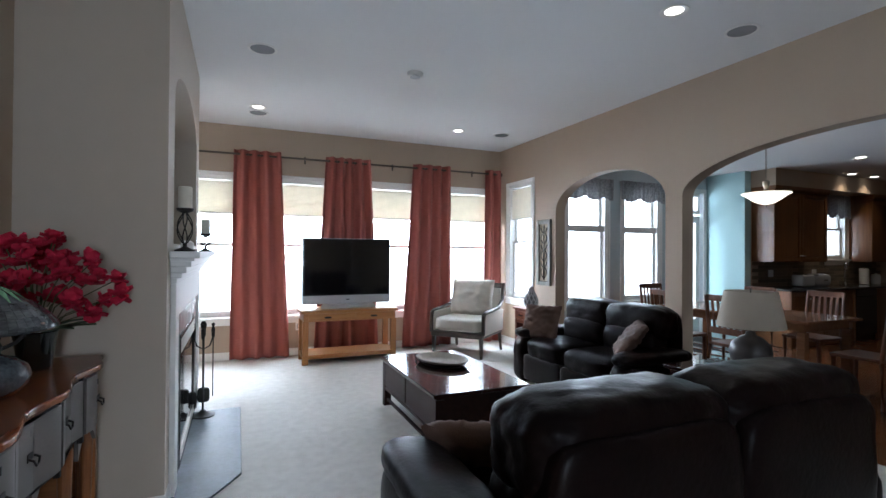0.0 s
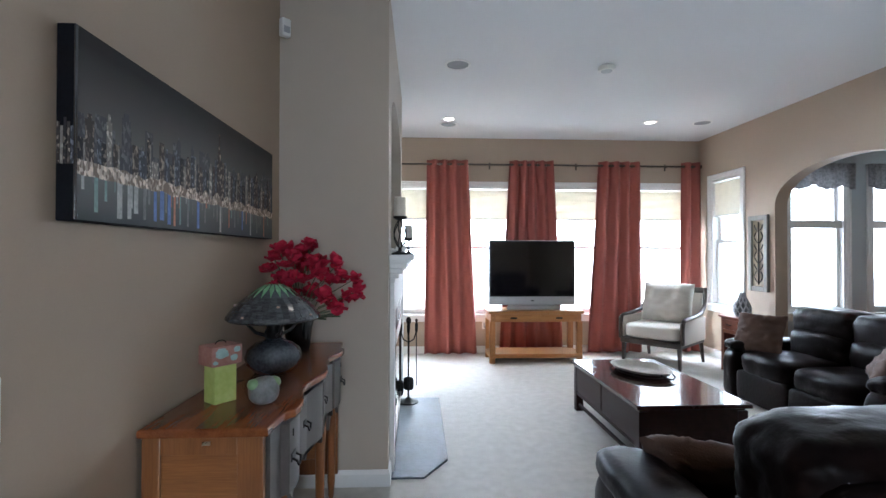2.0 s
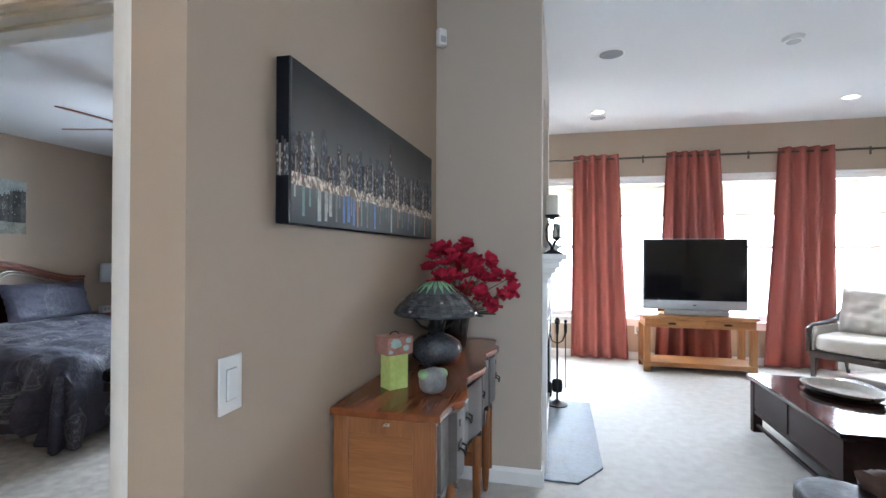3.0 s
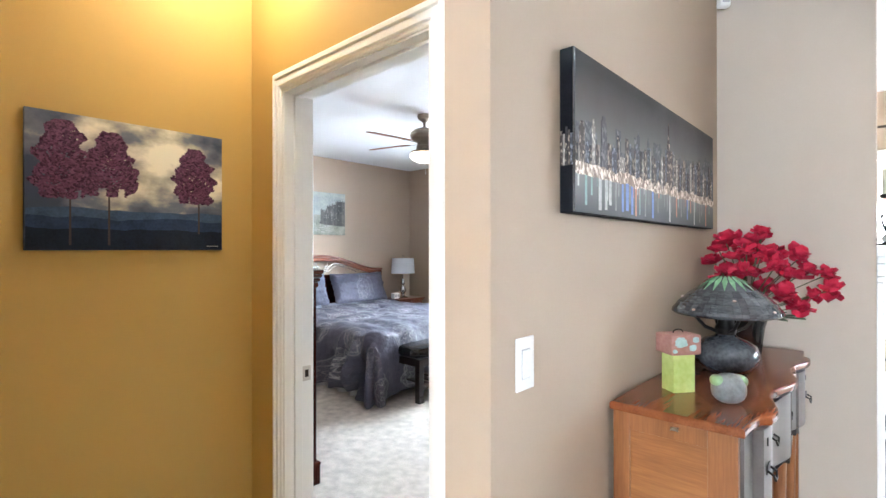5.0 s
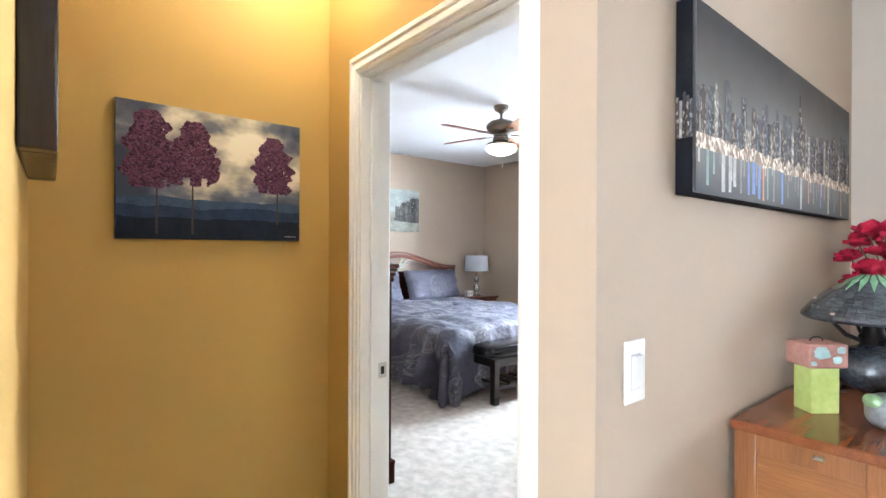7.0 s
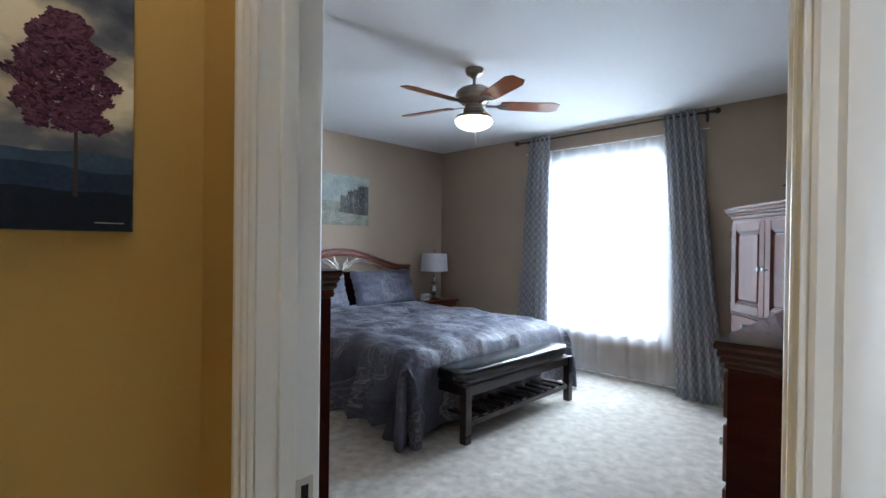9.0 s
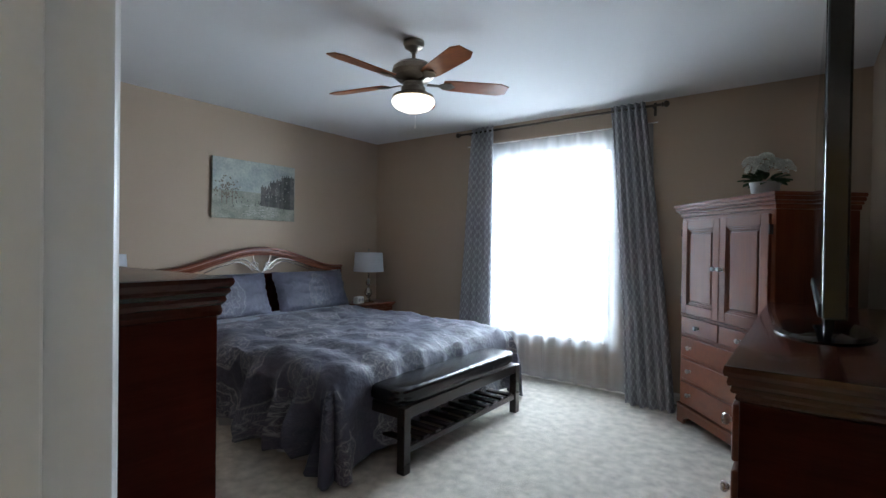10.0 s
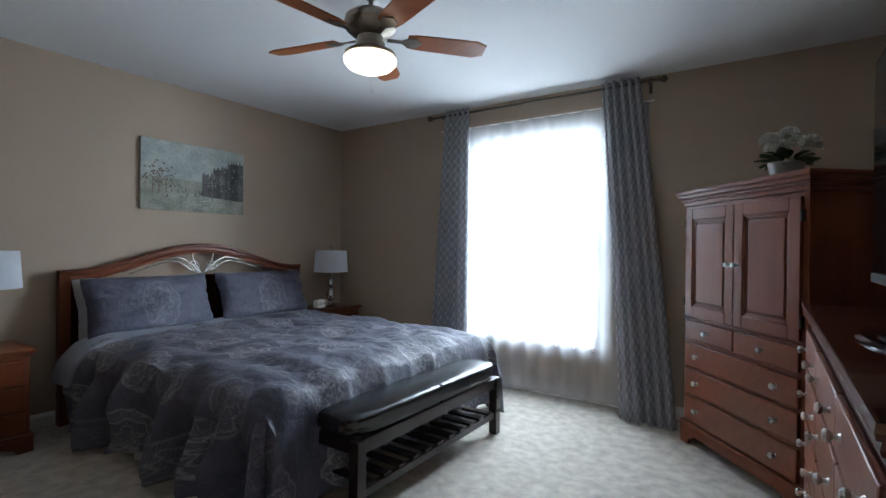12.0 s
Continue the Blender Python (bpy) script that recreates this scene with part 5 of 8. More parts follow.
def print_mat(name, low, high, z0, z1, detail=8.0, rough=0.35, extra=None, amount=0.7):
    """Printed canvas whose colour runs from low at z0 to high at z1 with brush noise."""
    m = mat(name, low, rough, bump=0.15, dist=0.001, fine=220, spec=0.06)
    nt = m.node_tree
    b = nt.nodes["Principled BSDF"]
    tc = nt.nodes.new("ShaderNodeTexCoord")
    sp = nt.nodes.new("ShaderNodeSeparateXYZ")
    nt.links.new(tc.outputs["Object"], sp.inputs[0])
    ns = nt.nodes.new("ShaderNodeTexNoise")
    ns.inputs["Scale"].default_value, ns.inputs["Detail"].default_value = detail, 6
    nt.links.new(tc.outputs["Object"], ns.inputs["Vector"])
    mr = nt.nodes.new("ShaderNodeMapRange")
    mr.inputs[1].default_value, mr.inputs[2].default_value = z0, z1
    nt.links.new(sp.outputs[2], mr.inputs[0])
    ad = nt.nodes.new("ShaderNodeMath")
    ad.operation = "MULTIPLY_ADD"
    ad.inputs[1].default_value = amount
    nt.links.new(ns.outputs["Fac"], ad.inputs[0])
    nt.links.new(mr.outputs[0], ad.inputs[2])
    rp = nt.nodes.new("ShaderNodeValToRGB")
    rp.color_ramp.elements[0].position, rp.color_ramp.elements[1].position = amount * 0.45, 1.0
    rp.color_ramp.elements[0].color, rp.color_ramp.elements[1].color = (*low, 1), (*high, 1)
    if extra:
        e = rp.color_ramp.elements.new(extra[0])
        e.color = (*extra[1], 1)
    nt.links.new(ad.outputs[0], rp.inputs[0])
    nt.links.new(rp.outputs[0], b.inputs["Base Color"])
    return m


# night skyline on canvas
CYM, CL, CH = 2.135, 1.53, 0.47
city = thing("canvas_print", "wide canvas print of a city skyline at night", "picture", pose(XW, CYM, 1.745, 0, 0, 90))
# printed sky, paler at the skyline where a window's reflection is put into the colour
M_NIGHT = print_mat("night_sky_print", (0.19, 0.175, 0.16), (0.036, 0.034, 0.033), -0.10, 0.22, 3.0, 0.40, None, 0.12)
part("canvas", Geo().box(-CL / 2, CL / 2, -0.045, -0.001, -CH / 2, CH / 2, 0.003), mat("dark_canvas_edge", (0.008, 0.008, 0.010), 0.6, spec=0.05, vary=0.2, scale=20, bump=0.15), city, "canvas with dark wrapped edges")
part("night_sky", Geo().box(-CL / 2 + 0.003, CL / 2 - 0.003, -0.0451, -0.044, -CH / 2 + 0.003, CH / 2 - 0.003), M_NIGHT, city, smooth=0)
rnd = random.Random(21)


def tower_mat(name, base, light, scale, start=0.66):
    """Dark facades with scattered lit windows."""
    m = mat(name, base, 0.6, bump=0, vary=0.3, scale=20, spec=0.2)
    nt = m.node_tree
    b = nt.nodes["Principled BSDF"]
    tc = nt.nodes.new("ShaderNodeTexCoord")
    mp = nt.nodes.new("ShaderNodeMapping")
    mp.inputs["Scale"].default_value = (1.0, 1.0, 0.6)
    vo = nt.nodes.new("ShaderNodeTexVoronoi")
    vo.inputs["Scale"].default_value = scale
    nt.links.new(tc.outputs["Object"], mp.inputs[0])
    nt.links.new(mp.outputs[0], vo.inputs["Vector"])
    sp = nt.nodes.new("ShaderNodeSeparateColor")
    nt.links.new(vo.outputs["Color"], sp.inputs[0])
    cr = nt.nodes.new("ShaderNodeValToRGB")
    cr.color_ramp.elements[0].position, cr.color_ramp.elements[1].position = start, 1.0
    cr.color_ramp.elements[0].color, cr.color_ramp.elements[1].color = (*base, 1), (*light, 1)
    nt.links.new(sp.outputs[0], cr.inputs[0])
    nt.links.new(cr.outputs[0], b.inputs["Base Color"])
    return m


TOWER = [tower_mat("tower_print_a", (0.030, 0.026, 0.027), (0.30, 0.24, 0.19), 150), tower_mat("tower_print_b", (0.055, 0.056, 0.064), (0.26, 0.27, 0.31), 160), tower_mat("tower_print_c", (0.060, 0.046, 0.040), (0.42, 0.33, 0.26), 150), tower_mat("tower_print_lit", (0.22, 0.19, 0.165), (0.70, 0.63, 0.54), 170)]
FAR_TOWER = tower_mat("far_tower_print", (0.075, 0.073, 0.076), (0.19, 0.18, 0.18), 120)
for far in (True, False):
    x, k = -CL / 2 + 0.004, 0
    while x < CL / 2 - 0.02:
        w = rnd.uniform(0.022, 0.050) if far else rnd.uniform(0.014, 0.036)
        rise = 0.5 + x / CL
        hh = -0.012 + 0.055 * rise + rnd.uniform(-0.02, 0.065) * (1.0 if far else 0.95) - (0.0 if far else 0.015)
        lift = 0.0003 if far else 0.0007 + 0.0004 * (k % 3)
        x1 = min(CL / 2 - 0.003, x + w)
        g = Geo().box(x, x1, -0.0453 - lift, -0.045, -0.100, hh)
        if k % 3 == 1:
            g.box(x + w * 0.3, x + (x1 - x) * 0.7, -0.0453 - lift, -0.045, hh, hh + rnd.uniform(0.008, 0.022))
        part("skyscraper", g, FAR_TOWER if far else TOWER[(0, 2, 1, 0, 3, 2, 1)[k % 7]], city, smooth=0)
        if not far and k % 5 == 0:
            part("lit_edge", Geo().box(x1 - w * 0.30, x1, -0.0456 - lift, -0.045, -0.095, hh - 0.01), TOWER[3], city, "bright facade", 0)
        x += w * (1.0 if far else rnd.uniform(0.85, 1.5))
        k += 1
M_GLOSSEDGE = mat("glossy_canvas_corner", (0.03, 0.03, 0.034), 0.12, vary=0.2, scale=20, bump=0, spec=0.9, coat=0.6)
part("corner_edge", Geo().tube([(-CL / 2 + 0.003, -0.0445, -CH / 2 + 0.004), (-CL / 2 + 0.003, -0.0445, CH / 2 - 0.004)], 0.004, 12), M_GLOSSEDGE, city, "glossy wrapped corner", 60)
for k in range(5):
    y0 = -0.042 + k * 0.008
    part("skyscraper", Geo().box(-CL / 2 - 0.0006, -CL / 2, y0, y0 + 0.0065, -0.10, -0.01 + 0.02 * ((k * 7) % 3) / 2), TOWER[(1, 2, 0, 3, 2)[k]], city, "facade on the wrapped side", 0)
g = Geo().box(-0.585, -0.548, -0.0467, -0.045, -0.095, 0.060)
g.box(-0.577, -0.556, -0.0467, -0.045, 0.060, 0.075)
part("skyscraper", g, FAR_TOWER, city, "tall dark skyscraper", 0)
g = Geo().box(0.036, 0.074, -0.0469, -0.045, -0.095, 0.050)
g.box(0.042, 0.068, -0.0469, -0.045, 0.050, 0.095)
g.box(0.048, 0.062, -0.0469, -0.045, 0.095, 0.118)
g.box(0.0535, 0.0565, -0.0469, -0.045, 0.118, 0.172)
part("skyscraper", g, TOWER[2], city, "tall skyscraper with a spire", 0)
g = Geo()
M_QUAY = tower_mat("quay_print", (0.22, 0.165, 0.125), (0.85, 0.72, 0.58), 120, 0.40)
g.sheet(lambda u, v: (-CL / 2 + 0.004 + u * (CL - 0.008), -0.0482, -0.122 + 0.010 * noise.noise((u * 22, 0, 1)) + v * (0.036 + 0.022 * noise.noise((u * 30, 2, 1)))), 120, 1)
part("waterfront", g, M_QUAY, city, "strip of lit waterfront", 0)
M_RIVER = print_mat("river_print", (0.06, 0.066, 0.068), (0.19, 0.185, 0.175), -0.24, -0.05, 6.0, 0.45, None, 0.4)
part("river", Geo().box(-CL / 2 + 0.003, CL / 2 - 0.003, -0.0454, -0.045, -CH / 2 + 0.003, -0.105), M_RIVER, city)
REFL = [mat("reflection_white", (0.36, 0.35, 0.325), 0.5, vary=0.3, scale=30, bump=0), mat("reflection_blue", (0.10, 0.17, 0.42), 0.5, vary=0.3, scale=30, bump=0), mat("reflection_red", (0.46, 0.17, 0.10), 0.5, vary=0.3, scale=30, bump=0), mat("reflection_green", (0.17, 0.26, 0.23), 0.5, vary=0.3, scale=30, bump=0), mat("reflection_grey", (0.16, 0.155, 0.15), 0.5, vary=0.4, scale=30, bump=0)]
for u, w, tone in ((0.045, 0.014, 3), (0.105, 0.022, 0), (0.135, 0.018, 0), (0.155, 0.020, 0), (0.185, 0.014, 4), (0.222, 0.016, 1), (0.245, 0.024, 1), (0.275, 0.020, 1), (0.30, 0.012, 2), (0.325, 0.010, 3), (0.36, 0.012, 4), (0.41, 0.018, 1), (0.45, 0.008, 4), (0.54, 0.016, 0), (0.60, 0.010, 2), (0.64, 0.014, 4), (0.70, 0.012, 1), (0.77, 0.014, 0), (0.83, 0.010, 4), (0.90, 0.012, 2)):
    x = (u - 0.5) * CL
    part("light_reflection", Geo().box(x, x + w, -0.0459, -0.0454, -CH / 2 + 0.008 + rnd.uniform(0, 0.03), -0.105), REFL[tone], city, smooth=0)
for k in range(46):
    x = -CL / 2 + 0.02 + (CL - 0.05) * k / 46 + rnd.uniform(-0.012, 0.012)
    w = rnd.choice((0.003, 0.006, 0.010))
    part("light_reflection", Geo().box(x, x + w, -0.0457, -0.0454, -0.11 - rnd.uniform(0.02, 0.08), -0.10), REFL[rnd.choice((0, 4, 4, 3, 4, 2))], city, smooth=0)


def cloud_paint():
    """Painted sky: heaped cream clouds over slate blue, thickest in the upper middle."""
    m = mat("cloud_paint", (0.1, 0.12, 0.16), 0.6, spec=0.2, bump=0.2, dist=0.001, fine=200)
    nt = m.node_tree
    b = nt.nodes["Principled BSDF"]
    tc = nt.nodes.new("ShaderNodeTexCoord")
    mp = nt.nodes.new("ShaderNodeMapping")
    mp.inputs["Scale"].default_value = (1, 1, 1.5)
    nt.links.new(tc.outputs["Object"], mp.inputs[0])
    ns = nt.nodes.new("ShaderNodeTexNoise")
    ns.inputs["Scale"].default_value, ns.inputs["Detail"].default_value, ns.inputs["Roughness"].default_value = 5.5, 5, 0.5
    nt.links.new(mp.outputs[0], ns.inputs["Vector"])
    ds = nt.nodes.new("ShaderNodeVectorMath")
    ds.operation = "DISTANCE"
    ds.inputs[1].default_value = (0.07, -0.02, 0.19)
    nt.links.new(mp.outputs[0], ds.inputs[0])
    ma = nt.nodes.new("ShaderNodeMath")
    ma.operation = "MULTIPLY_ADD"
    ma.inputs[1].default_value = -0.75
    nt.links.new(ds.outputs["Value"], ma.inputs[0])
    nt.links.new(ns.outputs["Fac"], ma.inputs[2])
    rp = nt.nodes.new("ShaderNodeValToRGB")
    e = rp.color_ramp.elements
    e[0].position, e[0].color = 0.16, (0.042, 0.054, 0.080, 1)
    e[1].position, e[1].color = 0.48, (0.74, 0.67, 0.50, 1)
    k = e.new(0.30)
    k.color = (0.14, 0.15, 0.175, 1)
    k = e.new(0.38)
    k.color = (0.40, 0.36, 0.27, 1)
    nt.links.new(ma.outputs[0], rp.inputs[0])
    nt.links.new(rp.outputs[0], b.inputs["Base Color"])
    return m


# three purple trees on canvas
TW, TH = 0.615, 0.455
tree = thing("tree_painting", "canvas painting of three purple trees under clouds", "picture", pose(-2.205, 0.662, 1.632, 0, 0, 90))
M_CLOUD = cloud_paint()
part("canvas", Geo().box(-TW / 2, TW / 2, -0.022, -0.001, -TH / 2, TH / 2, 0.002), M_CLOUD, tree)
for nm, z0, z1, amp, col, lift in (("far_hill", -0.13, -0.085, 0.012, (0.045, 0.075, 0.125), 0.0004), ("mid_hill", -0.17, -0.115, 0.016, (0.022, 0.038, 0.075), 0.0008), ("near_hill", -0.226, -0.155, 0.014, (0.010, 0.014, 0.026), 0.0012)):
    g = Geo()
    g.sheet(lambda u, v: ((u - 0.5) * (TW - 0.006), -0.0222 - lift, -0.226 + v * (z1 + 0.226 + amp * noise.noise((u * 5, z1 * 40, 2)) + 0.3 * amp * noise.noise((u * 17, z1 * 40, 2)))), 50, 1)
    part(nm, g, mat(nm + "_paint", col, 0.6, spec=0.15, vary=0.35, scale=18, fine=120, bump=0.3), tree, smooth=0)
M_PLUM = mat("plum_leaf_paint", (0.060, 0.016, 0.042), 0.6, spec=0.15, vary=0.4, scale=40, fine=120, bump=0.3, color2=(0.20, 0.065, 0.14))
nt = M_PLUM.node_tree
isl = nt.nodes.new("ShaderNodeNewGeometry")
shades = nt.nodes.new("ShaderNodeValToRGB")
shades.color_ramp.elements[0].color, shades.color_ramp.elements[1].color = (0.022, 0.006, 0.018, 1), (0.155, 0.060, 0.105, 1)
nt.links.new(isl.outputs["Random Per Island"], shades.inputs[0])
nt.links.new(shades.outputs[0], nt.nodes["Principled BSDF"].inputs["Base Color"])
M_TRUNKP = mat("trunk_paint", (0.03, 0.016, 0.015), 0.6, bump=0.2)
for tx, cx, zb, zt, half, foot in ((-0.191, -0.212, -0.055, 0.200, 0.088, -0.21), (-0.082, -0.078, -0.040, 0.182, 0.086, -0.21), (0.216, 0.200, -0.046, 0.164, 0.086, -0.165)):
    g = Geo()
    g.prism([(tx - 0.0035, foot), (tx + 0.0035, foot), (tx + 0.002, zb + 0.08), (tx - 0.002, zb + 0.08)], 0.0, 0.0006, m=Matrix.Translation((0, -0.0240, 0)) @ Matrix.Rotation(radians(90), 4, "X"))
    part("trunk", g, M_TRUNKP, tree, smooth=0)
    g = Geo()
    for k in range(3600):
        h = rnd.random() ** 0.95
        side = rnd.choice((-1, 1))
        wide = half * math.sin(math.pi * (0.16 + 0.80 * h)) ** 0.55 * (1.06 - 0.22 * h) * (0.84 + 0.40 * noise.noise((h * 8, side * 3 + cx * 20, 1)))
        px, pz = cx + side * wide * rnd.random() ** 0.9, zb + (zt - zb) * h
        if h < 0.13 and noise.noise((px * 34, 3, cx)) > 0.12:
            continue
        s, t = rnd.uniform(0.0022, 0.0052), rnd.uniform(-0.9, 0.9) + 0.8 * (px - cx) / half
        yy = -0.0246 - 0.0008 * rnd.random()
        ca, sa = math.cos(t), math.sin(t)
        g.bm.faces.new([g.bm.verts.new((px + p * ca - q * sa, yy, pz + p * sa + q * ca)) for p, q in ((-1.6 * s, 0), (-0.4 * s, -0.7 * s), (1.5 * s, -0.2 * s), (0.7 * s, 0.6 * s), (-0.8 * s, 0.6 * s))])
    tagged(part("crown", g, M_PLUM, tree, smooth=0), kind="stuff")
part("signature", Geo().box(0.245, 0.292, -0.0238, -0.0234, -0.2125, -0.2105), REFL[0], tree, smooth=0)

# ---- buffet and what stands on it ----
M_HONEY = wood("honey_cherry_side", (0.16, 0.055, 0.016), (0.31, 0.125, 0.040), 0.35, "y", 0.15)
M_HONEYV = wood("honey_cherry_upright", (0.15, 0.052, 0.016), (0.27, 0.105, 0.034), 0.35, "z", 0.15)
M_BTOP = wood("buffet_top", (0.13, 0.036, 0.012), (0.24, 0.075, 0.026), 0.20, "x", 0.2, spec=0.28)
# dark drawer wood greyed: the reflection on the fronts is put into the colour
M_SHEENWOOD = mat("sheen_grey_drawer_wood", (0.10, 0.084, 0.075), 0.4, vary=0.15, scale=3, fine=30, bump=0.05, stretch=(1, 6, 6))
BL, BD, BH = 1.38, 0.40, 0.90
buf = thing("buffet", "cherry wood buffet with a serpentine front and small drawers", "buffet", pose(XW + 0.012, 2.395, 0, 0, 0, 90))


def serpent(x, over=0.0):
    """The depth of the bowed front at x along the length."""
    s = x / (BL / 2)
    return -(BD - 0.035 + 0.045 * math.cos(s * math.pi * 1.5) ** 2 * (1 if abs(s) < 0.78 else 0.35) + over)


top = [(-BL / 2 - 0.02, 0.0)] + [(-BL / 2 - 0.02 + (BL + 0.04) * k / 48, serpent((-1 + 2 * k / 48) * BL / 2, 0.025)) for k in range(49)] + [(BL / 2 + 0.02, 0.0)]
part("top", Geo().prism(top, BH - 0.028, BH, 0.007), M_BTOP, buf, "polished red-brown top with a serpentine edge")
case = [(-BL / 2 + 0.01, -0.005)] + [(-BL / 2 + 0.01 + (BL - 0.02) * k / 48, serpent((-1 + 2 * k / 48) * (BL / 2 - 0.01), -0.012)) for k in range(49)] + [(BL / 2 - 0.01, -0.005)]
part("case", Geo().prism(case, 0.60, BH - 0.029), M_HONEYV, buf)
for s in (-1, 1):
    x0 = s * (BL / 2 - 0.010)
    g = Geo()
    for y0, y1, z0, z1 in ((-0.37, -0.29, 0.13, BH - 0.03), (-0.06, -0.005, 0.13, BH - 0.03), (-0.29, -0.06, BH - 0.085, BH - 0.03), (-0.29, -0.06, 0.13, 0.22)):
        g.box(x0 - 0.012, x0 + 0.012, y0, y1, z0, z1, 0.003)
    sd = part("end_frame", g, M_HONEYV, buf)
    part("end_panel", Geo().box(x0 - 0.006, x0 + 0.006, -0.29, -0.06, 0.22, BH - 0.085, 0.002), M_HONEY, sd, "honey-coloured grained panel")
    part("end_bead", Geo().box(x0 + s * 0.012, x0 + s * 0.020, -0.21, -0.19, BH - 0.052, BH - 0.044, 0.002), M_KNOB, sd)
M_IRON = mat("black_iron", (0.02, 0.018, 0.016), 0.45, 0.7, vary=0.2, scale=20, bump=0.1)


def bail_pull(parent, x, y, z):
    g = Geo()
    g.box(x - 0.028, x + 0.028, y - 0.004, y, z - 0.012, z + 0.018, 0.003)
    g.tube([(x - 0.022, y - 0.004, z), (x - 0.024, y - 0.02, z - 0.008), (x - 0.012, y - 0.022, z - 0.026), (x + 0.012, y - 0.022, z - 0.026), (x + 0.024, y - 0.02, z - 0.008), (x + 0.022, y - 0.004, z)], 0.004, 8)
    part("pull", g, M_IRON, parent, "black iron bail pull")


bounds = (-0.645, -0.36, 0.0, 0.36, 0.645)
for k in range(4):
    a, c = bounds[k] + 0.012, bounds[k + 1] - 0.012
    z0 = 0.61
    pts = [(a + (c - a) * j / 10, serpent(a + (c - a) * j / 10, 0.006)) for j in range(11)]
    back = [(c, serpent(c, -0.02)), (a, serpent(a, -0.02))]
    d = part("drawer", Geo().prism(pts + back, z0, BH - 0.045, 0.003), M_SHEENWOOD, buf, "dark drawer front with a grey sheen put into its colour")
    xm = (a + c) / 2
    bail_pull(d, xm, serpent(xm, 0.006), 0.73)
    part("keyhole", Geo().box(xm - 0.004, xm + 0.004, serpent(xm, 0.009), serpent(xm, 0.0), 0.80, 0.825, 0.001), M_IRON, d)
for x in (-0.36, 0.0, 0.36):
    part("stile", Geo().box(x - 0.010, x + 0.010, serpent(x, 0.002), serpent(x, -0.02), 0.58, BH - 0.03, 0.002), M_GAP, buf)
apron = Geo()
for k in range(4):
    a, c = bounds[k], bounds[k + 1]
    n = 16
    outl = [(a, BH - 0.29)] + [(a + (c - a) * j / n, BH - 0.30 - 0.10 * (1 - math.sin(math.pi * j / n)) ** 1.2) for j in range(n + 1)] + [(c, BH - 0.29)]
    apron.prism(outl[::-1], 0, 0.016, m=Matrix.Translation((0, serpent((a + c) / 2, -0.03) + 0.016, 0)) @ Matrix.Rotation(radians(90), 4, "X"))
part("scalloped_apron", apron, M_SHEENWOOD, buf, "scalloped apron with the same grey sheen in its colour")
for x in (-0.665, -0.34, 0.34, 0.665):
    for y in (-0.335, -0.03):
        if abs(x) < 0.5 and y > -0.1:
            continue
        part("leg", Geo().lathe([(0.012, 0), (0.016, 0.02), (0.022, 0.10), (0.026, 0.40), (0.030, 0.56), (0.024, 0.58), (0.030, 0.60), (0.030, 0.62)], (x * 0.985, y, 0), 16), M_HONEYV, buf)
part("back_panel", Geo().box(-BL / 2 + 0.03, BL / 2 - 0.03, -0.016, -0.004, 0.13, 0.60), M_HONEYV, buf)

# mosaic glass lamp
M_MOSAIC = mat("dark_mosaic_glass", (0.025, 0.028, 0.034), 0.14, vary=0.5, scale=9, fine=70, bump=0.35, dist=0.004, color2=(0.10, 0.11, 0.12), coat=0.4)
M_FACET = mat("mosaic_glass_tile", (0.03, 0.032, 0.038), 0.12, vary=0.4, scale=25, fine=60, bump=0.2, random_hue=0.25, coat=0.4, stretch=(1, 1, 6), color2=(0.10, 0.105, 0.11))
M_JADE = mat("jade_leaf_glass", (0.17, 0.34, 0.19), 0.25, vary=0.25, scale=30, fine=70, bump=0.2, random_hue=0.25)
M_PINKBIT = mat("pink_glass_bead", (0.45, 0.32, 0.27), 0.25, vary=0.2, scale=30, bump=0.1)
LAMPX, LAMPY = -0.670, 2.40
lamp = thing("mosaic_lamp", "mushroom-shaped dark mosaic glass lamp with jade leaf tiles", "lamp", pose(LAMPX, LAMPY, BH) @ Matrix.Diagonal((0.79, 0.79, 0.96, 1)))
SH = [(0.245, 0.245), (0.255, 0.252), (0.250, 0.265), (0.215, 0.302), (0.175, 0.332), (0.135, 0.358), (0.09, 0.385), (0.05, 0.402), (0.022, 0.410), (0, 0.412)]
shade = part("shade", Geo().lathe([(0.0, 0.262), (0.20, 0.258), (0.235, 0.243)] + SH, n=48), M_MOSAIC, lamp, "wide dark glass mosaic shade")


def shade_at(t):
    """Radius and height along the shade's outside, t in 0..1 from rim to crown."""
    p = t * (len(SH) - 2)
    i = min(int(p), len(SH) - 2)
    w = p - i
    return SH[i][0] * (1 - w) + SH[i + 1][0] * w, SH[i][1] * (1 - w) + SH[i + 1][1] * w


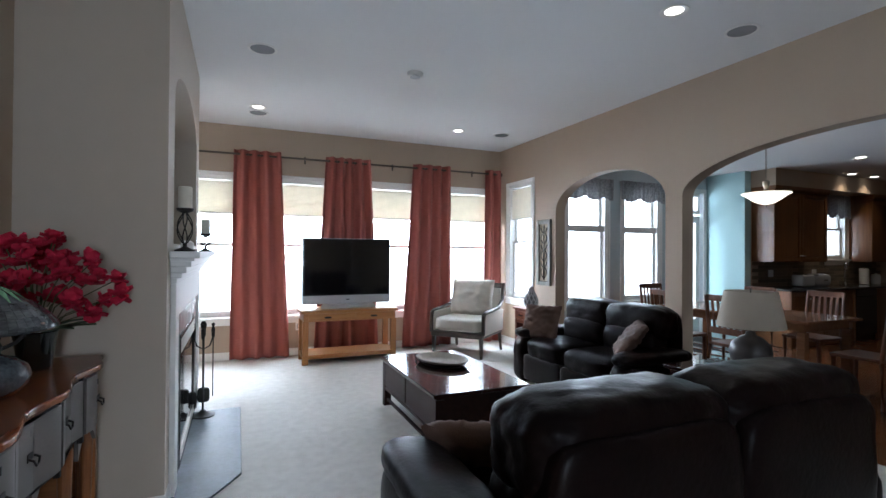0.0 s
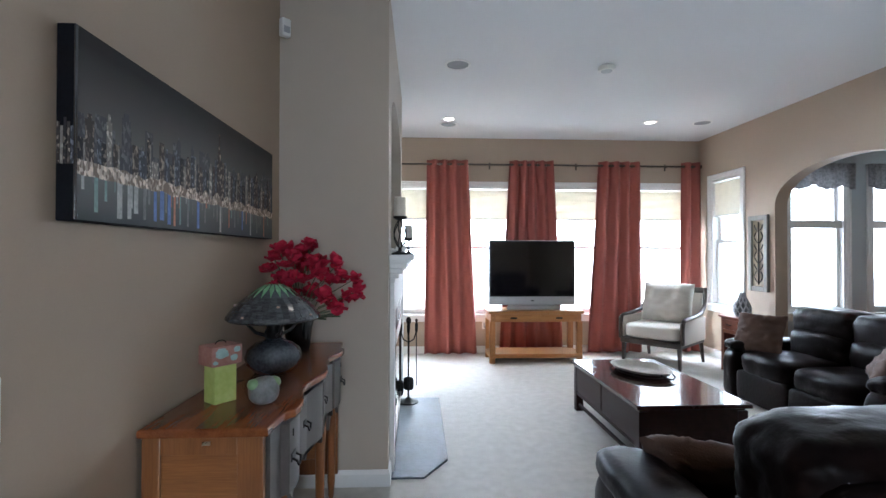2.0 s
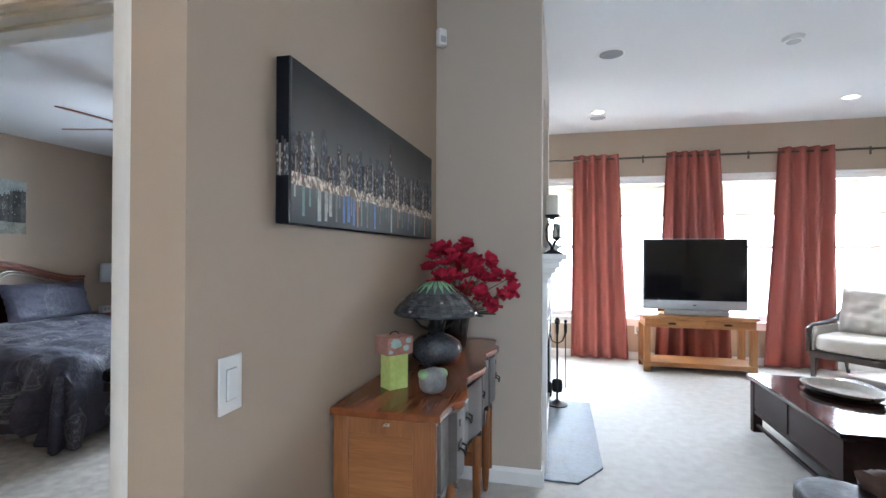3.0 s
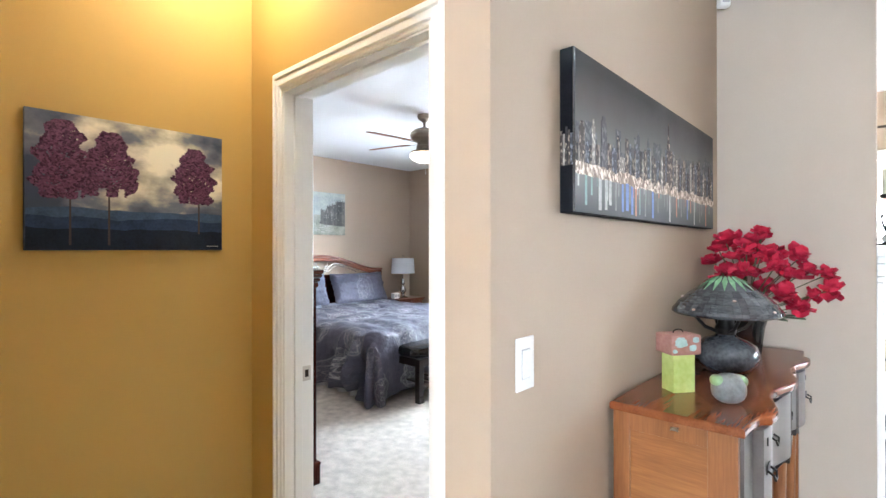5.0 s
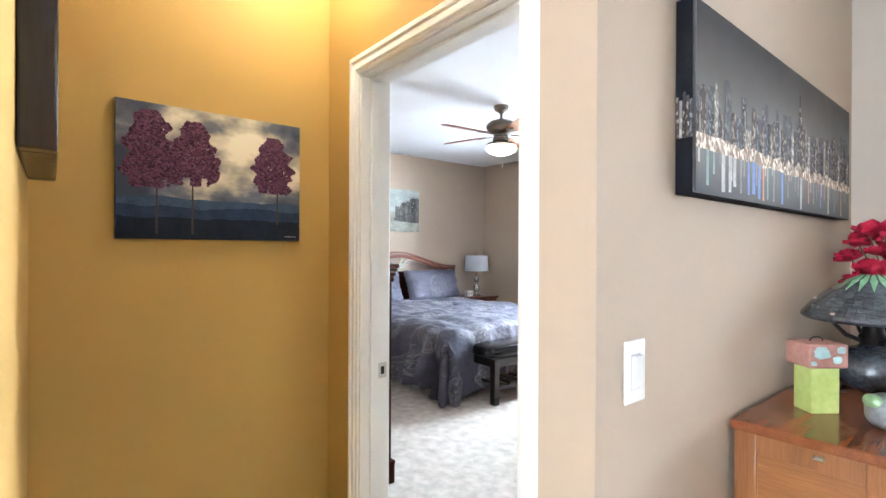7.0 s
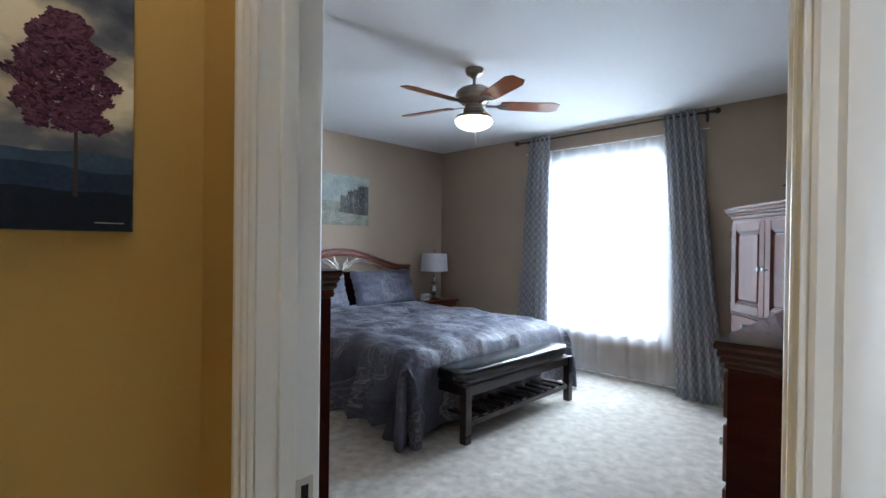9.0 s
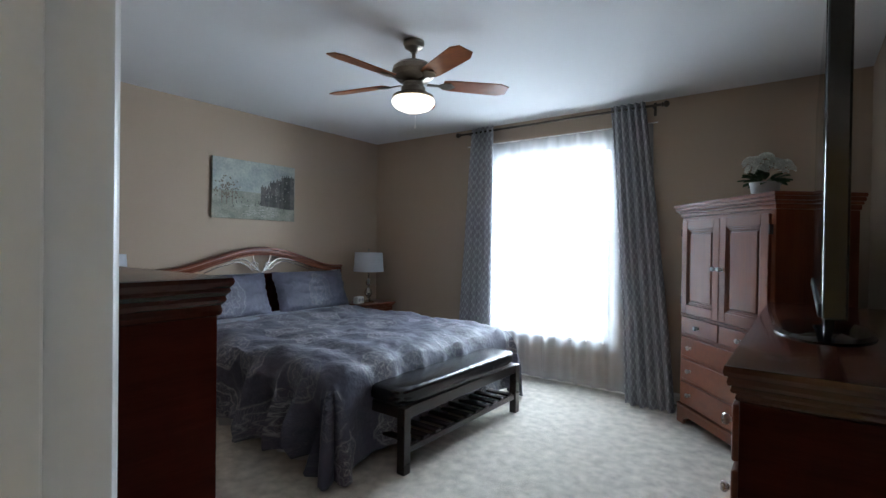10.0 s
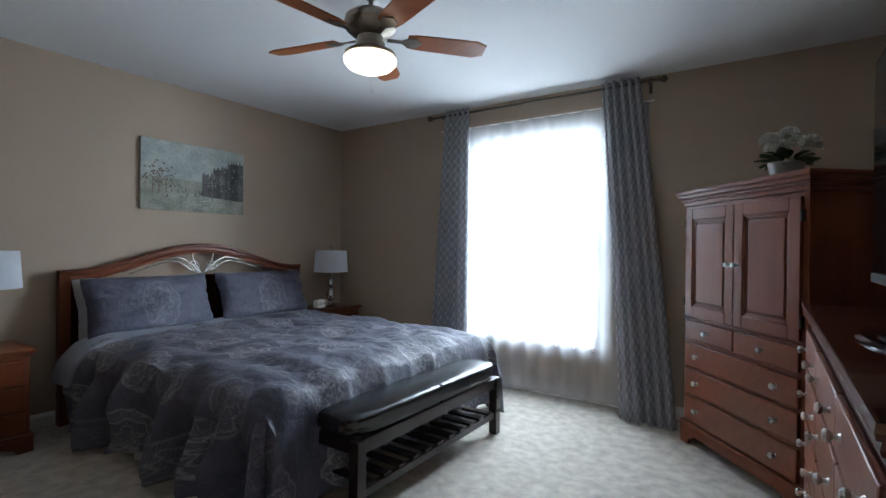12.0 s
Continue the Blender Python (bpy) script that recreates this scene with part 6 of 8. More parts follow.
for ring, (t0, t1, n) in enumerate(((0.12, 0.24, 52), (0.245, 0.355, 46), (0.36, 0.47, 40), (0.475, 0.59, 32))):
    r0, z0 = shade_at(t0)
    r1, z1 = shade_at(t1)
    for k in range(n):
        a0, a1 = 2 * math.pi * (k + 0.03) / n, 2 * math.pi * (k + 0.97) / n
        b = bmesh.new()
        vs = [b.verts.new(((r + o) * math.cos(a), (r + o) * math.sin(a), z + o)) for o in (0.001, 0.004) for r, z, a in ((r0, z0, a0), (r0, z0, a1), (r1, z1, a1), (r1, z1, a0))]
        for q in ((4, 5, 6, 7), (0, 1, 5, 4), (1, 2, 6, 5), (2, 3, 7, 6), (3, 0, 4, 7)):
            b.faces.new([vs[i] for i in q])
        part("tile", Geo().add(b), M_FACET, shade, smooth=0)
r0, z0 = shade_at(0.58)
r1, z1 = shade_at(0.90)
for k in range(18):
    a = 2 * math.pi * k / 18
    g = Geo()
    lat = Vector((-math.sin(a), math.cos(a), 0))
    p0 = Vector((r0 * math.cos(a), r0 * math.sin(a), z0 + 0.004))
    p1 = Vector((r1 * math.cos(a), r1 * math.sin(a), z1 + 0.007))
    b = bmesh.new()
    pm = (p0 * 0.45 + p1 * 0.55) + Vector((0, 0, 0.006))
    w = 0.42 * 2 * math.pi * (pm.xy.length) / 18
    b.faces.new([b.verts.new(q) for q in (p0, pm + lat * w, p1 + lat * w * 0.35, p1 - lat * w * 0.35, pm - lat * w)])
    part("leaf_tile", g.add(b), M_JADE, shade, "pale jade glass leaf", 0)
for k in range(8):
    a = 2 * math.pi * (k + 0.5) / 8
    r, z = shade_at(0.27 if k % 2 else 0.42)
    part("bead", Geo().cushion((r * math.cos(a) * 1.01, r * math.sin(a) * 1.01, z + 0.005), (0.018, 0.018, 0.010), 2, 3), M_PINKBIT, shade, smooth=60)
part("body", Geo().lathe([(0.085, 0), (0.10, 0.004), (0.145, 0.04), (0.158, 0.072), (0.142, 0.11), (0.10, 0.138), (0.055, 0.150), (0.045, 0.16), (0, 0.163)], n=40), M_MOSAIC, lamp, "squat dark glass body", 60)
part("collar", Geo().lathe([(0.035, 0.14), (0.045, 0.155), (0.052, 0.185), (0.040, 0.205), (0.03, 0.262)], n=24), M_IRON, lamp)
for k in range(4):
    a = k * 1.5708 + 0.6
    part("arm", Geo().tube([(0.04 * math.cos(a), 0.04 * math.sin(a), 0.17), (0.10 * math.cos(a), 0.10 * math.sin(a), 0.19), (0.15 * math.cos(a), 0.15 * math.sin(a), 0.235), (0.155 * math.cos(a), 0.155 * math.sin(a), 0.26)], 0.008, 8), M_IRON, lamp)

# bird house ornament
M_LIME = mat("chipped_lime_paint", (0.36, 0.44, 0.10), 0.6, vary=0.22, scale=14, fine=60, bump=0.3, dist=0.002, color2=(0.50, 0.58, 0.20))
M_RUST = mat("rust_paint", (0.24, 0.085, 0.062), 0.6, vary=0.2, scale=11, fine=50, bump=0.3, dist=0.002, color2=(0.40, 0.21, 0.17))
hs = thing("birdhouse", "small lime green wooden house with a rusty roof", "ornament", pose(-0.731, 1.97, BH, 0, 0, 52))
part("body", Geo().box(-0.042, 0.042, -0.035, 0.035, 0, 0.135, 0.003), M_LIME, hs)
part("roof", Geo().box(-0.058, 0.058, -0.048, 0.048, 0.134, 0.205, 0.006), M_RUST, hs, "blocky rust and verdigris roof")
part("perch", Geo().tube([(0.04, 0, 0.055), (0.09, 0, 0.055)], 0.004, 8), M_IRON, hs)
for x, z, w in ((-0.03, 0.180, 0.036), (0.03, 0.160, 0.022), (-0.060, 0.150, 0.014), (0.045, 0.188, 0.020)):
    part("paint_patch", Geo().cushion((x * 0.78, -0.050, z), (w * 1.3, 0.003, w), 2.4, 5, 0.25, 60), mat("verdigris_paint", (0.30, 0.44, 0.42), 0.6, vary=0.2, scale=40, bump=0.2), hs, "pale verdigris paint patch", 60)
part("wire_loop", Geo().tube([(0.02 * math.cos(k * 0.4), 0, 0.207 + 0.012 * math.sin(k * 0.4)) for k in range(9)], 0.0018, 6), M_IRON, hs)
M_STONE = mat("grey_glazed_stone", (0.20, 0.21, 0.21), 0.3, vary=0.3, scale=25, fine=80, bump=0.2)
M_GREENGL = mat("green_glaze", (0.24, 0.38, 0.20), 0.3, vary=0.2, scale=25, bump=0.1)
fg = thing("stone_ornament", "round grey stone ornament with green glazed ears", "ornament", pose(-0.563, 1.93, BH, 0, 0, 40) @ Matrix.Diagonal((0.84, 0.84, 0.88, 1)))
part("body", Geo().cushion((0, 0, 0.055), (0.125, 0.10, 0.11), 2.4, 9, 0.03, 12), M_STONE, fg, smooth=60)
for s in (-1, 1):
    part("ear", Geo().cushion((s * 0.042, 0.0, 0.082), (0.052, 0.07, 0.045), 2.2, 6), M_GREENGL, fg, "green glazed patch", 60)

# red silk flowers in a dark vase
M_VASE = mat("dark_glass_vase", (0.012, 0.014, 0.013), 0.12, vary=0.3, scale=8, bump=0.05, coat=0.3)
M_PETAL = mat("crimson_petal", (0.34, 0.008, 0.026), 0.6, spec=0.2, vary=0.35, scale=16, fine=60, bump=0.15, color2=(0.52, 0.022, 0.060))
M_STEM = mat("olive_stem", (0.08, 0.09, 0.035), 0.6, vary=0.3, scale=20, bump=0.1)
vs = thing("flower_vase", "crimson silk flowers in a dark glass vase", "flowers", pose(-0.672, 2.85, BH))
part("vase", Geo().lathe([(0.055, 0), (0.06, 0.006), (0.066, 0.06), (0.075, 0.13), (0.084, 0.165), (0.080, 0.17), (0.07, 0.13), (0, 0.12)]), M_VASE, vs, "dark glass vase")
part("stones", Geo().cushion((0, 0, 0.155), (0.13, 0.13, 0.03), 2, 5, 0.15, 30), M_STONE, vs, smooth=60)
rnd = random.Random(33)
heads = []
for k in range(44):
    a = rnd.uniform(0, 6.28)
    rr = 0.20 * math.sqrt(rnd.random())
    heads.append(Vector((0.03 + rr * math.cos(a) * 0.9, -0.04 + rr * math.sin(a) * 1.05, 0.40 + rnd.uniform(-0.13, 0.15) + 0.06 * (1 - rr / 0.2))))
heads += [Vector(p) for p in ((0.24, -0.04, 0.42), (0.26, -0.02, 0.30), (0.21, 0.0, 0.25), (0.22, -0.06, 0.48), (0.31, -0.02, 0.40), (-0.02, -0.10, 0.56), (0.32, -0.02, 0.33))]
for k, c in enumerate(heads):
    up = ((c - Vector((0, 0, 0.15))).normalized() + 0.9 * Vector((rnd.gauss(0.2, 0.7), rnd.gauss(-0.4, 0.7), rnd.gauss(0, 0.5)))).normalized()
    g = Geo()
    s = rnd.uniform(0.8, 1.2)
    ax = up.orthogonal().normalized()
    for ring, (n, tilt, ln) in enumerate(((5, 0.12, 0.052), (3, 0.9, 0.032))):
        for j in range(n):
            d = (Matrix.Rotation(j * 2 * math.pi / n + ring * 0.6 + k, 3, up) @ ax) + up * tilt
            petal(g, c, d, ln * s * 1.05, 0.062 * s, 0.15)
    fl = part("flower", g, M_PETAL, vs, "crimson petals", 60)
for c in heads[::3] + heads[-6:]:
    g = Geo().tube([(c.x * 0.1, c.y * 0.1, 0.13), (c.x * 0.35, c.y * 0.35, 0.13 + (c.z - 0.13) * 0.55), (c.x, c.y, c.z - 0.005)], 0.0028, 6)
    part("stem", g, M_STEM, vs, "olive green stem", 60)
for k in range(9):
    a = -0.7 + k * 0.55
    g = Geo()
    petal(g, (0.03 * math.cos(a), 0.03 * math.sin(a), 0.16), (math.cos(a), math.sin(a), 0.45), 0.20, 0.035, -0.25)
    part("leaf", g, M_LEAF, vs, "narrow green leaf", 60)


# ---- living room ----
M_LEATHER = mat("espresso_leather", (0.0050, 0.0024, 0.0021), 0.34, vary=0.25, scale=7, fine=38, bump=0.30, dist=0.005, spec=0.07)
M_BROWNCLOTH = mat("brown_pillow_cloth", (0.085, 0.045, 0.03), 0.85, vary=0.2, scale=8, fine=150, bump=0.5, dist=0.002)
M_TERRA = mat("terracotta_curtain_cloth", (0.27, 0.070, 0.052), 0.75, vary=0.06, scale=5, fine=240, bump=0.25, dist=0.001)
M_GROMMET = mat("bronze_grommet", (0.12, 0.07, 0.05), 0.35, 0.9, vary=0.1, scale=20, bump=0.03)
M_CREAM = mat("cream_upholstery", (0.50, 0.46, 0.40), 0.9, vary=0.06, scale=5, fine=200, bump=0.3, dist=0.001)
M_DARKFRAME = wood("dark_chair_frame", (0.022, 0.014, 0.011), (0.05, 0.032, 0.024), 0.35, "z", 0.2)
M_OAK = wood("honey_oak", (0.24, 0.10, 0.03), (0.40, 0.19, 0.07), 0.35, "x", 0.15)
M_OAKV = wood("honey_oak_upright", (0.24, 0.10, 0.03), (0.40, 0.19, 0.07), 0.35, "z", 0.15)
M_TABLEBODY = wood("dark_table_body", (0.016, 0.007, 0.006), (0.032, 0.014, 0.012), 0.4, "y", 0.0, spec=0.12)
M_TABLETOP = wood("dark_polished_top", (0.020, 0.008, 0.007), (0.042, 0.018, 0.015), 0.13, "y", 0.5)


def recliner(name, label, m, length, seats, depth=0.98, height=0.95, arm=0.585):
    """A leather sofa of padded seats; the front faces -y, its back stands at y = 0."""
    t = thing(name, label, "sofa", m)
    aw = 0.24
    inner = length - 2 * aw
    w = inner / seats
    part("base", Geo().box(-length / 2 + 0.03, length / 2 - 0.03, -depth + 0.06, -0.06, 0.03, 0.30, 0.02), M_LEATHER, t)
    for k in range(seats):
        x = -inner / 2 + w * (k + 0.5)
        part("front_panel", Geo().cushion((x, -depth + 0.07, 0.19), (w * 0.99, 0.10, 0.28), 8, 9, 0.01, 6, k), M_LEATHER, t, smooth=50)
        part("seat_cushion", Geo().cushion((x, -depth / 2 - 0.08, 0.40), (w * 1.0, depth * 0.80, 0.22), 5, 15, 0.03, 5, k * 3.3 + 1), M_LEATHER, t, "padded dark leather seat", 50)
        part("lower_back_cushion", Geo().cushion((x, -0.30, 0.58), (w * 0.99, 0.30, 0.30), 4, 13, 0.04, 6, k * 2.1 + 5), M_LEATHER, t, smooth=50)
        part("back_cushion", Geo().cushion((x, -0.215, height - 0.155), (w * 1.07, 0.37, 0.33), 4.2, 21, 0.035, 7, k * 4.7 + 9), M_LEATHER, t, "gathered dark leather back pillow", 50)
        part("rear_panel", Geo().cushion((x, -0.075, 0.48), (w * 1.0, 0.16, 0.82), 7, 13, 0.02, 4, k * 1.3), M_LEATHER, t, smooth=50)
    for s in (-1, 1):
        part("armrest", Geo().cushion((s * (length / 2 - aw / 2), -depth / 2 - 0.03, arm - 0.285), (aw, depth * 0.90, 0.55), 5, 13, 0.015, 5, s + 3), M_LEATHER, t, smooth=50)
        part("arm_pad", Geo().cushion((s * (length / 2 - aw / 2), -depth / 2 - 0.05, arm), (aw * 1.12, depth * 0.84, 0.13), 3.2, 15, 0.05, 8, s * 5 + 11), M_LEATHER, t, "puffed leather arm pad", 50)
        part("foot", Geo().box(s * (length / 2 - 0.12) - 0.03, s * (length / 2 - 0.12) + 0.03, -depth + 0.12, -depth + 0.18, 0, 0.04), M_GAP, t)
        part("foot", Geo().box(s * (length / 2 - 0.12) - 0.03, s * (length / 2 - 0.12) + 0.03, -0.18, -0.12, 0, 0.04), M_GAP, t)
    return t


recliner("sofa", "dark brown leather reclining sofa seen from behind", pose(1.73, 1.26, 0, 0, 0, 180), 2.06, 2, 0.98, 0.97)
recliner("loveseat", "dark brown leather reclining loveseat by the arch", pose(3.99, 4.07, 0, 0, 0, -90), 1.78, 2, 0.96, 0.93, 0.53)


def throw_pillow(at, size, lean, turn, label, seed):
    p = pillow("throw_pillow", at, size, lean, turn, M_BROWNCLOTH, label, seed)
    p["group"] = "brown throw pillows"


throw_pillow((3.28, 4.70, 0.66), (0.44, 0.40, 0.13), 68, -62, "brown cloth throw pillow leaning on the loveseat arm", 1)
throw_pillow((3.42, 3.52, 0.66), (0.46, 0.40, 0.13), 50, -130, "brown cloth throw pillow slumped on the loveseat", 2)
throw_pillow((1.10, 2.06, 0.585), (0.42, 0.36, 0.14), 44, 150, "brown ribbed throw pillow on the sofa", 3)
throw_pillow((1.42, 2.00, 0.58), (0.42, 0.38, 0.13), 34, 190, "brown cloth throw pillow lying on the sofa", 4)

# coffee table
ct = thing("coffee_table", "dark espresso coffee table with a polished lift top", "table", pose(1.785, 3.92, 0))
part("top", Geo().box(-0.39, 0.39, -0.68, 0.68, 0.418, 0.448, 0.006), M_TABLETOP, ct, "polished dark top")
part("body", Geo().box(-0.355, 0.355, -0.645, 0.645, 0.15, 0.417, 0.004), M_TABLEBODY, ct)
part("moulding", Geo().box(-0.362, 0.362, -0.652, 0.652, 0.150, 0.172, 0.005), M_TABLEBODY, ct)
for sx in (-1, 1):
    for sy in (-1, 1):
        part("leg", Geo().prism([(-0.032, -0.032), (0.032, -0.032), (0.032, 0.032), (-0.032, 0.032)], 0, 0.40, 0, Matrix.Translation((sx * 0.335, sy * 0.625, 0))), M_TABLEBODY, ct)
    part("stretcher", Geo().box(sx * 0.335 - 0.012, sx * 0.335 + 0.012, -0.60, 0.60, 0.045, 0.068, 0.003), M_TABLEBODY, ct)
    for y0, y1 in ((-0.59, -0.02), (0.02, 0.59)):
        part("side_panel", Geo().box(sx * 0.357 - 0.006, sx * 0.357 + 0.006, y0, y1, 0.19, 0.40, 0.003), M_TABLEBODY, ct)
tray = thing("tray", "oval carved pale wood tray with rope handles", "tray", pose(1.82, 4.10, 0.448, 0, 0, 20))
M_WHITEWASH = mat("whitewashed_wood", (0.45, 0.42, 0.37), 0.7, vary=0.2, scale=12, fine=60, bump=0.3, dist=0.003)
ov = Matrix.Diagonal((1.0, 1.45, 1, 1))
part("bowl", Geo().lathe([(0.0, 0.0), (0.13, 0.0), (0.165, 0.02), (0.185, 0.048), (0.192, 0.050), (0.186, 0.056), (0.172, 0.05), (0.15, 0.022), (0.12, 0.012), (0, 0.010)], n=44, m=ov), M_WHITEWASH, tray, smooth=60)
# black strip that paints the shade below the tray's rim
part("rim_shadow_band", Geo().lathe([(0.150, 0.004), (0.176, 0.030), (0.178, 0.026), (0.152, 0.0)], n=44, m=ov), M_IRON, tray, "dark band that paints the shade under the rim", 60)
for s in (-1, 1):
    part("handle", Geo().tube([(-0.06, s * 0.265, 0.045), (-0.045, s * 0.31, 0.03), (0.0, s * 0.33, 0.02), (0.045, s * 0.31, 0.03), (0.06, s * 0.265, 0.045)], 0.006, 8), M_IRON, tray)

# television and its stand
st = thing("tv_stand", "honey oak console table with a low shelf", "table", pose(1.515, 6.62, 0))
part("top", Geo().box(-0.63, 0.63, -0.24, 0.24, 0.645, 0.685, 0.008), M_OAK, st)
part("apron", Geo().box(-0.60, 0.60, -0.215, 0.215, 0.54, 0.645, 0.004), M_OAK, st)
for x in (-0.30, 0.30):
    d = part("drawer", Geo().box(x - 0.24, x + 0.24, -0.224, -0.212, 0.555, 0.633, 0.003), M_OAK, st)
    part("pull", Geo().cushion((x, -0.232, 0.592), (0.09, 0.012, 0.025), 3, 5), M_IRON, d, "dark pull", 60)
for sx in (-1, 1):
    for sy in (-1, 1):
        part("leg", Geo().box(sx * 0.575 - 0.038, sx * 0.575 + 0.038, sy * 0.19 - 0.03, sy * 0.19 + 0.03, 0, 0.545, 0.005), M_OAKV, st)
part("shelf", Geo().box(-0.61, 0.61, -0.225, 0.225, 0.07, 0.125, 0.006), M_OAK, st)
tv2 = thing("television", "silver-framed widescreen television with a dark screen", "television", pose(1.508, 6.64, 0.6855))
part("cabinet", Geo().box(-0.585, 0.585, -0.04, 0.10, 0.055, 0.925, 0.008), M_GREYPL, tv2, "silver plastic cabinet")
part("back_cover", Geo().cushion((0, 0.13, 0.50), (0.95, 0.16, 0.72), 6, 7), M_BLACKPL, tv2, smooth=50)
part("screen_frame", Geo().box(-0.578, 0.578, -0.046, -0.038, 0.168, 0.918, 0.004), M_BLACKPL, tv2)
part("screen", Geo().box(-0.553, 0.553, -0.0485, -0.044, 0.190, 0.895), M_SCREEN, tv2, "dark glass screen")
part("speaker_bar", Geo().box(-0.580, 0.580, -0.052, -0.038, 0.065, 0.160, 0.005), M_GREYPL, tv2, "silver speaker bar")
part("badge", Geo().box(-0.02, 0.02, -0.0535, -0.051, 0.108, 0.118), M_BLACKPL, tv2)
part("stand", Geo().prism([(-0.36, -0.12), (0.36, -0.12), (0.28, 0.12), (-0.28, 0.12)], 0, 0.055, 0.012), M_GREYPL, tv2, "silver plastic foot")
ol = thing("wall_outlet", "white wall outlet with a hanging cable", "outlet", pose(0.93, YN, 0.40))
part("plate", Geo().box(-0.036, 0.036, -0.006, -0.0005, -0.058, 0.058, 0.002), M_WHITEPL, ol)
part("socket", Geo().box(-0.017, 0.017, -0.008, -0.005, -0.035, 0.035, 0.002), M_GREYPL, ol)
part("cable", Geo().tube([(0.0, -0.02, -0.02), (0.01, -0.06, -0.10), (0.06, -0.12, -0.26), (0.12, -0.20, -0.385)], 0.005, 8), M_GAP, ol)

# terracotta curtains
RZ = 2.70
for lab, a0, a1, b0, b1, f, sd in (("terracotta grommet curtain beside the fireplace", 0.09, 0.67, 0.06, 0.80, 4, 1.0), ("terracotta grommet curtain behind the television", 1.27, 1.90, 1.12, 2.04, 5, 4.0), ("terracotta grommet curtain behind the cream armchair", 2.56, 3.17, 2.40, 3.20, 4, 7.0), ("terracotta grommet curtain in the room corner", 3.79, 4.06, 3.76, 4.07, 2, 9.0)):
    cu = curtain("curtain", lab, a0, a1, b0, b1, YN - 0.115, RZ + 0.06, 0.018, M_TERRA, f, 0.05, sd, 1.4, "living room curtains")
    for k in range(f * 2):
        x = a0 + (a1 - a0) * (k + 0.5) / (f * 2)
        part("grommet", Geo().lathe([(0.016, -0.003), (0.026, -0.003), (0.026, 0.003), (0.016, 0.003), (0.016, -0.003)], n=14, m=Matrix.Translation((x, YN - 0.115, RZ)) @ Matrix.Rotation(radians(90), 4, "Y")), M_GROMMET, cu)
rod = thing("curtain_rod", "long dark bronze curtain rod over the windows", "curtain rod")
part("rod", Geo().tube([(-0.70, YN - 0.115, RZ), (4.07, YN - 0.115, RZ)], 0.013), M_RODB, rod)
part("finial", Geo().lathe([(0.013, 0), (0.022, 0.005), (0.022, 0.012), (0.03, 0.018), (0.0, 0.03)], n=16, m=Matrix.Translation((4.066, YN - 0.115, RZ)) @ Matrix.Rotation(radians(90), 4, "Y")), M_RODB, rod)
for x in (-0.5, 1.0, 2.27, 3.6):
    g = Geo().box(x - 0.012, x + 0.012, YN - 0.006, YN - 0.0005, RZ - 0.05, RZ + 0.05, 0.002)
    g.tube([(x, YN - 0.005, RZ), (x, YN - 0.115, RZ)], 0.007, 8)
    part("bracket", g, M_RODB, rod)

# cream armchair
ac = thing("armchair", "cream upholstered armchair with a dark wooden frame", "armchair", pose(3.20, 6.40, 0, 0, 0, -50) @ Matrix.Diagonal((1.14, 1.14, 1.14, 1)))
part("seat_cushion", Geo().cushion((0, -0.04, 0.385), (0.62, 0.66, 0.17), 6, 13, 0.012, 5, 2), M_CREAM, ac, "cream seat cushion", 50)
part("seat_frame", Geo().box(-0.34, 0.34, -0.35, 0.33, 0.235, 0.30, 0.012), M_DARKFRAME, ac)
pillow("pillow", (3.32, 6.50, 0.775), (0.66, 0.54, 0.26), 78, -50, M_CREAM, "plump cream cushion leaning in the armchair", 5.5, "armchair cushion")
part("inner_back", Geo().box(-0.30, 0.30, 0.30, 0.345, 0.28, 0.86, 0.02, Matrix.Rotation(radians(-6), 4, "X"), 3), M_CREAM, ac)
g = Geo()
g.box(-0.345, 0.345, 0.275, 0.335, 0.835, 0.90, 0.015, Matrix.Rotation(radians(-6), 4, "X"), 3)
part("crest_rail", g, M_DARKFRAME, ac, "dark wooden crest rail")
for s in (-1, 1):
    pts = [(s * 0.335, 0.38, 0.86), (s * 0.345, 0.33, 0.66), (s * 0.345, 0.20, 0.575), (s * 0.345, -0.05, 0.55), (s * 0.345, -0.26, 0.54), (s * 0.345, -0.31, 0.52), (s * 0.345, -0.325, 0.46)]
    part("arm_rail", Geo().tube(pts, 0.024, 12), M_DARKFRAME, ac, "curved dark wooden arm", 60)
    part("arm_post", Geo().box(s * 0.345 - 0.018, s * 0.345 + 0.018, -0.345, -0.305, 0.28, 0.52, 0.006), M_DARKFRAME, ac)
    part("side_panel", Geo().box(s * 0.335 - 0.02, s * 0.335 + 0.02, -0.30, 0.33, 0.27, 0.535, 0.012), M_CREAM, ac)
    part("leg", Geo().tube([(s * 0.31, -0.31, 0.24), (s * 0.315, -0.315, 0.0)], 0.030, 4, taper=0.018), M_DARKFRAME, ac)
    part("leg", Geo().tube([(s * 0.31, 0.30, 0.24), (s * 0.315, 0.36, 0.0)], 0.028, 4, taper=0.018), M_DARKFRAME, ac)

# side table with a silver vase
sd = thing("side_table", "small cherry side table with a drawer and door", "table", pose(3.90, 5.80, 0, 0, 0, -90))
part("top", Geo().box(-0.20, 0.20, -0.20, 0.19, 0.655, 0.68, 0.005), M_CHERRY, sd)
part("body", Geo().box(-0.175, 0.175, -0.175, 0.175, 0.15, 0.655, 0.003), M_CHERRYV, sd)
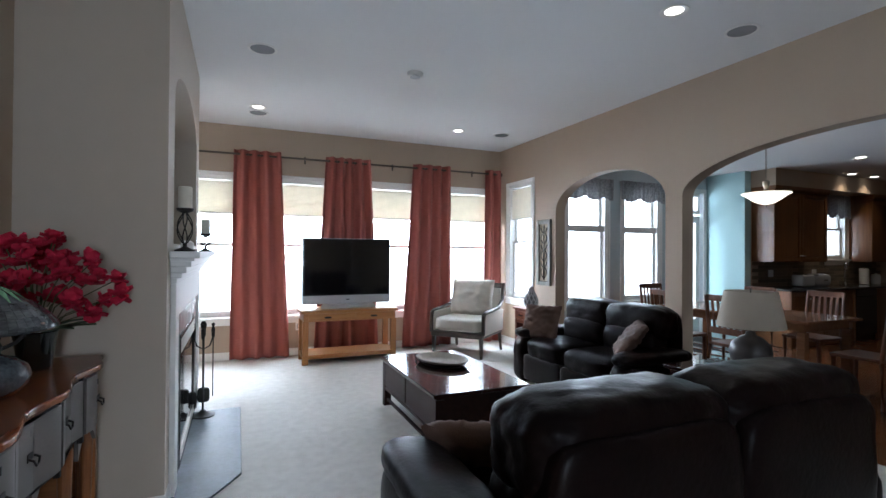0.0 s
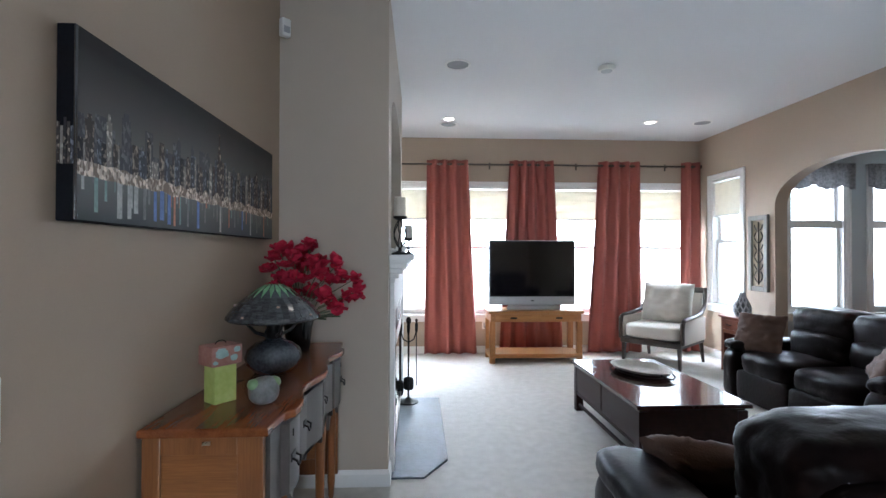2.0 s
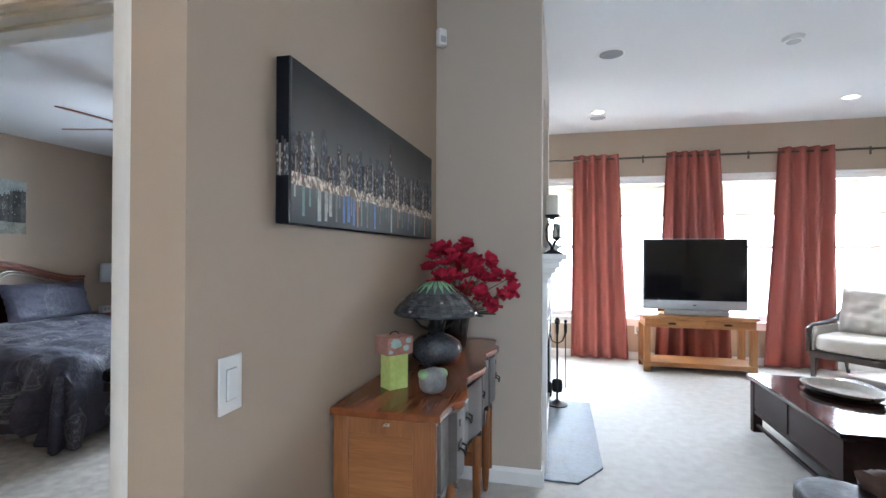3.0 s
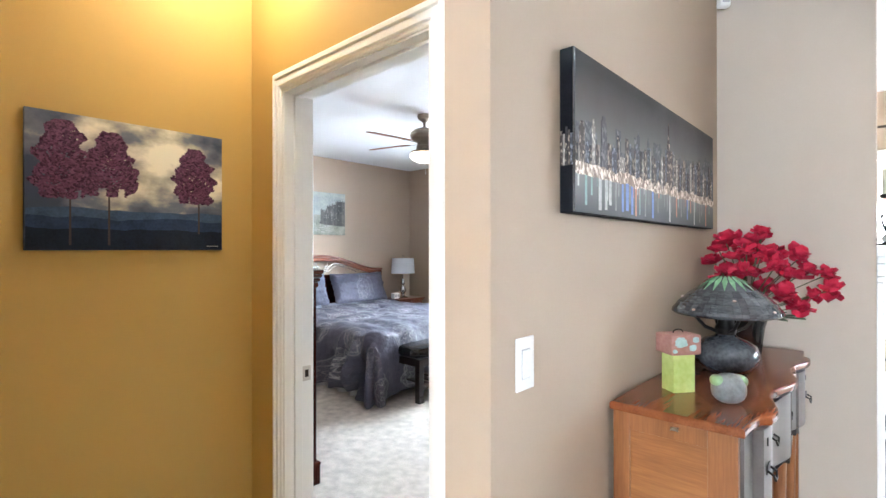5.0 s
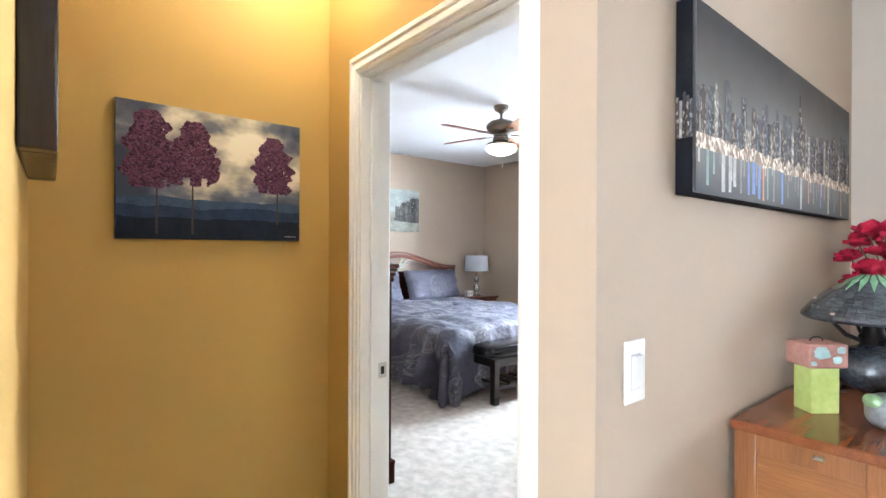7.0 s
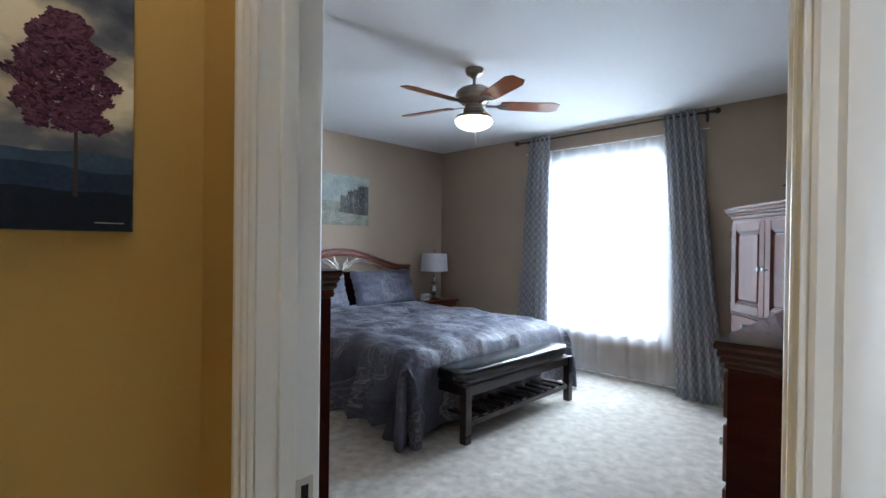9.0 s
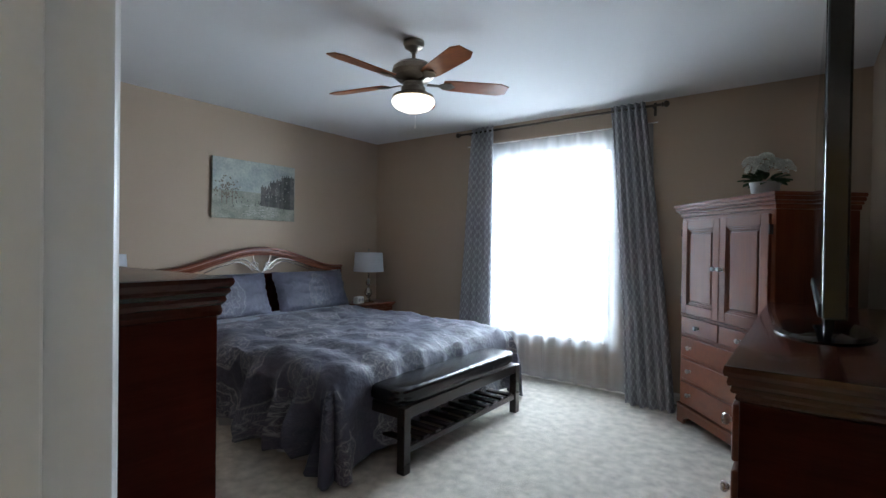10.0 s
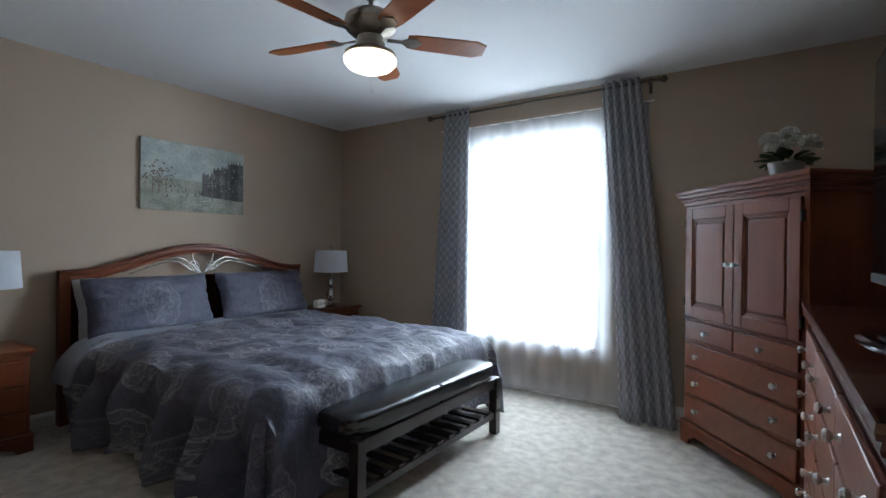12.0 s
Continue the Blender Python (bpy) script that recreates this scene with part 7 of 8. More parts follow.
dw = part("drawer", Geo().box(-0.145, 0.145, -0.185, -0.175, 0.535, 0.635, 0.003), M_CHERRY, sd)
part("pull", Geo().tube([(-0.04, -0.186, 0.585), (-0.03, -0.205, 0.578), (0.03, -0.205, 0.578), (0.04, -0.186, 0.585)], 0.005, 8), M_IRON, dw)
dw = part("door", Geo().box(-0.145, 0.145, -0.185, -0.175, 0.18, 0.52, 0.003), M_CHERRYV, sd)
part("panel", Geo().box(-0.10, 0.10, -0.189, -0.184, 0.225, 0.475, 0.003), M_CHERRYSHADE, dw)
for sx in (-1, 1):
    for sy in (-1, 1):
        part("leg", Geo().box(sx * 0.158 - 0.018, sx * 0.158 + 0.018, sy * 0.158 - 0.018, sy * 0.158 + 0.018, 0, 0.15, 0.003), M_CHERRYV, sd)
vz = thing("silver_vase", "bulbous silver vase of woven lattice", "vase", pose(3.87, 5.79, 0.68))
PRO = [(0.055, 0.0), (0.075, 0.02), (0.092, 0.07), (0.088, 0.12), (0.062, 0.18), (0.035, 0.23), (0.026, 0.27), (0.03, 0.285)]
part("liner", Geo().lathe([(r * 0.93, z) for r, z in PRO]), mat("dark_vase_liner", (0.16, 0.16, 0.17), 0.4, 0.3), vz)


def pro(t):
    p = t * (len(PRO) - 1)
    i = min(int(p), len(PRO) - 2)
    return PRO[i][0] * (1 - p + i) + PRO[i + 1][0] * (p - i), PRO[i][1] * (1 - p + i) + PRO[i + 1][1] * (p - i)


for s in (-1, 1):
    for k in range(9):
        pts = []
        for j in range(17):
            r, z = pro(j / 16)
            a = k * 2 * math.pi / 9 + s * j / 16 * 2.2
            pts.append((r * math.cos(a), r * math.sin(a), z))
        part("lattice_strand", Geo().tube(pts, 0.008, 6), M_GREYPL, vz, smooth=60)

# carved panel on the wall
cp = thing("wall_art", "tall carved wooden panel with iron scrollwork", "wall art", pose(XE, 5.83, 1.44, 0, 0, -90))
M_GREYFRAME = wood("weathered_grey_frame", (0.13, 0.12, 0.10), (0.26, 0.25, 0.22), 0.6, "z", 0.0)
g = Geo()
for x0, x1, z0, z1 in ((-0.165, -0.105, -0.46, 0.46), (0.105, 0.165, -0.46, 0.46), (-0.105, 0.105, 0.40, 0.46), (-0.105, 0.105, -0.46, -0.40)):
    g.box(x0, x1, -0.035, -0.001, z0, z1, 0.006)
part("frame", g, M_GREYFRAME, cp)
part("backing", Geo().box(-0.105, 0.105, -0.012, -0.002, -0.40, 0.40), mat("aged_tan_panel", (0.30, 0.24, 0.16), 0.8, vary=0.3, scale=9, bump=0.2), cp)
g = Geo()
for s in (-1, 1):
    for z in (-0.24, 0.0, 0.24):
        g.tube([(s * (0.02 + 0.05 * abs(math.sin(k * 0.4))), -0.018, z - 0.11 + 0.22 * k / 12) for k in range(13)], 0.006, 8)
g.tube([(0, -0.018, -0.38), (0, -0.018, 0.38)], 0.007, 8)
part("scrollwork", g, M_IRON, cp, "dark iron scrollwork", 60)

# fireplace
M_MARBLE = mat("grey_marble_tile", (0.30, 0.30, 0.29), 0.25, vary=0.25, scale=6, fine=40, bump=0.05, random_hue=0.06)
fp = tagged(thing("fireplace", "gas fireplace with a white mantel and grey marble surround", "fireplace"), kind="structure")
MY0, MY1 = 3.34, 5.20
g = Geo()
for out, z0, z1 in ((0.035, 1.24, 1.27), (0.06, 1.27, 1.30), (0.085, 1.30, 1.335), (0.11, 1.335, 1.37), (0.155, 1.385, 1.425)):
    g.box(CX, CX + out, MY0 - out * 0.45, MY1 + out * 0.45, z0, z1, 0.006)
g.box(CX, CX + 0.125, MY0 - 0.05, MY1 + 0.05, 1.37, 1.385)
part("mantel_shelf", g, M_TRIM, fp, "white stepped mantel shelf")
g = Geo()
g.box(CX, CX + 0.03, MY0, FY0 - 0.13, 0, 1.24, 0.004)
g.box(CX, CX + 0.03, FY1 + 0.13, MY1, 0, 1.24, 0.004)
g.box(CX, CX + 0.03, FY0 - 0.13, FY1 + 0.13, 1.04, 1.24, 0.004)
part("surround", g, M_TRIM, fp, "white painted surround")
for z0, z1 in ((0.0, 0.30), (0.30, 0.60), (0.60, 0.88)):
    for y0, y1 in ((FY0 - 0.128, FY0 + 0.10), (FY1 - 0.10, FY1 + 0.128)):
        part("tile", Geo().box(CX + 0.001, CX + 0.014, y0 + 0.002, y1 - 0.002, z0 + 0.002, z1 - 0.002, 0.002), M_MARBLE, fp)
for k in range(5):
    y0, y1 = FY0 - 0.128 + k * (FY1 - FY0 + 0.256) / 5, FY0 - 0.128 + (k + 1) * (FY1 - FY0 + 0.256) / 5
    part("tile", Geo().box(CX + 0.001, CX + 0.014, y0 + 0.002, y1 - 0.002, 0.882, 1.038, 0.002), M_MARBLE, fp)
g = Geo()
g.box(CX - 0.30, CX - 0.28, FY0 - 0.11, FY1 + 0.11, 0.0, 1.0)
for y in (FY0 + 0.06, FY1 - 0.08):
    g.box(CX - 0.28, CX, y, y + 0.02, 0.0, 1.0)
part("firebox", g, M_GAP, fp, "black firebox")
g = Geo()
for z in (0.06, 0.085, 0.11, 0.76, 0.785, 0.81, 0.835):
    g.box(CX + 0.012, CX + 0.022, FY0 + 0.12, FY1 - 0.12, z, z + 0.012, 0.002)
part("louvres", g, M_BRASS, fp, "metal vent louvres")
g = Geo()
for y0, y1, z0, z1 in ((FY0 + 0.10, FY0 + 0.13, 0.03, 0.87), (FY1 - 0.13, FY1 - 0.10, 0.03, 0.87), (FY0 + 0.10, FY1 - 0.10, 0.85, 0.88), (FY0 + 0.10, FY1 - 0.10, 0.015, 0.045)):
    g.box(CX + 0.004, CX + 0.020, y0, y1, z0, z1, 0.002)
part("metal_frame", g, M_BLACKPL, fp)
part("glass_front", Geo().box(CX + 0.006, CX + 0.010, FY0 + 0.13, FY1 - 0.13, 0.13, 0.75), M_SCREEN, fp, "dark reflecting glass", 0)
hearth = [(CX, 3.26), (0.02, 3.26), (0.185, 3.52), (0.185, 4.93), (CX, 4.93)]
hs = tagged(thing("hearth", "flush grey slate hearth slab with a clipped corner", "hearth"), kind="structure")
part("slab", Geo().prism(hearth, -0.02, 0.012, 0.004), M_SLATE, hs)
part("edge_strip", Geo().box(-0.06, 0.185, 4.935, 4.95, 0, 0.010, 0.002), M_GREYPL, hs)

# fire tools
ft = thing("fireplace_tools", "black iron fireplace tools on a stand", "fire tools", pose(-0.115, 4.80, 0.012))
part("base", Geo().lathe([(0.095, 0), (0.098, 0.010), (0.06, 0.018), (0.03, 0.035), (0.016, 0.05), (0, 0.052)], n=28), M_IRON, ft)
part("pole", Geo().tube([(0, 0, 0.04), (0, 0, 0.74)], 0.009), M_IRON, ft)
part("finial", Geo().lathe([(0.01, 0.74), (0.022, 0.755), (0.026, 0.785), (0.014, 0.81), (0, 0.815)], n=16), M_IRON, ft)
part("hanger", Geo().tube([(-0.075, 0, 0.68), (-0.05, 0, 0.60), (0, 0, 0.57), (0.05, 0, 0.60), (0.075, 0, 0.68)], 0.006, 8), M_IRON, ft)
for k, (dx, dy) in enumerate(((-0.075, 0), (0.075, 0), (0.0, 0.07), (0.0, -0.07))):
    g = Geo().tube([(dx, dy, 0.66), (dx, dy, 0.16)], 0.005, 8)
    g.lathe([(0.006, 0.66), (0.014, 0.68), (0.016, 0.74), (0.008, 0.765), (0.017, 0.785), (0, 0.80)], (dx, dy, 0), 12)
    if k == 2:
        g.cushion((dx, dy, 0.16), (0.10, 0.025, 0.13), 4, 5)
    elif k == 0:
        g.cushion((dx, dy, 0.14), (0.06, 0.035, 0.15), 3, 5)
    part(("brush", "poker", "shovel", "tongs")[k], g, M_IRON, ft)

# on the mantel and in the niche
M_CANDLE = mat("ivory_candle_wax", (0.66, 0.62, 0.53), 0.5, vary=0.05, scale=6, bump=0.05)
M_CLEAR = bpy.data.materials.new("clear_glass")
M_CLEAR.use_nodes = True
cb = M_CLEAR.node_tree.nodes["Principled BSDF"]
cb.inputs["Transmission Weight"].default_value, cb.inputs["Roughness"].default_value = 1.0, 0.03


def candle_holder(y, x, h, label):
    t = thing("candle_holder", label, "candle", pose(x, y, 1.425), group="mantel candle holders")
    part("foot", Geo().lathe([(0.055, 0), (0.058, 0.008), (0.03, 0.018), (0.012, 0.03), (0.012, 0.05)], n=24), M_IRON, t)
    for k in range(6):
        a = k * math.pi / 3
        part("cage_bar", Geo().tube([((0.012 + 0.034 * math.sin(j / 10 * math.pi)) * math.cos(a + j * 0.12), (0.012 + 0.034 * math.sin(j / 10 * math.pi)) * math.sin(a + j * 0.12), 0.05 + (h - 0.08) * j / 10) for j in range(11)], 0.004, 6), M_IRON, t, smooth=60)
    part("cup", Geo().lathe([(0.012, h - 0.03), (0.045, h - 0.015), (0.048, h), (0, h + 0.001)], n=24), M_IRON, t)
    part("candle", Geo().lathe([(0.038, h), (0.038, h + 0.125), (0.034, h + 0.13), (0, h + 0.126)], n=24), M_CANDLE, t, "ivory pillar candle")


candle_holder(3.46, CX + 0.06, 0.26, "tall iron cage candle holder with an ivory candle")
candle_holder(5.02, CX + 0.085, 0.16, "short iron cage candle holder with a pale candle")
sm = thing("mantel_ornament", "small round white ceramic ornament", "ornament", pose(CX + 0.06, 3.62, 1.425))
part("body", Geo().cushion((0, 0, 0.035), (0.08, 0.06, 0.07), 2.2, 7), M_WHITEPL, sm, smooth=60)
np_ = thing("framed_picture", "dark framed picture standing in the arched niche", "picture", pose(CX - 0.32, 4.28, 1.47, 0, 0, 90))
g = Geo()
for x0, x1, z0, z1 in ((-0.50, -0.44, 0.0, 0.80), (0.44, 0.50, 0.0, 0.80), (-0.44, 0.44, 0.74, 0.80), (-0.44, 0.44, 0.0, 0.06)):
    g.box(x0, x1, -0.045, -0.005, z0, z1, 0.006)
part("frame", g, M_FRAMEDK, np_)
part("print", Geo().box(-0.44, 0.44, -0.025, -0.008, 0.06, 0.74), M_TOWN, np_)

# end table and lamp between the sofas
et = thing("end_table", "dark wood end table between the sofas", "table", pose(3.42, 2.50, 0))
part("top", Geo().box(-0.34, 0.34, -0.34, 0.34, 0.58, 0.61, 0.006), M_TABLETOP, et)
part("body", Geo().box(-0.31, 0.31, -0.31, 0.31, 0.42, 0.58, 0.004), M_TABLETOP, et)
for sx in (-1, 1):
    for sy in (-1, 1):
        part("leg", Geo().box(sx * 0.29 - 0.025, sx * 0.29 + 0.025, sy * 0.29 - 0.025, sy * 0.29 + 0.025, 0, 0.42, 0.004), M_TABLETOP, et)
part("shelf", Geo().box(-0.29, 0.29, -0.29, 0.29, 0.14, 0.165, 0.004), M_TABLETOP, et)
M_URN = mat("dark_stoneware", (0.045, 0.038, 0.035), 0.4, vary=0.3, scale=9, fine=50, bump=0.2)
M_LINEN = cloth_thin("oatmeal_linen_shade", (0.50, 0.44, 0.36), 0.3)
lp = thing("table_lamp", "dark stoneware table lamp with a wide linen shade", "lamp", pose(3.50, 2.46, 0.61))
part("base", Geo().lathe([(0.07, 0), (0.085, 0.01), (0.12, 0.06), (0.135, 0.13), (0.12, 0.19), (0.07, 0.235), (0.035, 0.25), (0.03, 0.27), (0.012, 0.28), (0.012, 0.34)], n=32), M_URN, lp, "round dark stoneware base", 60)
g = Geo()
g.lathe([(0.215, 0.31), (0.165, 0.56)], n=40)
bmesh.ops.delete(g.bm, geom=[q for q in g.bm.faces if len(q.verts) > 4], context="FACES")
bmesh.ops.solidify(g.bm, geom=list(g.bm.faces), thickness=0.003)
part("shade", g, M_LINEN, lp, "tapered oatmeal linen shade")
part("harp", Geo().tube([(0, 0, 0.33), (0, 0, 0.585)], 0.004, 8), M_IRON, lp)
for k, (x, y) in enumerate(((3.20, 2.58), (3.27, 2.66))):
    cs = tagged(part("coaster", Geo().lathe([(0.05, 0.61), (0.052, 0.616), (0.045, 0.622), (0, 0.62)], (x, y, 0), 24), M_IRON), "round dark coaster on the end table", "coaster", "coasters")

# ceiling fittings
M_GRILLE = mat("white_speaker_grille", (0.26, 0.26, 0.27), 0.8, vary=0.1, scale=8, fine=400, bump=0.6, dist=0.001)
M_LED = glow("lit_downlight", (1.0, 0.90, 0.74), 9.0)


def downlight(x, y, z, group):
    t = thing("recessed_light", "lit recessed ceiling light with a white ring", "ceiling light", pose(x, y, z), group=group)
    part("trim_ring", Geo().lathe([(0.062, -0.001), (0.078, -0.004), (0.092, -0.006), (0.095, -0.001), (0.062, -0.001)], n=32), M_TRIM, t)
    part("bulb", Geo().lathe([(0.0, -0.0008), (0.061, -0.0008), (0.055, -0.003), (0, -0.004)], n=24), M_LED, t, "glowing bulb")


for x, y in ((2.89, 2.585), (0.34, 2.60), (0.35, 6.13), (2.91, 6.14)):
    downlight(x, y, LC, "living room downlights")
for x, y in ((0.322, 4.406), (3.593, 2.594), (0.36, 6.37), (3.578, 6.114)):
    t = thing("ceiling_speaker", "round in-ceiling speaker with a grey grille", "speaker", pose(x, y, LC), group="ceiling speakers")
    part("ring", Geo().lathe([(0.095, -0.001), (0.100, -0.006), (0.115, -0.006), (0.118, -0.001), (0.095, -0.001)], n=36), M_TRIM, t)
    part("grille", Geo().lathe([(0.0, -0.004), (0.095, -0.004), (0.095, -0.001), (0, -0.001)], n=36), M_GRILLE, t)
sd = thing("smoke_detector", "round white smoke detector on the ceiling", "detector", pose(1.655, 4.394, LC))
part("base", Geo().lathe([(0.0, -0.001), (0.075, -0.001), (0.075, -0.012), (0.066, -0.03), (0.03, -0.036), (0, -0.036)], n=32), M_WHITEPL, sd)
part("grille_ring", Geo().lathe([(0.04, -0.0365), (0.05, -0.036), (0.05, -0.038), (0.04, -0.0385), (0.04, -0.0365)], n=28), M_GREYPL, sd)

# ---- breakfast room and kitchen ----
M_MAPLE = wood("kitchen_cabinet_wood", (0.11, 0.042, 0.012), (0.20, 0.082, 0.026), 0.4, "z", 0.1)
M_GRANITE = mat("dark_granite", (0.018, 0.017, 0.017), 0.15, vary=0.5, scale=60, fine=200, bump=0.02, coat=0.3)
M_DINING = wood("dining_table_wood", (0.13, 0.055, 0.025), (0.22, 0.10, 0.05), 0.22, "y", 0.3)
M_CHAIRW = wood("dining_chair_wood", (0.085, 0.032, 0.016), (0.15, 0.06, 0.03), 0.35, "z", 0.15)
M_VALANCE = mat("grey_damask_valance", (0.22, 0.22, 0.225), 0.85, vary=0.45, scale=34, fine=120, bump=0.3, color2=(0.52, 0.52, 0.52))


nt = M_VALANCE.node_tree
tr = nt.nodes.new("ShaderNodeBsdfTranslucent")
nt.links.new(nt.nodes["Principled BSDF"].inputs["Base Color"].links[0].from_socket, tr.inputs[0])
ms = nt.nodes.new("ShaderNodeMixShader")
ms.inputs[0].default_value = 0.35
nt.links.new(nt.nodes["Principled BSDF"].outputs[0], ms.inputs[1])
nt.links.new(tr.outputs[0], ms.inputs[2])
nt.links.new(ms.outputs[0], nt.nodes["Material Output"].inputs[0])


def valance(x0, x1, y, z, m=None, drop=0.34):
    g = Geo()

    def f(u, v):
        x = x0 + u * (x1 - x0)
        low = drop * (0.82 + 0.18 * abs(math.sin(u * math.pi * 2.5)))
        return (x, y - 0.05 + 0.018 * math.sin(u * 70) * (0.4 + 0.6 * v), z - v * low)

    g.sheet(f, 120, 8, 0.003)
    ob = part("valance", g, M_VALANCE, smooth=60)
    if m is not None:
        ob.matrix_world = m
    return tagged(ob, "short grey damask window valance with a scalloped hem", "valance", "window valances")


valance(4.64, 5.60, KN, 2.60)
valance(5.76, 6.70, KN, 2.60)
valance(9.90, 10.60, KY, 2.52, None, 0.42)

tb = thing("dining_table", "rectangular dining table of polished brown wood", "table", pose(5.85, 4.10, 0))
part("top", Geo().box(-0.48, 0.48, -0.95, 0.95, 0.725, 0.76, 0.010), M_DINING, tb)
part("apron", Geo().box(-0.40, 0.40, -0.86, 0.86, 0.64, 0.724, 0.004), M_DINING, tb)
for sx in (-1, 1):
    for sy in (-1, 1):
        part("leg", Geo().box(sx * 0.39 - 0.04, sx * 0.39 + 0.04, sy * 0.85 - 0.04, sy * 0.85 + 0.04, 0, 0.64, 0.008), M_DINING, tb)
chair = thing("dining_chair", "brown wooden dining chair with a slatted back", "chair", pose(5.25, 4.55, 0, 0, 0, 90), "dining chairs")
part("seat", Geo().box(-0.22, 0.22, -0.22, 0.22, 0.43, 0.465, 0.012), M_CHAIRW, chair)
for sx in (-1, 1):
    part("leg", Geo().tube([(sx * 0.19, -0.19, 0.43), (sx * 0.195, -0.195, 0)], 0.022, 8, taper=0.016), M_CHAIRW, chair)
    part("back_post", Geo().tube([(sx * 0.20, 0.21, 0.0), (sx * 0.20, 0.20, 0.45), (sx * 0.20, 0.27, 0.98)], 0.020, 8), M_CHAIRW, chair, smooth=60)
for z, y in ((0.955, 0.265), (0.60, 0.222)):
    part("back_rail", Geo().box(-0.20, 0.20, y - 0.011, y + 0.011, z - 0.035, z + 0.035, 0.006), M_CHAIRW, chair)
for k in range(5):
    x = -0.13 + k * 0.065
    part("slat", Geo().box(x - 0.014, x + 0.014, -0.006, 0.006, 0, 0.31, 0.002, Matrix.Translation((0, 0.225, 0.63)) @ Matrix.Rotation(radians(-7.5), 4, "X")), M_CHAIRW, chair)
for x, y, r in ((5.22, 3.75, 90), (6.50, 4.55, -90), (6.50, 3.75, -92), (5.85, 5.32, 180 + 180), (5.80, 2.86, 180)):
    copy_thing(chair, pose(x, y, 0, 0, 0, r))

pd = thing("pendant_light", "pendant lamp with a wide lit alabaster bowl", "pendant", pose(5.78, 3.83, KC) @ Matrix.Diagonal((0.84, 0.84, 1, 1)))
M_ALAB = glow("lit_alabaster", (1.0, 0.88, 0.70), 3.2)
part("canopy", Geo().lathe([(0.0, -0.0005), (0.065, -0.0005), (0.06, -0.02), (0.015, -0.035), (0, -0.035)], n=24), M_BRONZE, pd)
for k in range(14):
    z = -0.05 - k * 0.032
    part("chain_link", Geo().tube([(0.010 * math.cos(j * 0.7854) * (k % 2), 0.010 * math.cos(j * 0.7854) * ((k + 1) % 2), z + 0.020 * math.sin(j * 0.7854)) for j in range(9)], 0.0035, 6), M_BRONZE, pd, smooth=60)
part("stem", Geo().lathe([(0.012, -0.72), (0.03, -0.66), (0.022, -0.60), (0.04, -0.56), (0.045, -0.52), (0.01, -0.50)], n=20), M_BRONZE, pd)
part("bowl", Geo().lathe([(0.0, -0.79), (0.03, -0.788), (0.10, -0.77), (0.17, -0.735), (0.24, -0.69), (0.285, -0.665), (0.30, -0.66), (0.285, -0.655), (0.10, -0.70), (0, -0.71)], n=40), M_ALAB, pd, "lit alabaster glass bowl", 60)
part("bottom_finial", Geo().lathe([(0.0, -0.82), (0.012, -0.81), (0.02, -0.795), (0.012, -0.786)], n=16), M_BRONZE, pd)

# kitchen cabinets along the north wall; their fronts face -y
def cabinet(name, label, x0, x1, z0, z1, depth, doors, group, handle_low):
    t = thing(name, label, "cabinet", pose((x0 + x1) / 2, KY, 0), group)
    w = x1 - x0
    part("body", Geo().box(-w / 2 + 0.001, w / 2 - 0.001, -depth, -0.001, z0, z1, 0.002), M_MAPLE, t)
    for k in range(doors):
        a, c = -w / 2 + w * k / doors + 0.006, -w / 2 + w * (k + 1) / doors - 0.006
        g = Geo()
        e, ya, yb = 0.06, -depth - 0.02, -depth
        g.box(a, a + e, ya, yb, z0 + 0.01, z1 - 0.01, 0.003)
        g.box(c - e, c, ya, yb, z0 + 0.01, z1 - 0.01, 0.003)
        g.box(a + e, c - e, ya, yb, z0 + 0.01, z0 + 0.07, 0.003)
        g.box(a + e, c - e, ya, yb, z1 - 0.07, z1 - 0.01, 0.003)
        d = part("door", g, M_MAPLE, t)
        part("panel", Geo().box(a + e + 0.012, c - e - 0.012, ya + 0.006, yb, z0 + 0.085, z1 - 0.085, 0.006), M_MAPLE, d)
        knob(d, c - 0.03 if k % 2 == 0 else a + 0.03, ya, z0 + 0.10 if handle_low else z1 - 0.12, r=0.014)
    return t


for x0, x1, n in ((7.92, 9.32, 2), (10.64, 11.88, 2)):
    cabinet("wall_cabinet", "brown wooden kitchen wall cabinet with panelled doors", x0, x1, 1.32, 2.44, 0.34, n, "kitchen wall cabinets", True)
    g = Geo().prism([(0, 0), (-0.37, 0), (-0.40, 0.04), (-0.40, 0.09), (0, 0.09)], x0 - 0.02, x1, m=Matrix.Translation((0, KY, 2.441)) @ Matrix(((0, 0, 1, 0), (1, 0, 0, 0), (0, 1, 0, 0), (0, 0, 0, 1))))
    tagged(part("crown_moulding", g, M_MAPLE), "brown wooden crown moulding over the cabinets", "trim", kind="structure")
for x0, x1, n in ((7.92, 8.82, 2), (8.82, 9.62, 2), (10.25, 11.05, 2), (11.05, 11.88, 2)):
    cabinet("base_cabinet", "brown wooden kitchen base cabinet with panelled doors", x0, x1, 0.0, 0.87, 0.60, n, "kitchen base cabinets", False)
dwr = thing("dishwasher", "black dishwasher under the kitchen worktop", "dishwasher", pose(9.935, KY, 0))
part("body", Geo().box(-0.312, 0.312, -0.59, -0.001, 0.0, 0.868, 0.003), M_BLACKPL, dwr)
part("door", Geo().box(-0.305, 0.305, -0.62, -0.591, 0.10, 0.74, 0.006), M_BLACKPL, dwr)
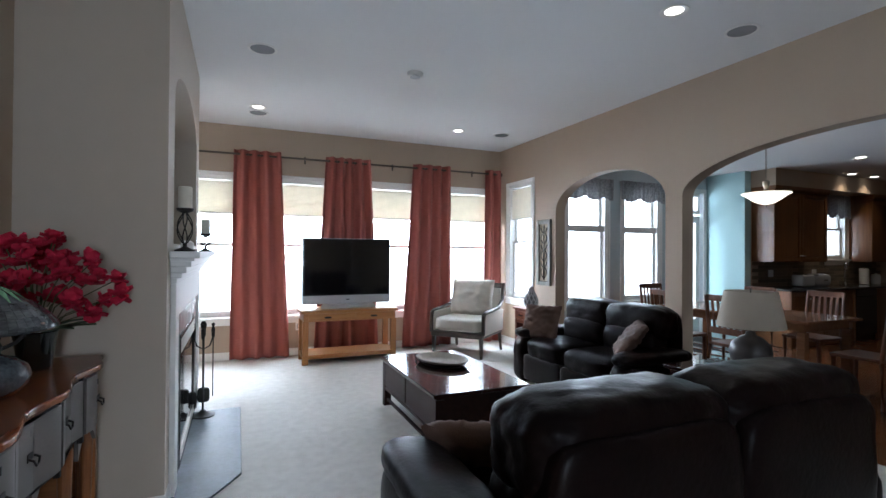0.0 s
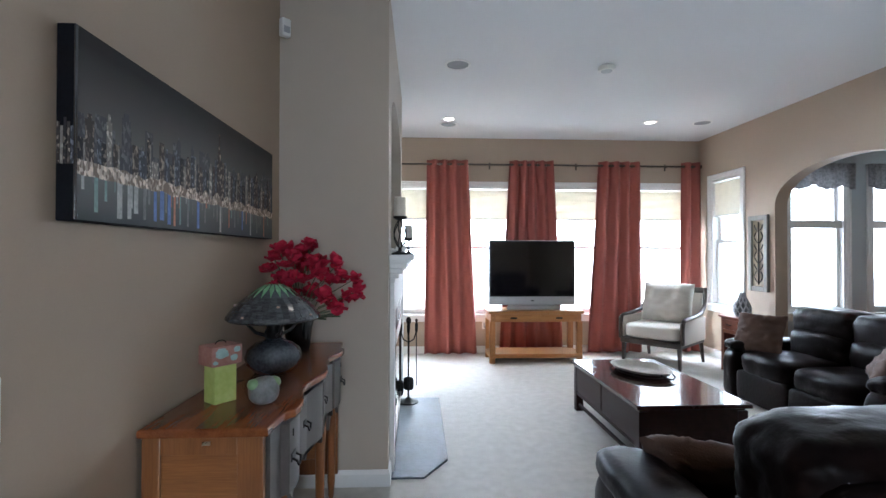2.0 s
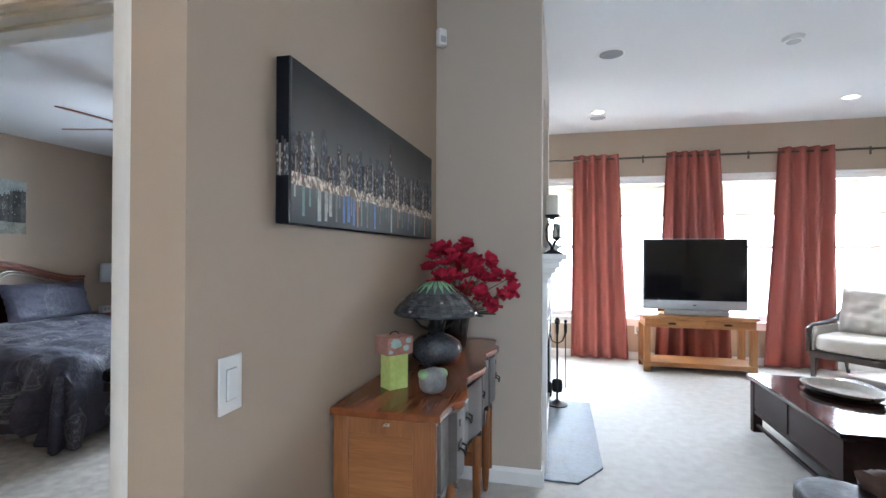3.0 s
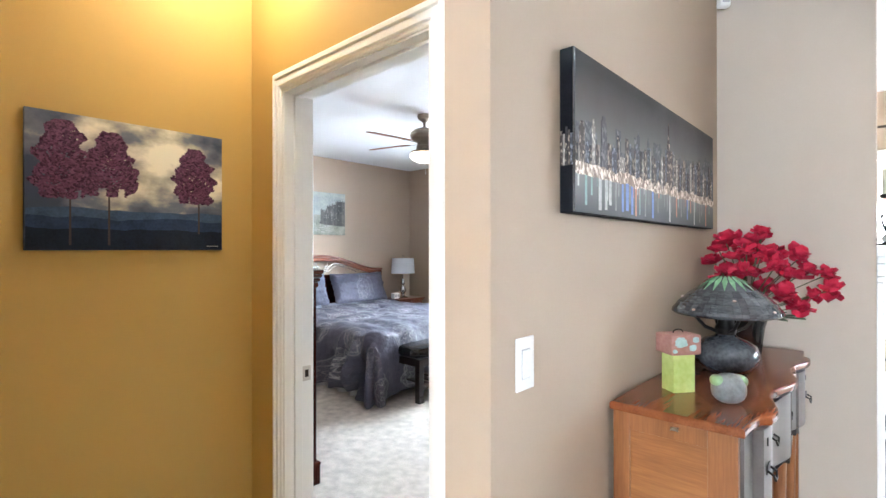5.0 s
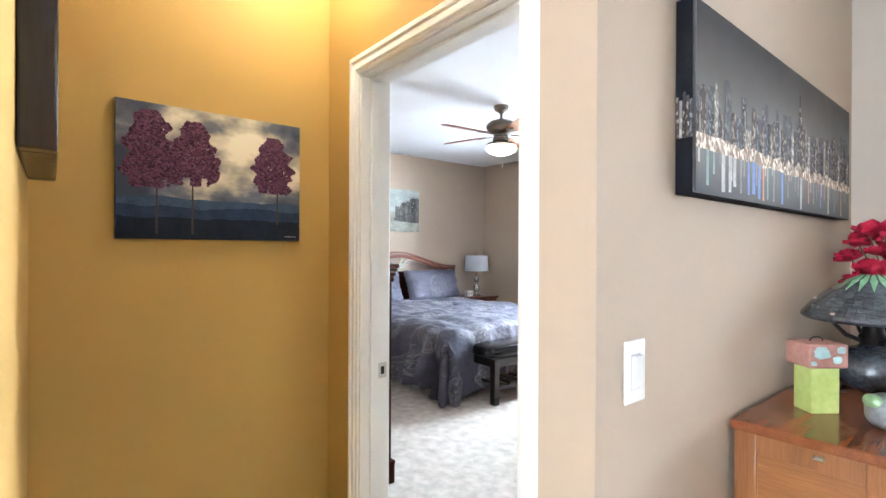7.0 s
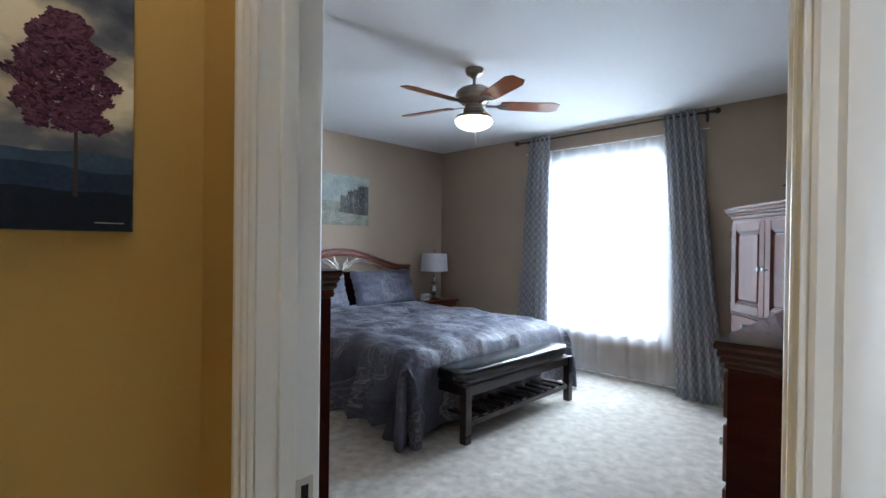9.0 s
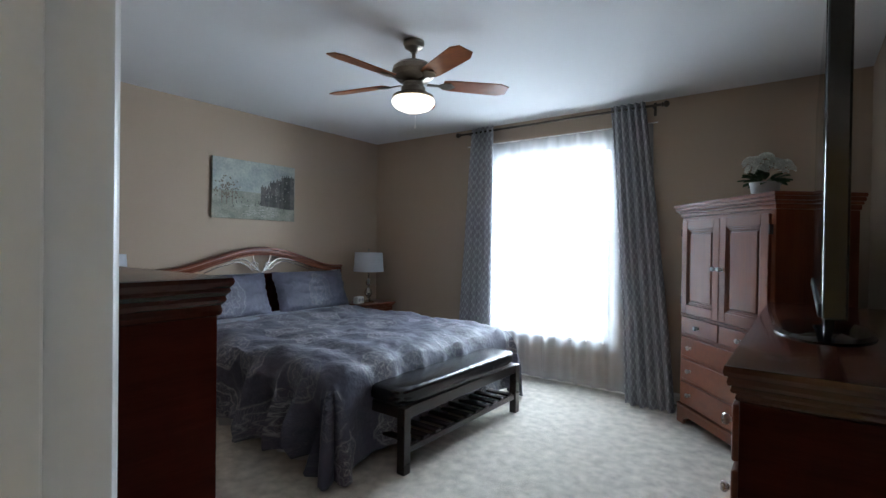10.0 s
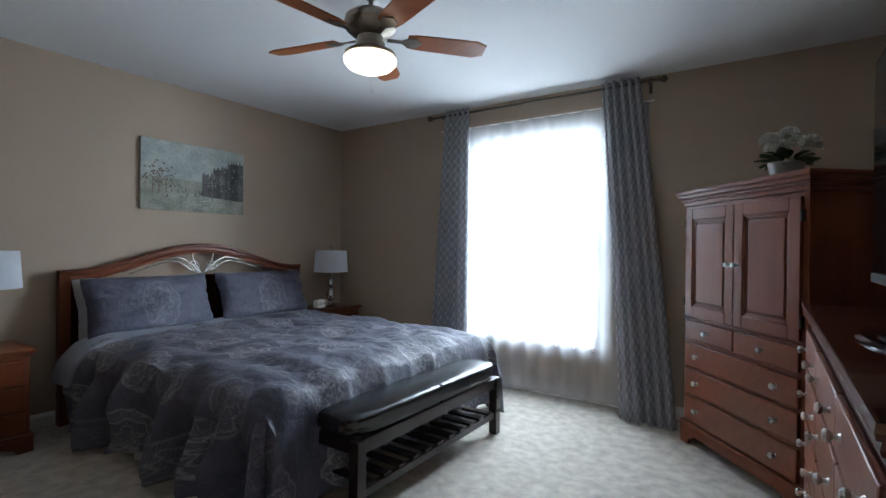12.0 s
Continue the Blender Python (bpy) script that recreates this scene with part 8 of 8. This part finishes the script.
part("control_panel", Geo().box(-0.305, 0.305, -0.625, -0.591, 0.748, 0.865, 0.006), M_BLACKPL, dwr)
tagged(part("worktop", Geo().box(7.905, 11.89, KY - 0.64, KY - 0.001, 0.871, 0.905, 0.006), M_GRANITE), "polished dark granite kitchen worktop", "worktop")
bs = tagged(thing("backsplash", "brown stone strip tile backsplash over the worktop", "backsplash"), kind="structure")
M_STONETILE = mat("brown_stone_tile", (0.17, 0.13, 0.09), 0.5, vary=0.2, scale=12, fine=60, bump=0.1, random_hue=0.35)
first_tile = None
for r in range(7):
    for k in range(13):
        x0 = 7.93 + k * 0.30 + (0.15 if r % 2 else 0)
        if x0 > 11.5:
            continue
        if first_tile is None:
            first_tile = part("tile", Geo().box(0.002, 0.296, -0.012, -0.001, 0.0, 0.056, 0.002), M_STONETILE, bs)
            ob = first_tile
        else:
            ob = new("tile", first_tile.data)
            ob.parent = bs
        ob.location = (x0, KY, 0.907 + r * 0.0585)
fz = thing("faucet", "tall chrome kitchen faucet", "faucet", pose(10.28, KY - 0.12, 0.905))
part("spout", Geo().tube([(0, 0, 0), (0, 0, 0.30), (-0.03, -0.02, 0.37), (-0.09, -0.06, 0.39), (-0.14, -0.10, 0.36), (-0.15, -0.11, 0.27)], 0.014, 10), M_SILVER, fz, smooth=60)
part("base", Geo().lathe([(0.03, 0), (0.028, 0.02), (0.014, 0.04)], n=20), M_SILVER, fz)
pt = thing("paper_towel", "white paper towel roll on a stand", "paper towel", pose(10.62, KY - 0.25, 0.905))
part("roll", Geo().lathe([(0.02, 0.01), (0.07, 0.01), (0.07, 0.29), (0.02, 0.29)], n=24), M_WHITEPL, pt)
part("stand", Geo().lathe([(0.08, 0), (0.08, 0.008), (0.008, 0.012), (0.008, 0.31), (0.014, 0.32), (0, 0.33)], n=20), M_SILVER, pt)
ts = thing("toaster", "silver toaster on the worktop", "toaster", pose(8.80, KY - 0.28, 0.905))
part("body", Geo().box(-0.16, 0.16, -0.10, 0.10, 0.01, 0.20, 0.03, None, 4), M_GREYPL, ts)
part("slots", Geo().box(-0.12, 0.12, -0.05, 0.05, 0.1995, 0.2015), M_GAP, ts)
bb = thing("bread_box", "rounded silver bread box on the worktop", "bread box", pose(9.25, KY - 0.24, 0.905))
part("body", Geo().cushion((0, 0, 0.105), (0.42, 0.26, 0.21), 4, 9), M_GREYPL, bb, smooth=60)
part("handle", Geo().box(-0.05, 0.05, -0.140, -0.128, 0.10, 0.115, 0.004), M_BLACKPL, bb)
jr = thing("canister", "white ceramic canister on the worktop", "canister", pose(11.0, KY - 0.25, 0.905))
part("jar", Geo().lathe([(0.06, 0), (0.07, 0.01), (0.07, 0.15), (0.06, 0.165)], n=24), M_WHITEPL, jr)
part("lid", Geo().lathe([(0.062, 0.166), (0.062, 0.178), (0.015, 0.185), (0.015, 0.20), (0, 0.205)], n=24), M_WHITEPL, jr)
for x in (8.32, 9.50):
    tagged(part("switch_plate", Geo().box(x, x + 0.13, KY - 0.017, KY - 0.0125, 1.06, 1.18, 0.001), M_WHITEPL), "white outlet plate on the backsplash", "outlet", "backsplash outlets")
for x, y in ((8.14, 4.05), (9.64, 4.90), (10.3, 4.90)):
    downlight(x, y, KC, "kitchen downlights")

# plank floor of the kitchen
kf = tagged(thing("floor_kitchen", "polished red-brown hardwood plank floor", "floor"), kind="structure")
pw, pl = 0.125, 1.75
g = Geo().box(0.001, pw - 0.001, 0.001, pl - 0.001, -0.012, 0.0, 0.0015)
first = part("plank", g, M_OAKFLOOR, kf, smooth=0)
rows_n = int((KE - XE - 0.08) / pw)
count = 0
for i in range(rows_n):
    off = (i * 0.61) % pl
    for j in range(-1, 5):
        y0 = -0.6 + j * pl + off
        if y0 < -0.9 or y0 + pl > 6.20:
            continue
        if count == 0:
            first.location = (XE + 0.085 + i * pw, y0, 0)
        else:
            ob = new("plank", first.data)
            ob.parent = kf
            ob.location = (XE + 0.085 + i * pw, y0, 0)
        count += 1

downlight(-1.82, 0.90, HC, "hall downlights")
